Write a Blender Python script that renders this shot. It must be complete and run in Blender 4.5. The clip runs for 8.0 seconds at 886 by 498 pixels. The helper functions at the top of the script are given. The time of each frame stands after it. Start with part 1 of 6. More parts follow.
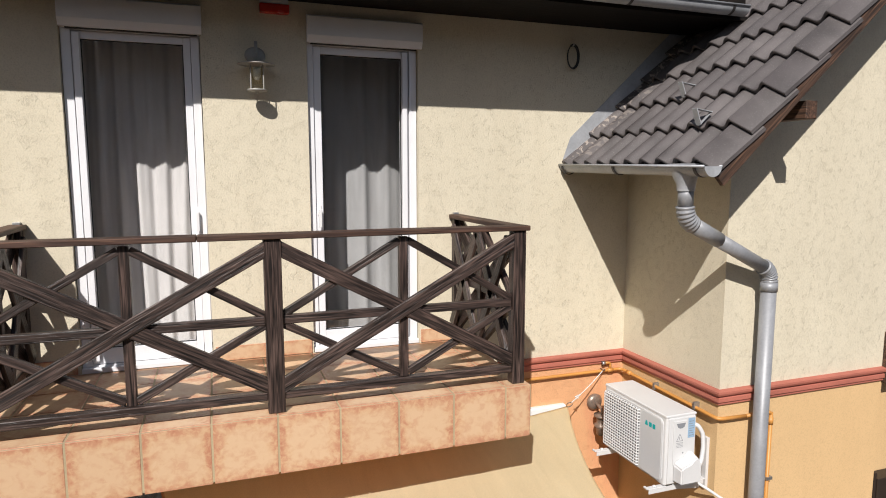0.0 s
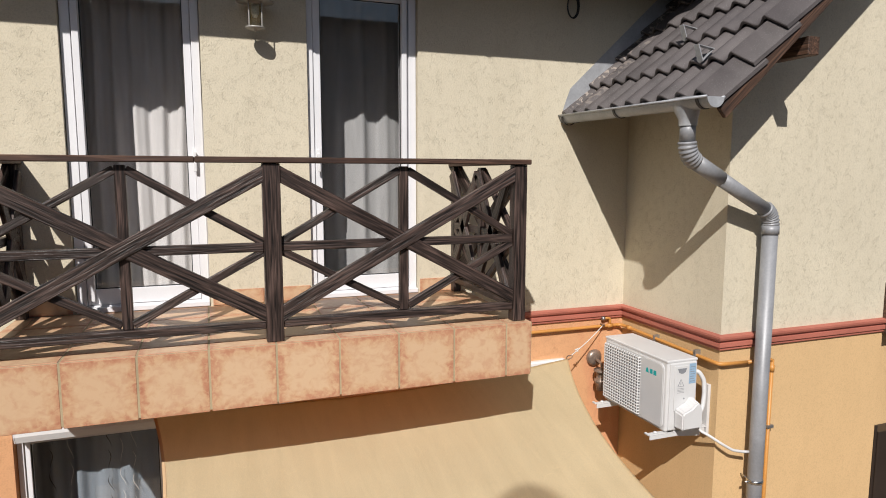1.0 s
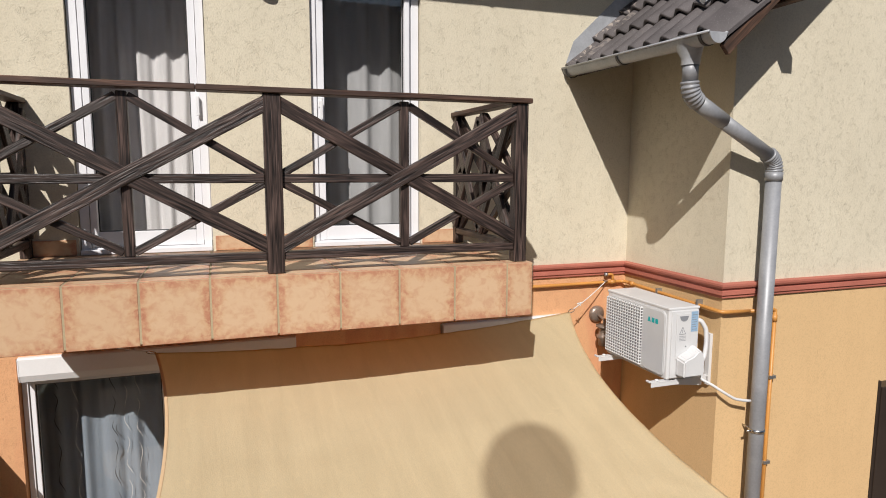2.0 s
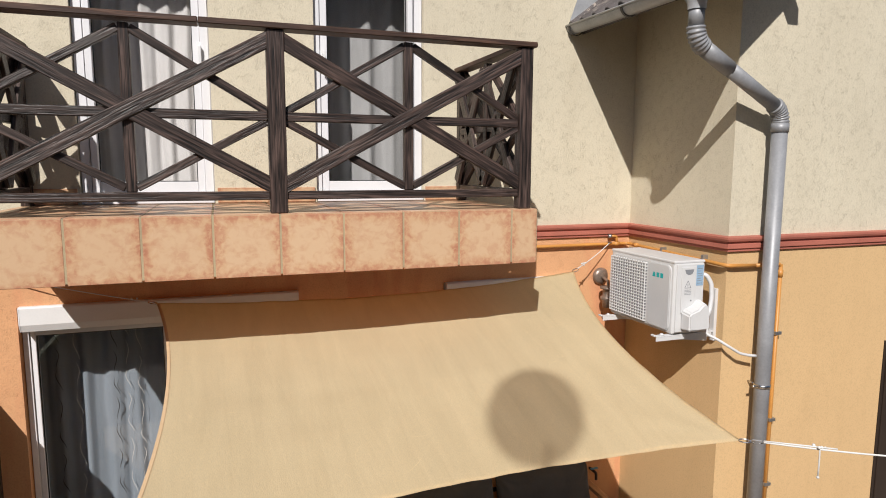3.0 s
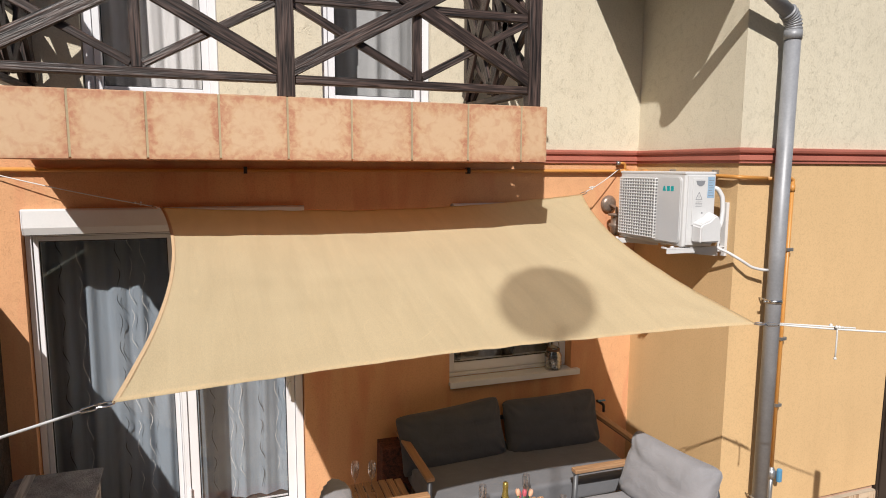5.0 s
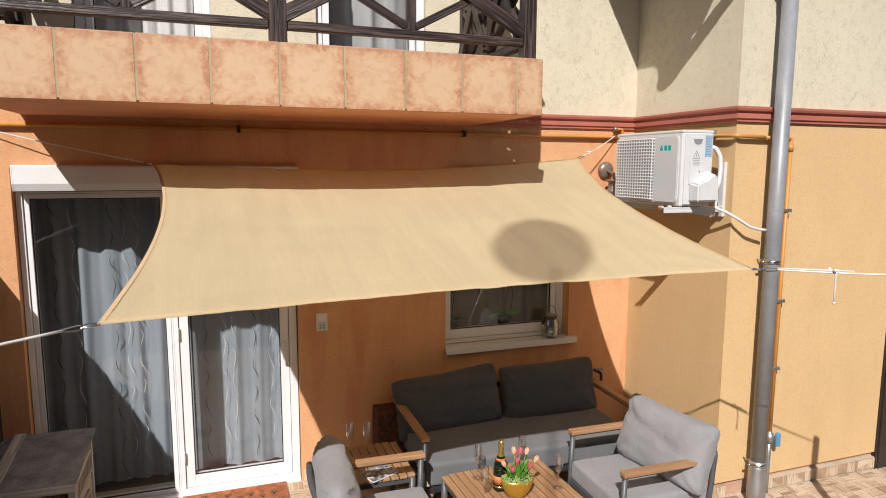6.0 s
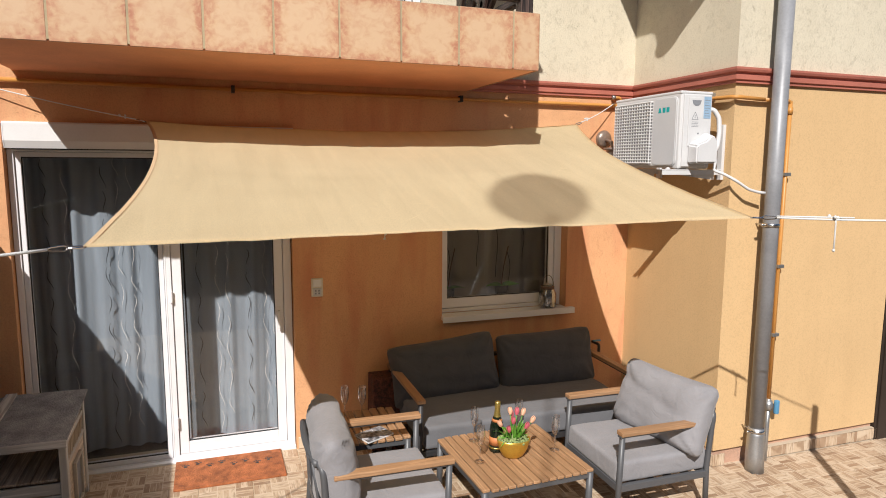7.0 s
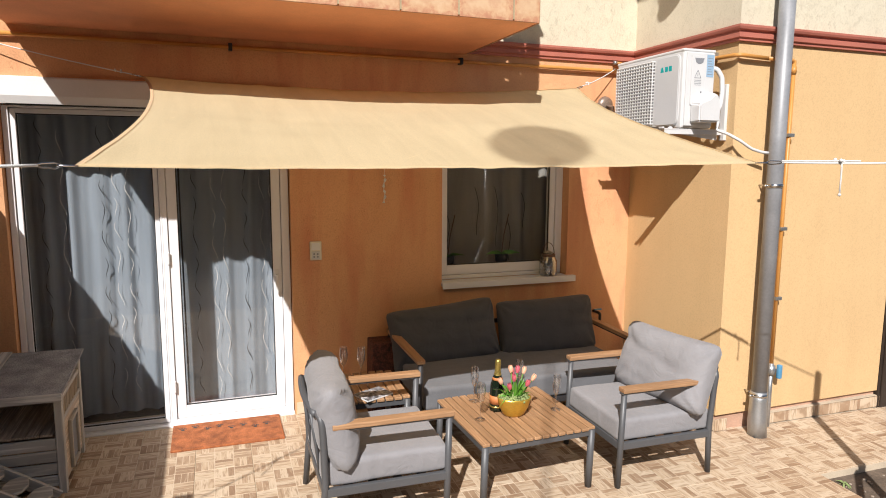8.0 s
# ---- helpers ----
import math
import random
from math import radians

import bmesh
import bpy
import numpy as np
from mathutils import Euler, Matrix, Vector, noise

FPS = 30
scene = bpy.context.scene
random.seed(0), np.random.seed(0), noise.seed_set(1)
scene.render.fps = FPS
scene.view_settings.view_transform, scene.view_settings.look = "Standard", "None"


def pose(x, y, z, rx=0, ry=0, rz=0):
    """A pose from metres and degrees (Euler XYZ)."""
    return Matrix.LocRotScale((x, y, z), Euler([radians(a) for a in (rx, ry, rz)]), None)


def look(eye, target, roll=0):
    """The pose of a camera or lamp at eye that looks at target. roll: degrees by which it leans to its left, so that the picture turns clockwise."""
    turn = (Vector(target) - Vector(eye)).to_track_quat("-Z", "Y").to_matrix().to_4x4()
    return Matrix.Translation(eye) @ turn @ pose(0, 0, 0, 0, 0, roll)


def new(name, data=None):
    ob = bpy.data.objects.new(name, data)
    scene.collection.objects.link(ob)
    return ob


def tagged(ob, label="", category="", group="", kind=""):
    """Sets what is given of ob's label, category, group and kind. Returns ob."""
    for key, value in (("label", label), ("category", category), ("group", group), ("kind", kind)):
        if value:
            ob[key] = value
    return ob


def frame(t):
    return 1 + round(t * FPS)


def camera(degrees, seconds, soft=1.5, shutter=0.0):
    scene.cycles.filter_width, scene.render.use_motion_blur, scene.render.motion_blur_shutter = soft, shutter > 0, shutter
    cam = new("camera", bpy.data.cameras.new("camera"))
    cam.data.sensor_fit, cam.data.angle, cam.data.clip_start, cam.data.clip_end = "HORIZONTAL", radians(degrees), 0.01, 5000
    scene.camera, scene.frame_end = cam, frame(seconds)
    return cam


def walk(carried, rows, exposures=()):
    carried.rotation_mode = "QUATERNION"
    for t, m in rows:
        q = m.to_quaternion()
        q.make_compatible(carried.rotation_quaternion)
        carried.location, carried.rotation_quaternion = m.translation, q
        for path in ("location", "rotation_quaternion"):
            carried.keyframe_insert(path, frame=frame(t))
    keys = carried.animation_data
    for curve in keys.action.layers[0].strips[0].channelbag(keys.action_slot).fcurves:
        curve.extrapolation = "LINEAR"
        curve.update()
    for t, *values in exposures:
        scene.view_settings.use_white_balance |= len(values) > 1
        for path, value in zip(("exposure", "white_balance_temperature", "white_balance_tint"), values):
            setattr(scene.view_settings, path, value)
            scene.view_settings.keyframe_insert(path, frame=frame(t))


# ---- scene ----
cam = camera(69.7, 8.0, 1.0)
PATH = [
    (0, (0.114, 0.521, 4.324), (0.784, 2.39, 4.082), 0.0),
    (0.5, (0.102, 0.521, 4.112), (0.779, 2.389, 3.876), 0.1),
    (1, (0.085, 0.521, 3.921), (0.768, 2.386, 3.685), 0.1),
    (1.5, (0.106, 0.473, 3.756), (0.77, 2.343, 3.506), 0.2),
    (3, (0.081, 0.465, 3.273), (0.742, 2.335, 3.019), 0.2),
    (3.5, (0.056, 0.482, 3.128), (0.721, 2.35, 2.869), 0.3),
    (4, (0.04, 0.484, 2.977), (0.702, 2.353, 2.716), 0.3),
    (4.5, (0.033, 0.471, 2.822), (0.691, 2.342, 2.565), 0.3),
    (6, (0.063, 0.457, 2.405), (0.723, 2.327, 2.145), 0.2),
    (6.5, (0.085, 0.454, 2.277), (0.744, 2.324, 2.016), 0.2),
    (7, (0.084, 0.457, 2.146), (0.747, 2.326, 1.887), 0.3),
    (7.5, (0.086, 0.465, 2.023), (0.753, 2.332, 1.76), 0.3),
    (8, (0.088, 0.469, 1.893), (0.752, 2.337, 1.627), 0.3),
]
walk(cam, [(t, look(eye, target, roll)) for t, eye, target, roll in PATH], [(0, 0.22), (0.4, 0.08), (1, 0.05), (3, 0.05), (4.5, 0.12), (6.5, 0.22), (7.5, 0.34), (8, 0.45)])

# ---- light ----
SUN = Vector((0.575, 1.0, -0.987)).normalized()
world = bpy.data.worlds.new("sky")
world.use_nodes = True
scene.world = world
_sky = world.node_tree.nodes.new("ShaderNodeTexSky")
_sky.sky_type, _sky.sun_disc = "NISHITA", False
_sky.sun_elevation, _sky.sun_rotation = radians(40.5), radians(209.9)
_bg = world.node_tree.nodes["Background"]
_bg.inputs["Strength"].default_value = 0.066
world.node_tree.links.new(_sky.outputs[0], _bg.inputs["Color"])
_lamp = bpy.data.lights.new("sun", "SUN")
_lamp.energy, _lamp.angle, _lamp.color = 4.9, radians(0.53), (1.0, 0.955, 0.91)
new("sun", _lamp).matrix_world = look((0, 0, 12), Vector((0, 0, 12)) + SUN)


# ---- materials ----
WALL_LINE = 5.03      # outer face of the back wall


def nodes_of(name):
    m = bpy.data.materials.new(name)
    m.use_nodes = True
    t = m.node_tree
    return m, t, t.nodes["Principled BSDF"]


def ramp(t, fac, stops):
    r = t.nodes.new("ShaderNodeValToRGB")
    while len(r.color_ramp.elements) < len(stops):
        r.color_ramp.elements.new(0.5)
    for e, (p, c) in zip(r.color_ramp.elements, stops):
        e.position, e.color = p, (*c, 1) if len(c) == 3 else c
    t.links.new(fac, r.inputs[0])
    return r.outputs[0]


def noise_of(t, vec, scale, detail=4.0, distortion=0.0, stretch=None):
    n = t.nodes.new("ShaderNodeTexNoise")
    n.inputs["Scale"].default_value, n.inputs["Detail"].default_value = scale, detail
    n.inputs["Distortion"].default_value = distortion
    if stretch:
        mp = t.nodes.new("ShaderNodeMapping")
        mp.inputs["Scale"].default_value = stretch
        t.links.new(vec, mp.inputs[0])
        vec = mp.outputs[0]
    t.links.new(vec, n.inputs["Vector"])
    return n.outputs[0]


def mixed(t, fac, a, b, how="MIX"):
    m = t.nodes.new("ShaderNodeMix")
    m.data_type, m.blend_type = "RGBA", how
    for v, k in ((fac, 0), (a, 6), (b, 7)):
        if isinstance(v, (int, float)):
            m.inputs[k].default_value = v
        elif isinstance(v, tuple):
            m.inputs[k].default_value = (*v, 1)
        else:
            t.links.new(v, m.inputs[k])
    return m.outputs[2]


def bumped(t, p, height, strength, distance=0.01):
    b = t.nodes.new("ShaderNodeBump")
    b.inputs["Strength"].default_value, b.inputs["Distance"].default_value = strength, distance
    t.links.new(height, b.inputs["Height"])
    t.links.new(b.outputs[0], p.inputs["Normal"])


def coords(t, which="Object"):
    if which == "World":
        return t.nodes.new("ShaderNodeNewGeometry").outputs["Position"]
    return t.nodes.new("ShaderNodeTexCoord").outputs[which]


def scaled(c, k):
    return tuple(min(1.0, v * k) for v in c)


def plain(name, col, rough=0.5, metal=0.0, var=0.12, big=4.0, fine=90.0, bump=0.05, stretch=None, where="Object", spec=0.5, per_piece=0.0):
    """A surface with broad stains, fine grain and slight relief."""
    m, t, p = nodes_of(name)
    v = coords(t, where)
    a = noise_of(t, v, big, 3, 0.3, stretch)
    b = noise_of(t, v, fine, 5, 0.0, stretch)
    c = ramp(t, a, [(0.3, scaled(col, 1 - var)), (0.7, scaled(col, 1 + var))])
    d = ramp(t, b, [(0.3, (1 - var,) * 3), (0.7, (1.0,) * 3)])
    c = mixed(t, 1.0, c, d, "MULTIPLY")
    if per_piece:
        rnd = t.nodes.new("ShaderNodeObjectInfo").outputs["Random"]
        c = mixed(t, 1.0, c, ramp(t, rnd, [(0.0, (1 - per_piece,) * 3), (1.0, (1.0,) * 3)]), "MULTIPLY")
    t.links.new(c, p.inputs["Base Color"])
    p.inputs["Metallic"].default_value = metal
    p.inputs["Specular IOR Level"].default_value = spec
    r = t.nodes.new("ShaderNodeMapRange")
    r.inputs["To Min"].default_value, r.inputs["To Max"].default_value = max(0.03, rough - 0.1), min(1.0, rough + 0.1)
    t.links.new(a, r.inputs["Value"])
    t.links.new(r.outputs[0], p.inputs["Roughness"])
    if bump:
        bumped(t, p, b, bump)
    return m


def plaster(name, col, worm=0.6, stain=0.05, dirt=(0.55, 0.5, 0.42), run=0.2):
    """Scratched render: short worm-like grooves, faint vertical runs, uneven paint, fine pits with their shade painted
    in.
    """
    m, t, p = nodes_of(name)
    v = coords(t)
    a = noise_of(t, v, 0.9, 4, 0.4)
    runs = noise_of(t, v, 3.0, 4, 0.3, (2.2, 2.2, 0.35))
    g = noise_of(t, v, 42, 2, 1.8, (1.0, 1.0, 0.7))
    fine = noise_of(t, v, 95, 5, 0.5)
    groove = ramp(t, g, [(0.45, (1, 1, 1)), (0.50, (0.3, 0.3, 0.3)), (0.55, (1, 1, 1))])
    gate = ramp(t, noise_of(t, v, 20, 3, 0.6), [(0.45, (0, 0, 0)), (0.60, (1, 1, 1))])
    c = ramp(t, a, [(0.3, scaled(col, 1 - stain)), (0.7, scaled(col, 1 + stain * 0.5))])
    c = mixed(t, ramp(t, runs, [(0.47, (0, 0, 0)), (0.78, (run, run, run))]), c, tuple(x * y for x, y in zip(col, dirt)))
    # low spots of the fine relief coloured darker, as shade in the pits
    c = mixed(t, ramp(t, fine, [(0.36, (0.26,) * 3), (0.52, (0, 0, 0))]), c, scaled(col, 0.62))
    t.links.new(c, p.inputs["Base Color"])
    p.inputs["Roughness"].default_value = 0.9
    p.inputs["Specular IOR Level"].default_value = 0.2
    h = mixed(t, gate, (1, 1, 1), groove)
    h = mixed(t, 0.6, h, fine)
    bumped(t, p, h, worm, 0.0045)
    return m


def wood(name, dark, light, rough=0.6, bump=0.35, fine=(1.6, 38, 38), spec=0.4, per_piece=0.25, streak=0.6):
    """Timber with its grain along the local x axis."""
    m, t, p = nodes_of(name)
    v = coords(t)
    rnd = t.nodes.new("ShaderNodeObjectInfo").outputs["Random"]
    add = t.nodes.new("ShaderNodeVectorMath")
    add.operation = "ADD"
    t.links.new(v, add.inputs[0])
    cmb = t.nodes.new("ShaderNodeMath")
    cmb.operation, cmb.inputs[1].default_value = "MULTIPLY", 37.0
    t.links.new(rnd, cmb.inputs[0])
    t.links.new(cmb.outputs[0], add.inputs[1])
    g = noise_of(t, add.outputs[0], 2.2, 9, 0.7, fine)
    k = noise_of(t, add.outputs[0], 3.0, 3, 0.5, (1, 5, 5))
    c = ramp(t, g, [(0.34, dark), (0.5, tuple((p + q) / 2.6 for p, q in zip(dark, light))), (0.66, light), (0.75, scaled(dark, 1.5))])
    c = mixed(t, 1.0, c, ramp(t, k, [(0.35, (streak,) * 3), (0.65, (1.0,) * 3)]), "MULTIPLY")
    c = mixed(t, 1.0, c, ramp(t, rnd, [(0.0, (1 - per_piece,) * 3), (1.0, (1.0,) * 3)]), "MULTIPLY")
    t.links.new(c, p.inputs["Base Color"])
    p.inputs["Roughness"].default_value = rough
    p.inputs["Specular IOR Level"].default_value = spec
    bumped(t, p, g, bump, 0.006)
    return m


def roof_concrete(name, col):
    """Weathered concrete tile: uneven grey-brown, pale grit, flaking lichen beside the house wall."""
    m, t, p = nodes_of(name)
    w = coords(t, "World")
    c = ramp(t, noise_of(t, w, 4, 5, 0.4), [(0.3, scaled(col, 0.72)), (0.7, scaled(col, 1.3))])
    c = mixed(t, ramp(t, noise_of(t, w, 170, 3), [(0.60, (0, 0, 0)), (0.70, (0.55,) * 3)]), c, (0.26, 0.25, 0.24))
    rnd = t.nodes.new("ShaderNodeObjectInfo").outputs["Random"]
    c = mixed(t, 1.0, c, ramp(t, rnd, [(0.0, (0.74, 0.73, 0.74)), (1.0, (1, 1, 1))]), "MULTIPLY")
    sep = t.nodes.new("ShaderNodeSeparateXYZ")
    t.links.new(w, sep.inputs[0])
    near = t.nodes.new("ShaderNodeMapRange")
    near.inputs["From Min"].default_value, near.inputs["From Max"].default_value = WALL_LINE - 0.55, WALL_LINE - 0.02
    t.links.new(sep.outputs[1], near.inputs["Value"])
    patch = ramp(t, noise_of(t, w, 19, 5, 0.8), [(0.54, (0, 0, 0)), (0.60, (1, 1, 1))])
    c = mixed(t, mixed(t, 1.0, patch, ramp(t, near.outputs[0], [(0.45, (0, 0, 0)), (1.0, (0.7,) * 3)]), "MULTIPLY"), c, (0.42, 0.36, 0.31))
    t.links.new(c, p.inputs["Base Color"])
    p.inputs["Roughness"].default_value = 0.52
    p.inputs["Specular IOR Level"].default_value = 0.45
    bumped(t, p, noise_of(t, w, 120, 4), 0.25, 0.004)
    return m


def terracotta(name):
    """Glazed rustic tile: pale ochre field, worn brick-red towards the rim of each tile."""
    m, t, p = nodes_of(name)
    v = coords(t, "Generated")
    w = coords(t, "World")
    sep = t.nodes.new("ShaderNodeSeparateXYZ")
    t.links.new(v, sep.inputs[0])

    def edge(out):
        a = t.nodes.new("ShaderNodeMath")
        a.operation, a.inputs[1].default_value = "SUBTRACT", 0.5
        t.links.new(out, a.inputs[0])
        b = t.nodes.new("ShaderNodeMath")
        b.operation = "ABSOLUTE"
        t.links.new(a.outputs[0], b.inputs[0])
        return b.outputs[0]
    mx = t.nodes.new("ShaderNodeMath")
    mx.operation = "MAXIMUM"
    t.links.new(edge(sep.outputs[0]), mx.inputs[0])
    t.links.new(edge(sep.outputs[1]), mx.inputs[1])
    n = noise_of(t, w, 24, 8, 0.6)
    n2 = noise_of(t, w, 60, 6, 0.6)
    brush = noise_of(t, w, 15, 9, 0.6, (1.3, 1.0, 1.5))
    ad = t.nodes.new("ShaderNodeMath")
    ad.operation = "ADD"
    t.links.new(mx.outputs[0], ad.inputs[0])
    ms = t.nodes.new("ShaderNodeMath")
    ms.operation, ms.inputs[1].default_value, ms.inputs[2].default_value = "MULTIPLY_ADD", 0.50, -0.25
    t.links.new(n, ms.inputs[0])
    t.links.new(ms.outputs[0], ad.inputs[1])
    c = ramp(t, ad.outputs[0], [(0.30, (0.61, 0.42, 0.265)), (0.40, (0.57, 0.36, 0.215)), (0.48, (0.49, 0.245, 0.145)), (0.56, (0.43, 0.19, 0.115))])
    c = mixed(t, ramp(t, brush, [(0.46, (0, 0, 0)), (0.66, (0.50,) * 3)]), c, (0.50, 0.265, 0.16))
    c = mixed(t, ramp(t, n2, [(0.50, (0, 0, 0)), (0.66, (0.4,) * 3)]), c, (0.63, 0.45, 0.275))
    rnd = t.nodes.new("ShaderNodeObjectInfo").outputs["Random"]
    c = mixed(t, 1.0, c, ramp(t, rnd, [(0.0, (0.92, 0.90, 0.88)), (1.0, (1, 1, 1))]), "MULTIPLY")
    t.links.new(c, p.inputs["Base Color"])
    p.inputs["Roughness"].default_value = 0.42
    bumped(t, p, n2, 0.12, 0.004)
    return m


def parquet_tile(name):
    """Stone-look floor tile printed with a basket weave of narrow strips."""
    m, t, p = nodes_of(name)
    w = coords(t, "World")
    cell = 0.335 / 3

    def math_(op, a, b=None, c=None):
        n = t.nodes.new("ShaderNodeMath")
        n.operation = op
        for k, x in enumerate((a, b, c)):
            if x is None:
                continue
            if isinstance(x, (int, float)):
                n.inputs[k].default_value = x
            else:
                t.links.new(x, n.inputs[k])
        return n.outputs[0]
    sep = t.nodes.new("ShaderNodeSeparateXYZ")
    t.links.new(w, sep.inputs[0])
    u, v = math_("DIVIDE", math_("SUBTRACT", sep.outputs[0], 3.585), cell), math_("DIVIDE", math_("SUBTRACT", sep.outputs[1], WALL_LINE - 0.004), cell)
    iu, iv = math_("FLOOR", u), math_("FLOOR", v)
    par = math_("FLOORED_MODULO", math_("ADD", iu, iv), 2.0)
    fu, fv = math_("FRACT", u), math_("FRACT", v)
    inv = math_("SUBTRACT", 1.0, par)
    across = math_("ADD", math_("MULTIPLY", fu, par), math_("MULTIPLY", fv, inv))
    strip = math_("MULTIPLY", across, 3.0)
    si = math_("FLOOR", strip)
    sf = math_("FRACT", strip)
    cmb = t.nodes.new("ShaderNodeCombineXYZ")
    t.links.new(iu, cmb.inputs[0])
    t.links.new(iv, cmb.inputs[1])
    t.links.new(si, cmb.inputs[2])
    wn = t.nodes.new("ShaderNodeTexWhiteNoise")
    t.links.new(cmb.outputs[0], wn.inputs["Vector"])
    col = ramp(t, wn.outputs["Value"], [(0.0, (0.27, 0.17, 0.105)), (0.25, (0.40, 0.28, 0.185)), (0.55, (0.50, 0.38, 0.265)), (1.0, (0.57, 0.455, 0.335))])
    along_x, along_y = noise_of(t, w, 13, 6, 0.5, (1.0, 6.0, 1.0)), noise_of(t, w, 13, 6, 0.5, (6.0, 1.0, 1.0))
    grain = math_("ADD", math_("MULTIPLY", along_y, par), math_("MULTIPLY", along_x, inv))
    col = mixed(t, ramp(t, grain, [(0.36, (0.7,) * 3), (0.52, (0, 0, 0))]), col, (0.26, 0.165, 0.10))
    col = mixed(t, ramp(t, grain, [(0.55, (0, 0, 0)), (0.70, (0.4,) * 3)]), col, (0.60, 0.50, 0.38))
    e1 = math_("GREATER_THAN", math_("ABSOLUTE", math_("SUBTRACT", sf, 0.5)), 0.455)
    e2 = math_("GREATER_THAN", math_("ABSOLUTE", math_("SUBTRACT", fu, 0.5)), 0.480)
    e3 = math_("GREATER_THAN", math_("ABSOLUTE", math_("SUBTRACT", fv, 0.5)), 0.480)
    line = math_("MAXIMUM", e1, math_("MAXIMUM", e2, e3))
    col = mixed(t, math_("MULTIPLY", line, 0.8), col, (0.60, 0.50, 0.38))
    t.links.new(col, p.inputs["Base Color"])
    p.inputs["Roughness"].default_value = 0.5
    p.inputs["Specular IOR Level"].default_value = 0.35
    bumped(t, p, grain, 0.1, 0.003)
    return m


def fabric(name, col, weave=900.0, var=0.1, rough=0.9, through_=0.0, crumple=0.35):
    m, t, p = nodes_of(name)
    v = coords(t)
    a = noise_of(t, v, 5, 4, 0.5)
    b = noise_of(t, v, weave, 2)
    cr = noise_of(t, v, 9, 4, 1.2)
    c = ramp(t, a, [(0.3, scaled(col, 1 - var)), (0.7, scaled(col, 1 + var))])
    c = mixed(t, 1.0, c, ramp(t, b, [(0.35, (0.8,) * 3), (0.65, (1, 1, 1))]), "MULTIPLY")
    t.links.new(c, p.inputs["Base Color"])
    p.inputs["Roughness"].default_value = rough
    p.inputs["Specular IOR Level"].default_value = 0.25
    p.inputs["Sheen Weight"].default_value = 0.15
    bumped(t, p, cr, crumple, 0.014)
    if through_:
        tr = t.nodes.new("ShaderNodeBsdfTranslucent")
        t.links.new(c, tr.inputs["Color"])
        mx = t.nodes.new("ShaderNodeMixShader")
        mx.inputs[0].default_value = through_
        t.links.new(p.outputs[0], mx.inputs[1])
        t.links.new(tr.outputs[0], mx.inputs[2])
        t.links.new(mx.outputs[0], t.nodes["Material Output"].inputs["Surface"])
    return m


def sailcloth(name, col, through_, glow):
    """Knitted shade cloth: fine weave, long creases down the fall, a few pale scuffs; lets part of the sun through."""
    m, t, p = nodes_of(name)
    v = coords(t)
    broad = noise_of(t, v, 1.6, 4, 0.4)
    fall = noise_of(t, v, 3.2, 6, 0.6, (4.0, 0.45, 0.45))
    fold = noise_of(t, v, 2.0, 5, 1.2, (2.4, 0.8, 0.8))
    weave = noise_of(t, v, 260, 2, 0.0, (1.0, 0.35, 0.35))
    crease = ramp(t, noise_of(t, v, 1.9, 2, 1.6, (1.2, 0.7, 0.7)), [(0.496, (0, 0, 0)), (0.50, (1, 1, 1)), (0.504, (0, 0, 0))])
    gate = ramp(t, noise_of(t, v, 4.5, 3, 0.5), [(0.55, (0, 0, 0)), (0.66, (0.5,) * 3)])
    c = ramp(t, broad, [(0.3, scaled(col, 0.955)), (0.7, scaled(col, 1.02))])
    c = mixed(t, 1.0, c, ramp(t, fall, [(0.35, (0.955, 0.95, 0.94)), (0.62, (1, 1, 1))]), "MULTIPLY")
    c = mixed(t, 1.0, c, ramp(t, weave, [(0.3, (0.90,) * 3), (0.7, (1, 1, 1))]), "MULTIPLY")
    c = mixed(t, mixed(t, 1.0, crease, gate, "MULTIPLY"), c, scaled(col, 1.13))
    t.links.new(c, p.inputs["Base Color"])
    p.inputs["Roughness"].default_value = 0.9
    p.inputs["Specular IOR Level"].default_value = 0.2
    h = mixed(t, 0.5, fall, fold)
    bumped(t, p, mixed(t, 0.12, h, weave), 0.30, 0.03)
    tr = t.nodes.new("ShaderNodeBsdfTranslucent")
    t.links.new(mixed(t, 1.0, c, glow, "MULTIPLY"), tr.inputs["Color"])
    mx = t.nodes.new("ShaderNodeMixShader")
    mx.inputs[0].default_value = through_
    t.links.new(p.outputs[0], mx.inputs[1])
    t.links.new(tr.outputs[0], mx.inputs[2])
    t.links.new(mx.outputs[0], t.nodes["Material Output"].inputs["Surface"])
    return m


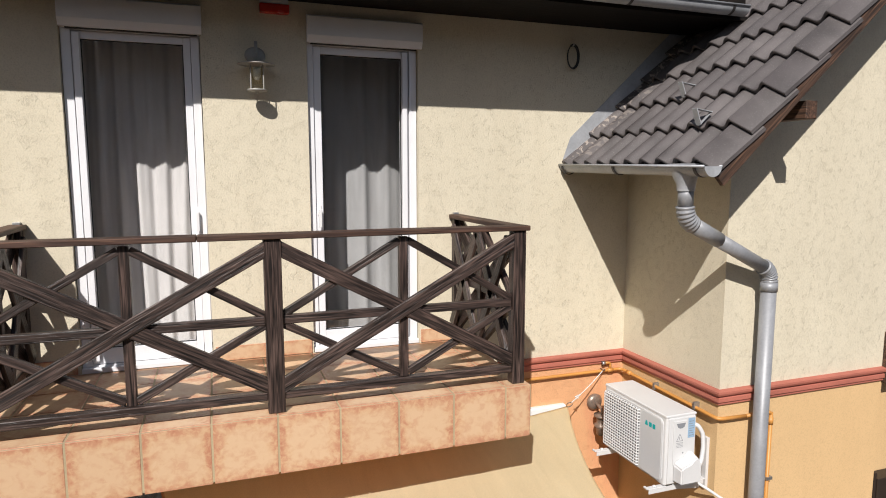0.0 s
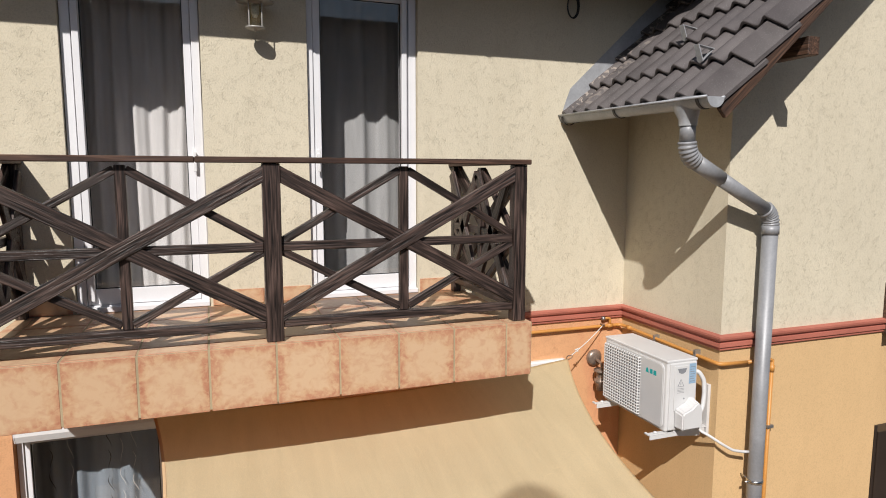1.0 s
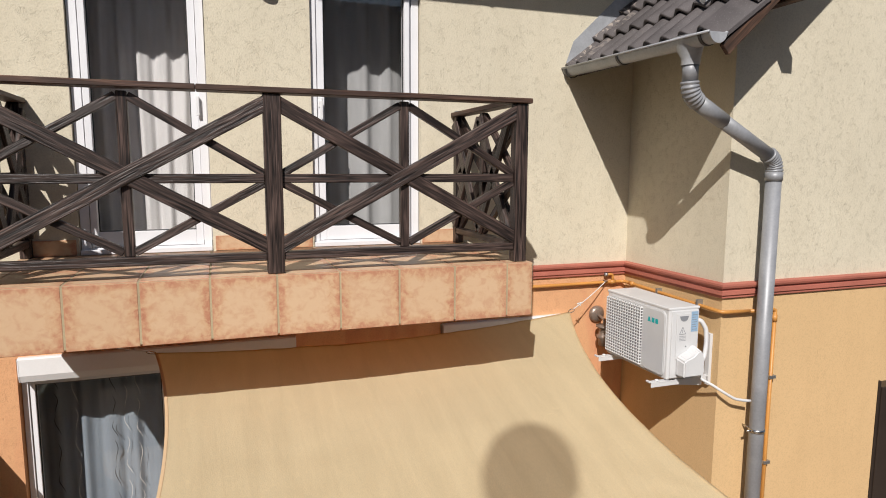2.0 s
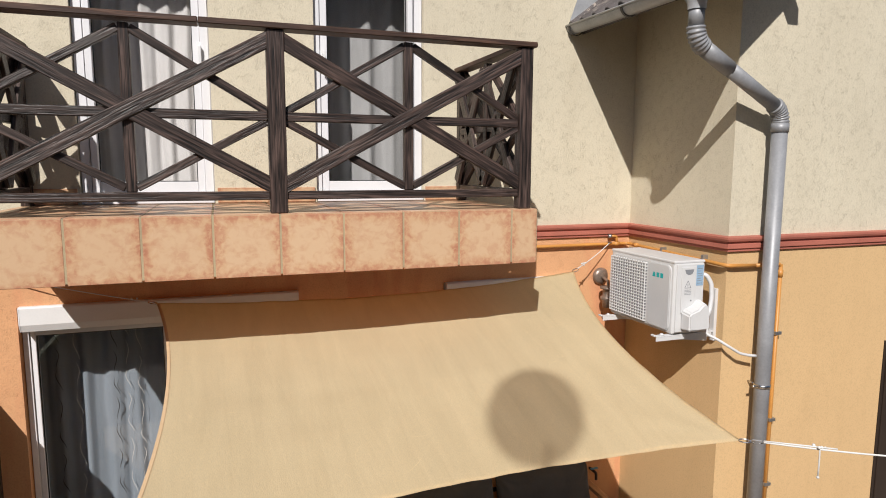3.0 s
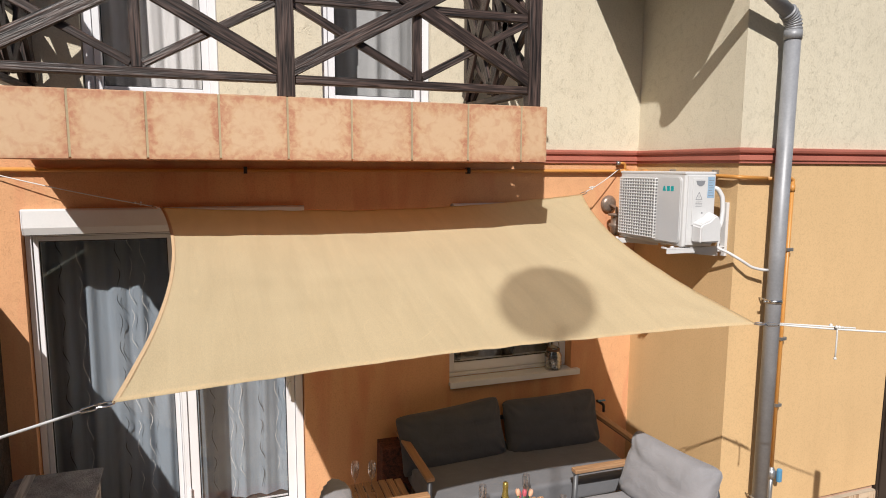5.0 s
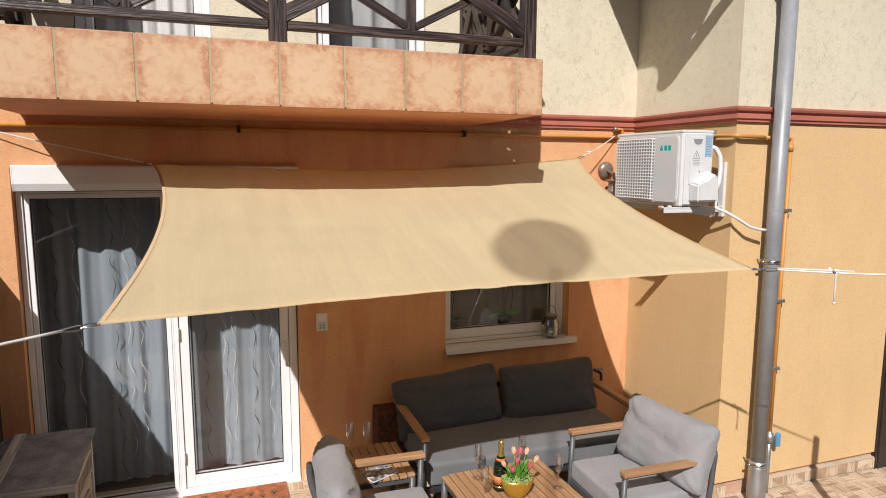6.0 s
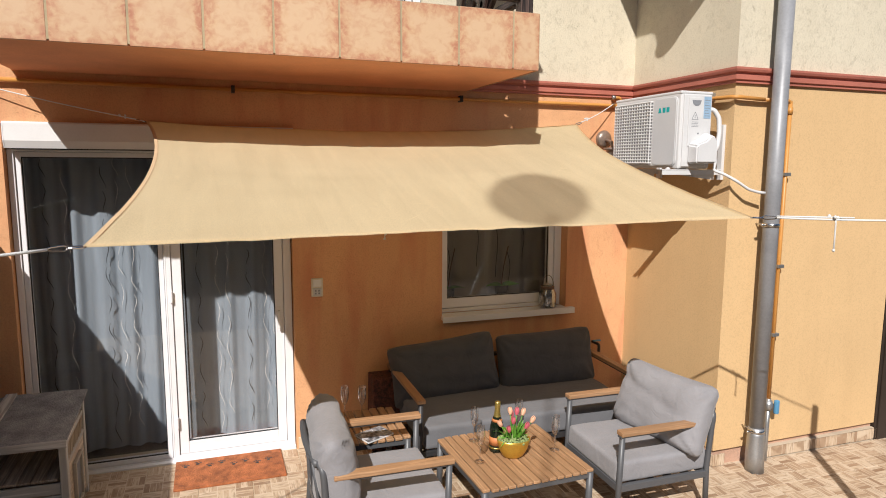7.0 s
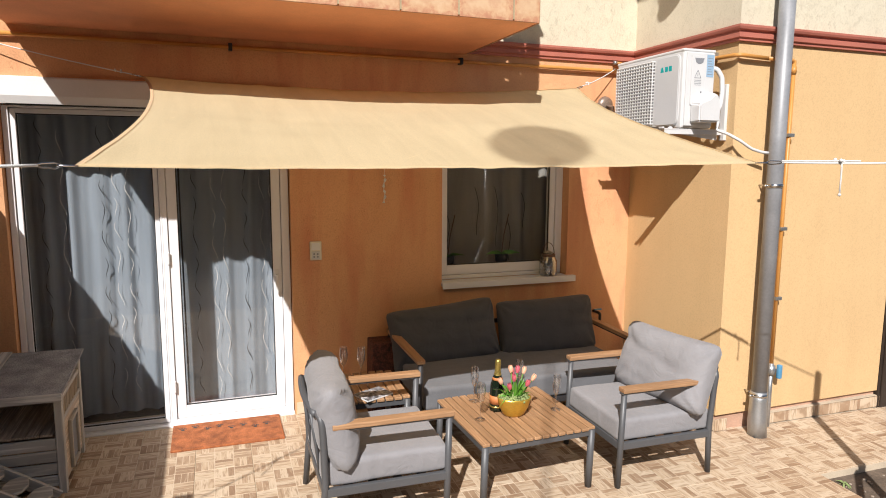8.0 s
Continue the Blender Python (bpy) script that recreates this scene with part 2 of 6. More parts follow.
def sheer(name, col, clear=0.35, back=0.3):
    """Thin curtain: part cloth, part gaps."""
    m, t, p = nodes_of(name)
    v = coords(t)
    c = ramp(t, noise_of(t, v, 6, 3, 0.4, (2, 2, 0.3)), [(0.3, scaled(col, 0.82)), (0.7, col)])
    t.links.new(c, p.inputs["Base Color"])
    p.inputs["Roughness"].default_value = 0.85
    tr = t.nodes.new("ShaderNodeBsdfTranslucent")
    t.links.new(c, tr.inputs["Color"])
    cl = t.nodes.new("ShaderNodeBsdfTransparent")
    a = t.nodes.new("ShaderNodeMixShader")
    a.inputs[0].default_value = back
    t.links.new(p.outputs[0], a.inputs[1])
    t.links.new(tr.outputs[0], a.inputs[2])
    b = t.nodes.new("ShaderNodeMixShader")
    b.inputs[0].default_value = clear
    t.links.new(a.outputs[0], b.inputs[1])
    t.links.new(cl.outputs[0], b.inputs[2])
    t.links.new(b.outputs[0], t.nodes["Material Output"].inputs["Surface"])
    return m


def pane_glass(name, tint=(0.96, 0.96, 0.955), gloss=0.06, power=4.0, rough=0.015):
    m, t, p = nodes_of(name)
    cl = t.nodes.new("ShaderNodeBsdfTransparent")
    cl.inputs[0].default_value = (*tint, 1)
    gl = t.nodes.new("ShaderNodeBsdfGlossy")
    gl.inputs["Roughness"].default_value = rough
    lw = t.nodes.new("ShaderNodeLayerWeight")
    lw.inputs[0].default_value = 0.5
    pw = t.nodes.new("ShaderNodeMath")
    pw.operation, pw.inputs[1].default_value = "POWER", power
    t.links.new(lw.outputs["Facing"], pw.inputs[0])
    fr = t.nodes.new("ShaderNodeMath")
    fr.operation, fr.inputs[1].default_value, fr.inputs[2].default_value = "MULTIPLY_ADD", 0.8, gloss
    t.links.new(pw.outputs[0], fr.inputs[0])
    mx = t.nodes.new("ShaderNodeMixShader")
    t.links.new(fr.outputs[0], mx.inputs[0])
    t.links.new(cl.outputs[0], mx.inputs[1])
    t.links.new(gl.outputs[0], mx.inputs[2])
    t.links.new(mx.outputs[0], t.nodes["Material Output"].inputs["Surface"])
    return m


M_UPPER = plaster("cream_plaster", (0.635, 0.575, 0.445), 1.0, 0.07, run=0.12)
M_LOWER = plaster("orange_plaster", (0.625, 0.425, 0.222), 0.55, 0.07, run=0.12)
M_LOWER_BACK = plaster("deep_orange_plaster", (0.68, 0.372, 0.195), 0.9, 0.10, (0.82, 0.56, 0.60), 0.7)
M_BAND = plain("red_moulding_paint", (0.42, 0.135, 0.095), 0.7, var=0.12, bump=0.1)
M_SOFFIT = plain("orange_soffit_paint", (0.76, 0.34, 0.18), 0.85, var=0.08, bump=0.08)
M_PVC = plain("white_pvc", (0.74, 0.74, 0.76), 0.35, var=0.03, bump=0.01)
M_WHITE = plain("white_enamel", (0.72, 0.72, 0.72), 0.35, var=0.03, bump=0.01)
M_ACWHITE = plain("white_casing_paint", (0.60, 0.60, 0.60), 0.4, var=0.03, bump=0.01)
M_SEAL = plain("black_rubber_seal", (0.02, 0.02, 0.022), 0.6, var=0.1)
M_GLASS = pane_glass("window_glass")
M_DARKWOOD = wood("dark_stained_wood", (0.008, 0.0065, 0.006), (0.150, 0.098, 0.082), 0.42, 0.8, (2.0, 44, 44), 0.45, 0.30, 0.5)
# dark wood taken near-black; the colour deepens the shade under the eaves
M_EAVES = wood("shade_blackened_eaves_board", (0.006, 0.005, 0.0045), (0.022, 0.015, 0.012), 0.8, 0.4, spec=0.2)
M_RAILTOP = wood("worn_handrail_wood", (0.06, 0.03, 0.022), (0.17, 0.09, 0.06), 0.6, 0.4)
M_BARGE = wood("brown_barge_wood", (0.03, 0.017, 0.012), (0.20, 0.105, 0.065), 0.7, 0.6)
M_TERRA = terracotta("rustic_terracotta_tile")
M_GROUT = plain("pale_grout", (0.41, 0.33, 0.205), 0.9, var=0.12, bump=0.2)
M_PARQ = parquet_tile("basket_weave_tile")
M_PGROUT = plain("sandy_grout", (0.52, 0.43, 0.32), 0.9, var=0.12, bump=0.2)
M_ROOF = roof_concrete("dark_concrete_roof_tile", (0.098, 0.086, 0.084))
M_ZINC = plain("grey_painted_steel", (0.27, 0.275, 0.29), 0.46, 0.15, var=0.12, big=6, fine=60, bump=0.03)
M_ZINC_DARK = plain("dark_band_steel", (0.05, 0.045, 0.045), 0.5, 0.3)
M_STEEL = plain("stainless_steel", (0.55, 0.55, 0.55), 0.22, 1.0, var=0.05, bump=0.02)
M_GALV = plain("galvanised_steel", (0.42, 0.43, 0.44), 0.38, 0.8, var=0.12, bump=0.03)
M_GASPIPE = plain("ochre_painted_pipe", (0.55, 0.25, 0.06), 0.45, var=0.1, bump=0.03)
M_PALE_STEEL = plain("pale_coated_steel", (0.62, 0.63, 0.65), 0.4, 0.15, var=0.06, bump=0.02)
M_FENCE = wood("dark_fence_board", (0.05, 0.035, 0.025), (0.12, 0.085, 0.06), 0.75, 0.3)
M_ROPE = plain("white_braided_rope", (0.72, 0.72, 0.70), 0.8, var=0.1, fine=400, bump=0.4)
M_SAIL = sailcloth("sand_sailcloth", (0.87, 0.735, 0.478), 0.50, (1.0, 0.87, 0.64))
M_SAIL_HEM = fabric("sail_hem", (0.66, 0.47, 0.28), 500, 0.05, 0.9, 0.15)
M_FRAME = plain("anthracite_aluminium", (0.085, 0.088, 0.095), 0.45, 0.1, var=0.06, bump=0.02)
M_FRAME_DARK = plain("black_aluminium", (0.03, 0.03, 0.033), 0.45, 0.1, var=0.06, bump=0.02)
M_TEAK = wood("teak_slat", (0.40, 0.225, 0.115), (0.50, 0.295, 0.16), 0.5, 0.12, (1.5, 45, 45), 0.4, 0.15, 0.88)
M_CUSHION = fabric("grey_polyester_cushion", (0.262, 0.258, 0.272), 700, 0.07, crumple=0.55)
# M_CUSHION darkened twice for the sofa, shade under the sail in the colour
M_CUSHION_SHADED = fabric("shaded_grey_polyester_cushion", (0.088, 0.091, 0.101), 700, 0.08, crumple=0.55)
M_CUSHION_SEAT = fabric("shaded_seat_polyester_cushion", (0.150, 0.153, 0.165), 700, 0.08)
M_CURTAIN_UP = sheer("grey_curtain", (0.74, 0.72, 0.72), 0.0, 0.05)
M_CURTAIN_DARK = sheer("slate_curtain", (0.66, 0.66, 0.67), 0.14)
M_CURTAIN_LOW = sheer("white_sheer_curtain", (0.74, 0.85, 0.98), 0.50)
M_SEQ_DARK = plain("black_embroidery", (0.02, 0.02, 0.022), 0.4)
M_SEQ_LIGHT = plain("silver_embroidery", (0.82, 0.81, 0.80), 0.25)
# near-black colour stands in for the dimness of the rooms
M_ROOM = plain("room_dimness_tone", (0.06, 0.057, 0.054), 0.9, var=0.06)
M_SOIL = plain("dry_soil", (0.15, 0.11, 0.08), 0.95, var=0.35, big=6, fine=60, bump=0.6, where="World")
M_BAREPLASTER = plain("bare_pinkish_render", (0.50, 0.31, 0.22), 0.95, var=0.15, bump=0.4)
M_MAT = plain("rust_coir", (0.46, 0.15, 0.055), 0.95, var=0.38, big=16, fine=150, bump=1.0)
M_BLACK = plain("black_plastic", (0.02, 0.02, 0.02), 0.45, var=0.1)
M_BLUE = plain("blue_valve_paint", (0.09, 0.27, 0.45), 0.4)
M_TEAL = plain("teal_print", (0.0, 0.36, 0.38), 0.4, var=0.02, bump=0.0)
M_PALEBLUE = plain("pale_blue_sticker", (0.27, 0.40, 0.54), 0.4, var=0.1, fine=40, bump=0.0)
M_GREYPRINT = plain("grey_print", (0.22, 0.23, 0.25), 0.5, var=0.05, bump=0.0)
M_ACGREY = plain("light_grey_plastic", (0.56, 0.57, 0.58), 0.4, var=0.03, bump=0.0)
M_LAMPSTEEL = plain("dull_brushed_steel", (0.36, 0.345, 0.32), 0.5, 0.35, var=0.12, bump=0.03)
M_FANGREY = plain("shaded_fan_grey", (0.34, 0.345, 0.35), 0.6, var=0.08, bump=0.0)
M_BRONZE = plain("dull_bronze_steel", (0.30, 0.24, 0.20), 0.38, 0.55, var=0.2, big=14, bump=0.05)
M_GUTTER = plain("pale_zinc_gutter", (0.40, 0.41, 0.43), 0.42, 0.2, var=0.14, big=6, fine=60, bump=0.03)
M_REDGLASS = plain("red_signal_plastic", (0.45, 0.03, 0.02), 0.25, var=0.1)
M_FELT = plain("grey_roofing_felt", (0.36, 0.36, 0.365), 0.95, var=0.34, big=9, fine=120, bump=0.9)
M_GREYWOOD = wood("weathered_whitewashed_wood", (0.52, 0.50, 0.47), (0.82, 0.79, 0.74), 0.75, 0.4, (1.2, 24, 24), streak=0.82)
M_TANWOOD = wood("tan_pine_board", (0.62, 0.50, 0.38), (0.84, 0.72, 0.58), 0.75, 0.3, streak=0.85)
M_PLANKWOOD = wood("weathered_brown_plank", (0.40, 0.31, 0.24), (0.66, 0.54, 0.44), 0.75, 0.3, streak=0.8)
M_LEAFGREEN = plain("tulip_leaf", (0.10, 0.27, 0.03), 0.45, var=0.25, big=20, stretch=(1, 1, 0.3))
M_MOSS = plain("pale_moss", (0.28, 0.36, 0.14), 0.9, var=0.3, big=40, fine=200, bump=0.5)
M_GOLD = plain("gold_pot", (0.62, 0.38, 0.06), 0.33, 0.65, var=0.12, big=12)
M_FOIL = plain("gold_foil", (0.55, 0.42, 0.12), 0.3, 0.8, var=0.15, big=30, bump=0.2)
M_BOTTLE = plain("dark_green_bottle_glass", (0.008, 0.014, 0.008), 0.06, var=0.1, bump=0.0)
M_LABEL_O = plain("orange_paper_label", (0.50, 0.18, 0.06), 0.6, var=0.06, bump=0.0)
M_PINK = plain("pink_tulip_petal", (0.62, 0.13, 0.17), 0.5, var=0.25, big=25)
M_PEACH = plain("peach_tulip_petal", (0.80, 0.46, 0.30), 0.5, var=0.2, big=25)
M_SHELL = plain("pale_shell", (0.55, 0.49, 0.40), 0.5, var=0.35, big=30, per_piece=0.45)
M_RUST = plain("rusty_iron", (0.16, 0.09, 0.06), 0.8, var=0.4, big=30, fine=120, bump=0.5)
M_BLOCK = plain("dark_red_speckled_block", (0.12, 0.035, 0.022), 0.8, var=0.7, big=40, fine=90, bump=0.5)
M_PAPER = plain("printed_magazine", (0.42, 0.42, 0.45), 0.35, var=0.85, big=26, fine=60, bump=0.0)
M_OLIVE = plain("olive_green_cap", (0.09, 0.11, 0.045), 0.6, var=0.15)
M_DOORBROWN = plain("dark_brown_door", (0.03, 0.02, 0.015), 0.5, var=0.15)
M_LAMPGLASS = pane_glass("lamp_glass", (0.96, 0.94, 0.86))
# see-through share lightens the shadow that the unseen globe casts
M_GLOBE = sheer("part_clear_globe", (0.8, 0.78, 0.72), 0.60)
M_WINE = pane_glass("wine_glass", (0.95, 0.955, 0.96), 0.22, 1.5, 0.06)


# ---- building helpers ----
def part(name, bm, material, parent=None, label="", m=None, smooth=False):
    """Links a bmesh as one mesh object under a thing or part (or alone)."""
    me = bpy.data.meshes.new(name)
    bmesh.ops.recalc_face_normals(bm, faces=bm.faces)
    bm.to_mesh(me)
    bm.free()
    me.materials.append(material)
    if smooth:
        for f in me.polygons:
            f.use_smooth = True
    ob = new(name, me)
    ob.parent = parent
    if m is not None:
        ob.matrix_basis = m
    if label:
        ob["label"] = label
    return ob


def thing(name, label, category, m=None, group="", kind=""):
    ob = new(name)
    ob.empty_display_size = 0.05
    if m is not None:
        ob.matrix_basis = m
    return tagged(ob, label, category, group, kind)


def box(x0, x1, y0, y1, z0, z1, bm=None, bevel=0.0, seg=2):
    bm = bm or bmesh.new()
    if bevel:
        b2 = bmesh.new()
        box(x0, x1, y0, y1, z0, z1, b2)
        bmesh.ops.bevel(b2, geom=b2.edges[:], offset=bevel, segments=seg, affect="EDGES", profile=0.6)
        me = bpy.data.meshes.new("tmp")
        b2.to_mesh(me)
        b2.free()
        bm.from_mesh(me)
        bpy.data.meshes.remove(me)
        return bm
    v = [bm.verts.new((x, y, z)) for z in (z0, z1) for y in (y0, y1) for x in (x0, x1)]
    for q in ((0, 2, 3, 1), (4, 5, 7, 6), (0, 1, 5, 4), (2, 6, 7, 3), (1, 3, 7, 5), (0, 4, 6, 2)):
        bm.faces.new([v[k] for k in q])
    return bm


def prism(pts, axis, a, b, bm=None):
    """A polygon in the plane across an axis, drawn out from a to b."""
    bm = bm or bmesh.new()

    def at(p, d):
        return {"x": (d, p[0], p[1]), "y": (p[0], d, p[1]), "z": (p[0], p[1], d)}[axis]
    lo, hi = [bm.verts.new(at(p, a)) for p in pts], [bm.verts.new(at(p, b)) for p in pts]
    bm.faces.new(lo)
    bm.faces.new(hi[::-1])
    n = len(pts)
    for k in range(n):
        bm.faces.new((lo[k], hi[k], hi[(k + 1) % n], lo[(k + 1) % n]))
    return bm


def lathe(profile, seg=24, bm=None, centre=(0, 0, 0), squash=(1, 1)):
    bm = bm or bmesh.new()
    rings = []
    for r, z in profile:
        if r < 1e-5:
            rings.append([bm.verts.new((centre[0], centre[1], centre[2] + z))])
        else:
            rings.append([bm.verts.new((centre[0] + squash[0] * r * math.cos(2 * math.pi * k / seg), centre[1] + squash[1] * r * math.sin(2 * math.pi * k / seg), centre[2] + z)) for k in range(seg)])
    for a, b in zip(rings, rings[1:]):
        for k in range(seg):
            j = (k + 1) % seg
            if len(a) == 1 and len(b) == 1:
                continue
            if len(a) == 1:
                bm.faces.new((a[0], b[j], b[k]))
            elif len(b) == 1:
                bm.faces.new((a[k], a[j], b[0]))
            else:
                bm.faces.new((a[k], a[j], b[j], b[k]))
    return bm


def tube(pts, radius, seg=12, bm=None, caps=True):
    """A round bar along points; radius may be a list."""
    bm = bm or bmesh.new()
    pts = [Vector(p) for p in pts]
    rad = radius if isinstance(radius, (list, tuple)) else [radius] * len(pts)
    prev, rings = None, []
    for k, p in enumerate(pts):
        d = (pts[min(k + 1, len(pts) - 1)] - pts[max(k - 1, 0)]).normalized()
        if prev is None:
            n = d.orthogonal().normalized()
        else:
            n = (prev - d * prev.dot(d)).normalized()
        prev = n
        b = d.cross(n)
        rings.append([bm.verts.new(p + rad[k] * (math.cos(2 * math.pi * j / seg) * n + math.sin(2 * math.pi * j / seg) * b)) for j in range(seg)])
    for a, c in zip(rings, rings[1:]):
        for j in range(seg):
            bm.faces.new((a[j], a[(j + 1) % seg], c[(j + 1) % seg], c[j]))
    if caps:
        bm.faces.new(rings[0][::-1])
        bm.faces.new(rings[-1])
    return bm


def bend(a, b, c, r, n=8):
    """Points round the corner b between a and c, with the radius r."""
    a, b, c = Vector(a), Vector(b), Vector(c)
    p, q = b + (a - b).normalized() * r, b + (c - b).normalized() * r
    return [(1 - s) ** 2 * p + 2 * s * (1 - s) * b + s * s * q for s in (k / n for k in range(n + 1))]


def beam(name, a, b, w, h, material, parent=None, up=(0, 0, 1), label="", bevel=0.004):
    """A squared timber from a to b: w across, h along up; its grain runs along it."""
    a, b = Vector(a), Vector(b)
    x = (b - a).normalized()
    y = Vector(up).cross(x).normalized()
    z = x.cross(y)
    m = Matrix((x, y, z)).transposed().to_4x4()
    m.translation = (a + b) / 2
    n = (b - a).length / 2
    return part(name, box(-n, n, -w / 2, w / 2, -h / 2, h / 2, bevel=bevel, seg=1), material, parent, label, m)


def pillow(w, d, h, seed=0, cuts=18):
    """A stuffed cushion with drawn-out corners and creases, w by d by h, lying flat about the origin."""
    bm = bmesh.new()
    nx, ny = cuts * 2, cuts
    layers = []
    for side in (1, -1):
        grid = []
        for j in range(ny + 1):
            row = []
            for i in range(nx + 1):
                u, v = 2 * i / nx - 1, 2 * j / ny - 1
                u, v = math.sin(u * math.pi / 2) * 0.35 + u * 0.65, math.sin(v * math.pi / 2) * 0.35 + v * 0.65
                full = max(0.0, (1 - abs(u) ** 4.2) * (1 - abs(v) ** 3.4)) ** 0.46
                x = u * w / 2 * (1 - 0.045 * (1 - v * v) * u ** 4 - 0.045 * v ** 10)
                y = v * d / 2 * (1 - 0.060 * (1 - u * u) * v ** 4 - 0.075 * u ** 10)
                k = noise.noise(Vector((x * 4 + seed * 7.3, y * 4, side * 2.0))) + 0.4 * noise.noise(Vector((x * 9 + seed * 3.1, y * 9, side)))
                z = side * h / 2 * full + 0.012 * k * full
                for cu, cv in ((-1, -1), (1, -1), (-1, 1), (1, 1)):
                    dx, dy = (u - cu) * w / 2, (v - cv) * d / 2
                    r = (dx * dx + dy * dy) ** 0.5
                    if 0.005 < r < 0.24:
                        an = math.atan2(abs(dy), abs(dx))
                        z += side * 0.013 * math.sin(11 * an + seed * 1.7 + cu + side) * (1 - r / 0.24) * min(1.0, r * 18)
                fold = noise.noise(Vector((x * 3 + seed, y * 14 + 2.5 * x, side + seed * 0.7)))
                z -= side * 0.028 * max(0.0, fold - 0.10) * full * (0.35 + abs(u))
                if max(abs(u), abs(v)) > 0.9999 and side == -1:
                    row.append(layers[0][j][i])
                else:
                    row.append(bm.verts.new((x, y, z)))
            grid.append(row)
        layers.append(grid)
    for grid, flip in zip(layers, (False, True)):
        for j in range(ny):
            for i in range(nx):
                q = (grid[j][i], grid[j][i + 1], grid[j + 1][i + 1], grid[j + 1][i])
                bm.faces.new(q[::-1] if flip else q)
    return bm


def wall_with_holes(name, x0, x1, z0, z1, y0, y1, holes, material, parent=None):
    """An upright wall along x, with rectangular openings (xa, xb, za, zb)."""
    xs = sorted({x0, x1, *[h[0] for h in holes], *[h[1] for h in holes]})
    zs = sorted({z0, z1, *[h[2] for h in holes], *[h[3] for h in holes]})
    xs, zs = [x for x in xs if x0 <= x <= x1], [z for z in zs if z0 <= z <= z1]
    bm = bmesh.new()
    cells = {}

    def solid(i, j):
        if not (0 <= i < len(xs) - 1 and 0 <= j < len(zs) - 1):
            return False
        cx, cz = (xs[i] + xs[i + 1]) / 2, (zs[j] + zs[j + 1]) / 2
        return not any(h[0] < cx < h[1] and h[2] < cz < h[3] for h in holes)

    def v(i, j, k):
        key = (i, j, k)
        if key not in cells:
            cells[key] = bm.verts.new((xs[i], (y0, y1)[k], zs[j]))
        return cells[key]
    for i in range(len(xs) - 1):
        for j in range(len(zs) - 1):
            if not solid(i, j):
                continue
            bm.faces.new((v(i, j, 0), v(i + 1, j, 0), v(i + 1, j + 1, 0), v(i, j + 1, 0)))
            bm.faces.new((v(i, j + 1, 1), v(i + 1, j + 1, 1), v(i + 1, j, 1), v(i, j, 1)))
            if not solid(i - 1, j):
                bm.faces.new((v(i, j, 0), v(i, j + 1, 0), v(i, j + 1, 1), v(i, j, 1)))
            if not solid(i + 1, j):
                bm.faces.new((v(i + 1, j, 1), v(i + 1, j + 1, 1), v(i + 1, j + 1, 0), v(i + 1, j, 0)))
            if not solid(i, j - 1):
                bm.faces.new((v(i, j, 1), v(i + 1, j, 1), v(i + 1, j, 0), v(i, j, 0)))
            if not solid(i, j + 1):
                bm.faces.new((v(i, j + 1, 0), v(i + 1, j + 1, 0), v(i + 1, j + 1, 1), v(i, j + 1, 1)))
    return part(name, bm, material, parent)


def frame_bars(x0, x1, z0, z1, y0, y1, left, right, low, top, bevel=0.004):
    """Four mitre-less bars of a window or door frame in one mesh."""
    bm = bmesh.new()
    box(x0, x0 + left, y0, y1, z0, z1, bm, bevel)
    box(x1 - right, x1, y0, y1, z0, z1, bm, bevel)
    box(x0 + left, x1 - right, y0 + 0.0005, y1 - 0.0005, z0, z0 + low, bm, bevel)
    box(x0 + left, x1 - right, y0 + 0.0005, y1 - 0.0005, z1 - top, z1, bm, bevel)
    return bm

# ---- the plan ----
WALL, SIDE, FRONT = WALL_LINE, 3.38, 3.91      # back wall, side wall and projecting front wall
SLAB_X0, SLAB_X1, SLAB_Y, SLAB_LO, SLAB_HI = -1.06, 1.897, 3.89, 2.70, 3.028
ROOM_D = 0.30


def ground_z(x, y):
    """The patio falls slightly away from the house."""
    return 0.03 * (y - 3.46) - 0.012 * (x - 2.2)


def standing(x, y, turn=0.0, lift=0.0):
    """A pose on the sloping patio."""
    n = Vector((0.012, -0.03, 1)).normalized()
    return Matrix.Translation((x, y, ground_z(x, y) + lift)) @ Vector((0, 0, 1)).rotation_difference(n).to_matrix().to_4x4() @ pose(0, 0, 0, 0, 0, turn)


def structure(ob, label, category):
    return tagged(ob, label, category, kind="structure")


# ground sheet to the horizon
bm = bmesh.new()
xs = [-900, -60, -12, -4, -2, -1, 0, 1, 2, 3, 3.59, 4, 5, 6, 8, 14, 60, 900]
ys = [-900, -60, -12, -4, -1, 0, 1, 2, 3, 3.17, 4, 5, 6, 8, 12, 60, 900]
grid = [[bm.verts.new((x, y, max(-0.12, min(0.05, ground_z(x, y))) - 0.045)) for x in xs] for y in ys]
for j in range(len(ys) - 1):
    for i in range(len(xs) - 1):
        bm.faces.new((grid[j][i], grid[j][i + 1], grid[j + 1][i + 1], grid[j + 1][i]))
structure(part("ground", bm, M_SOIL), "dry brown soil with a few pebbles beside the patio", "ground")

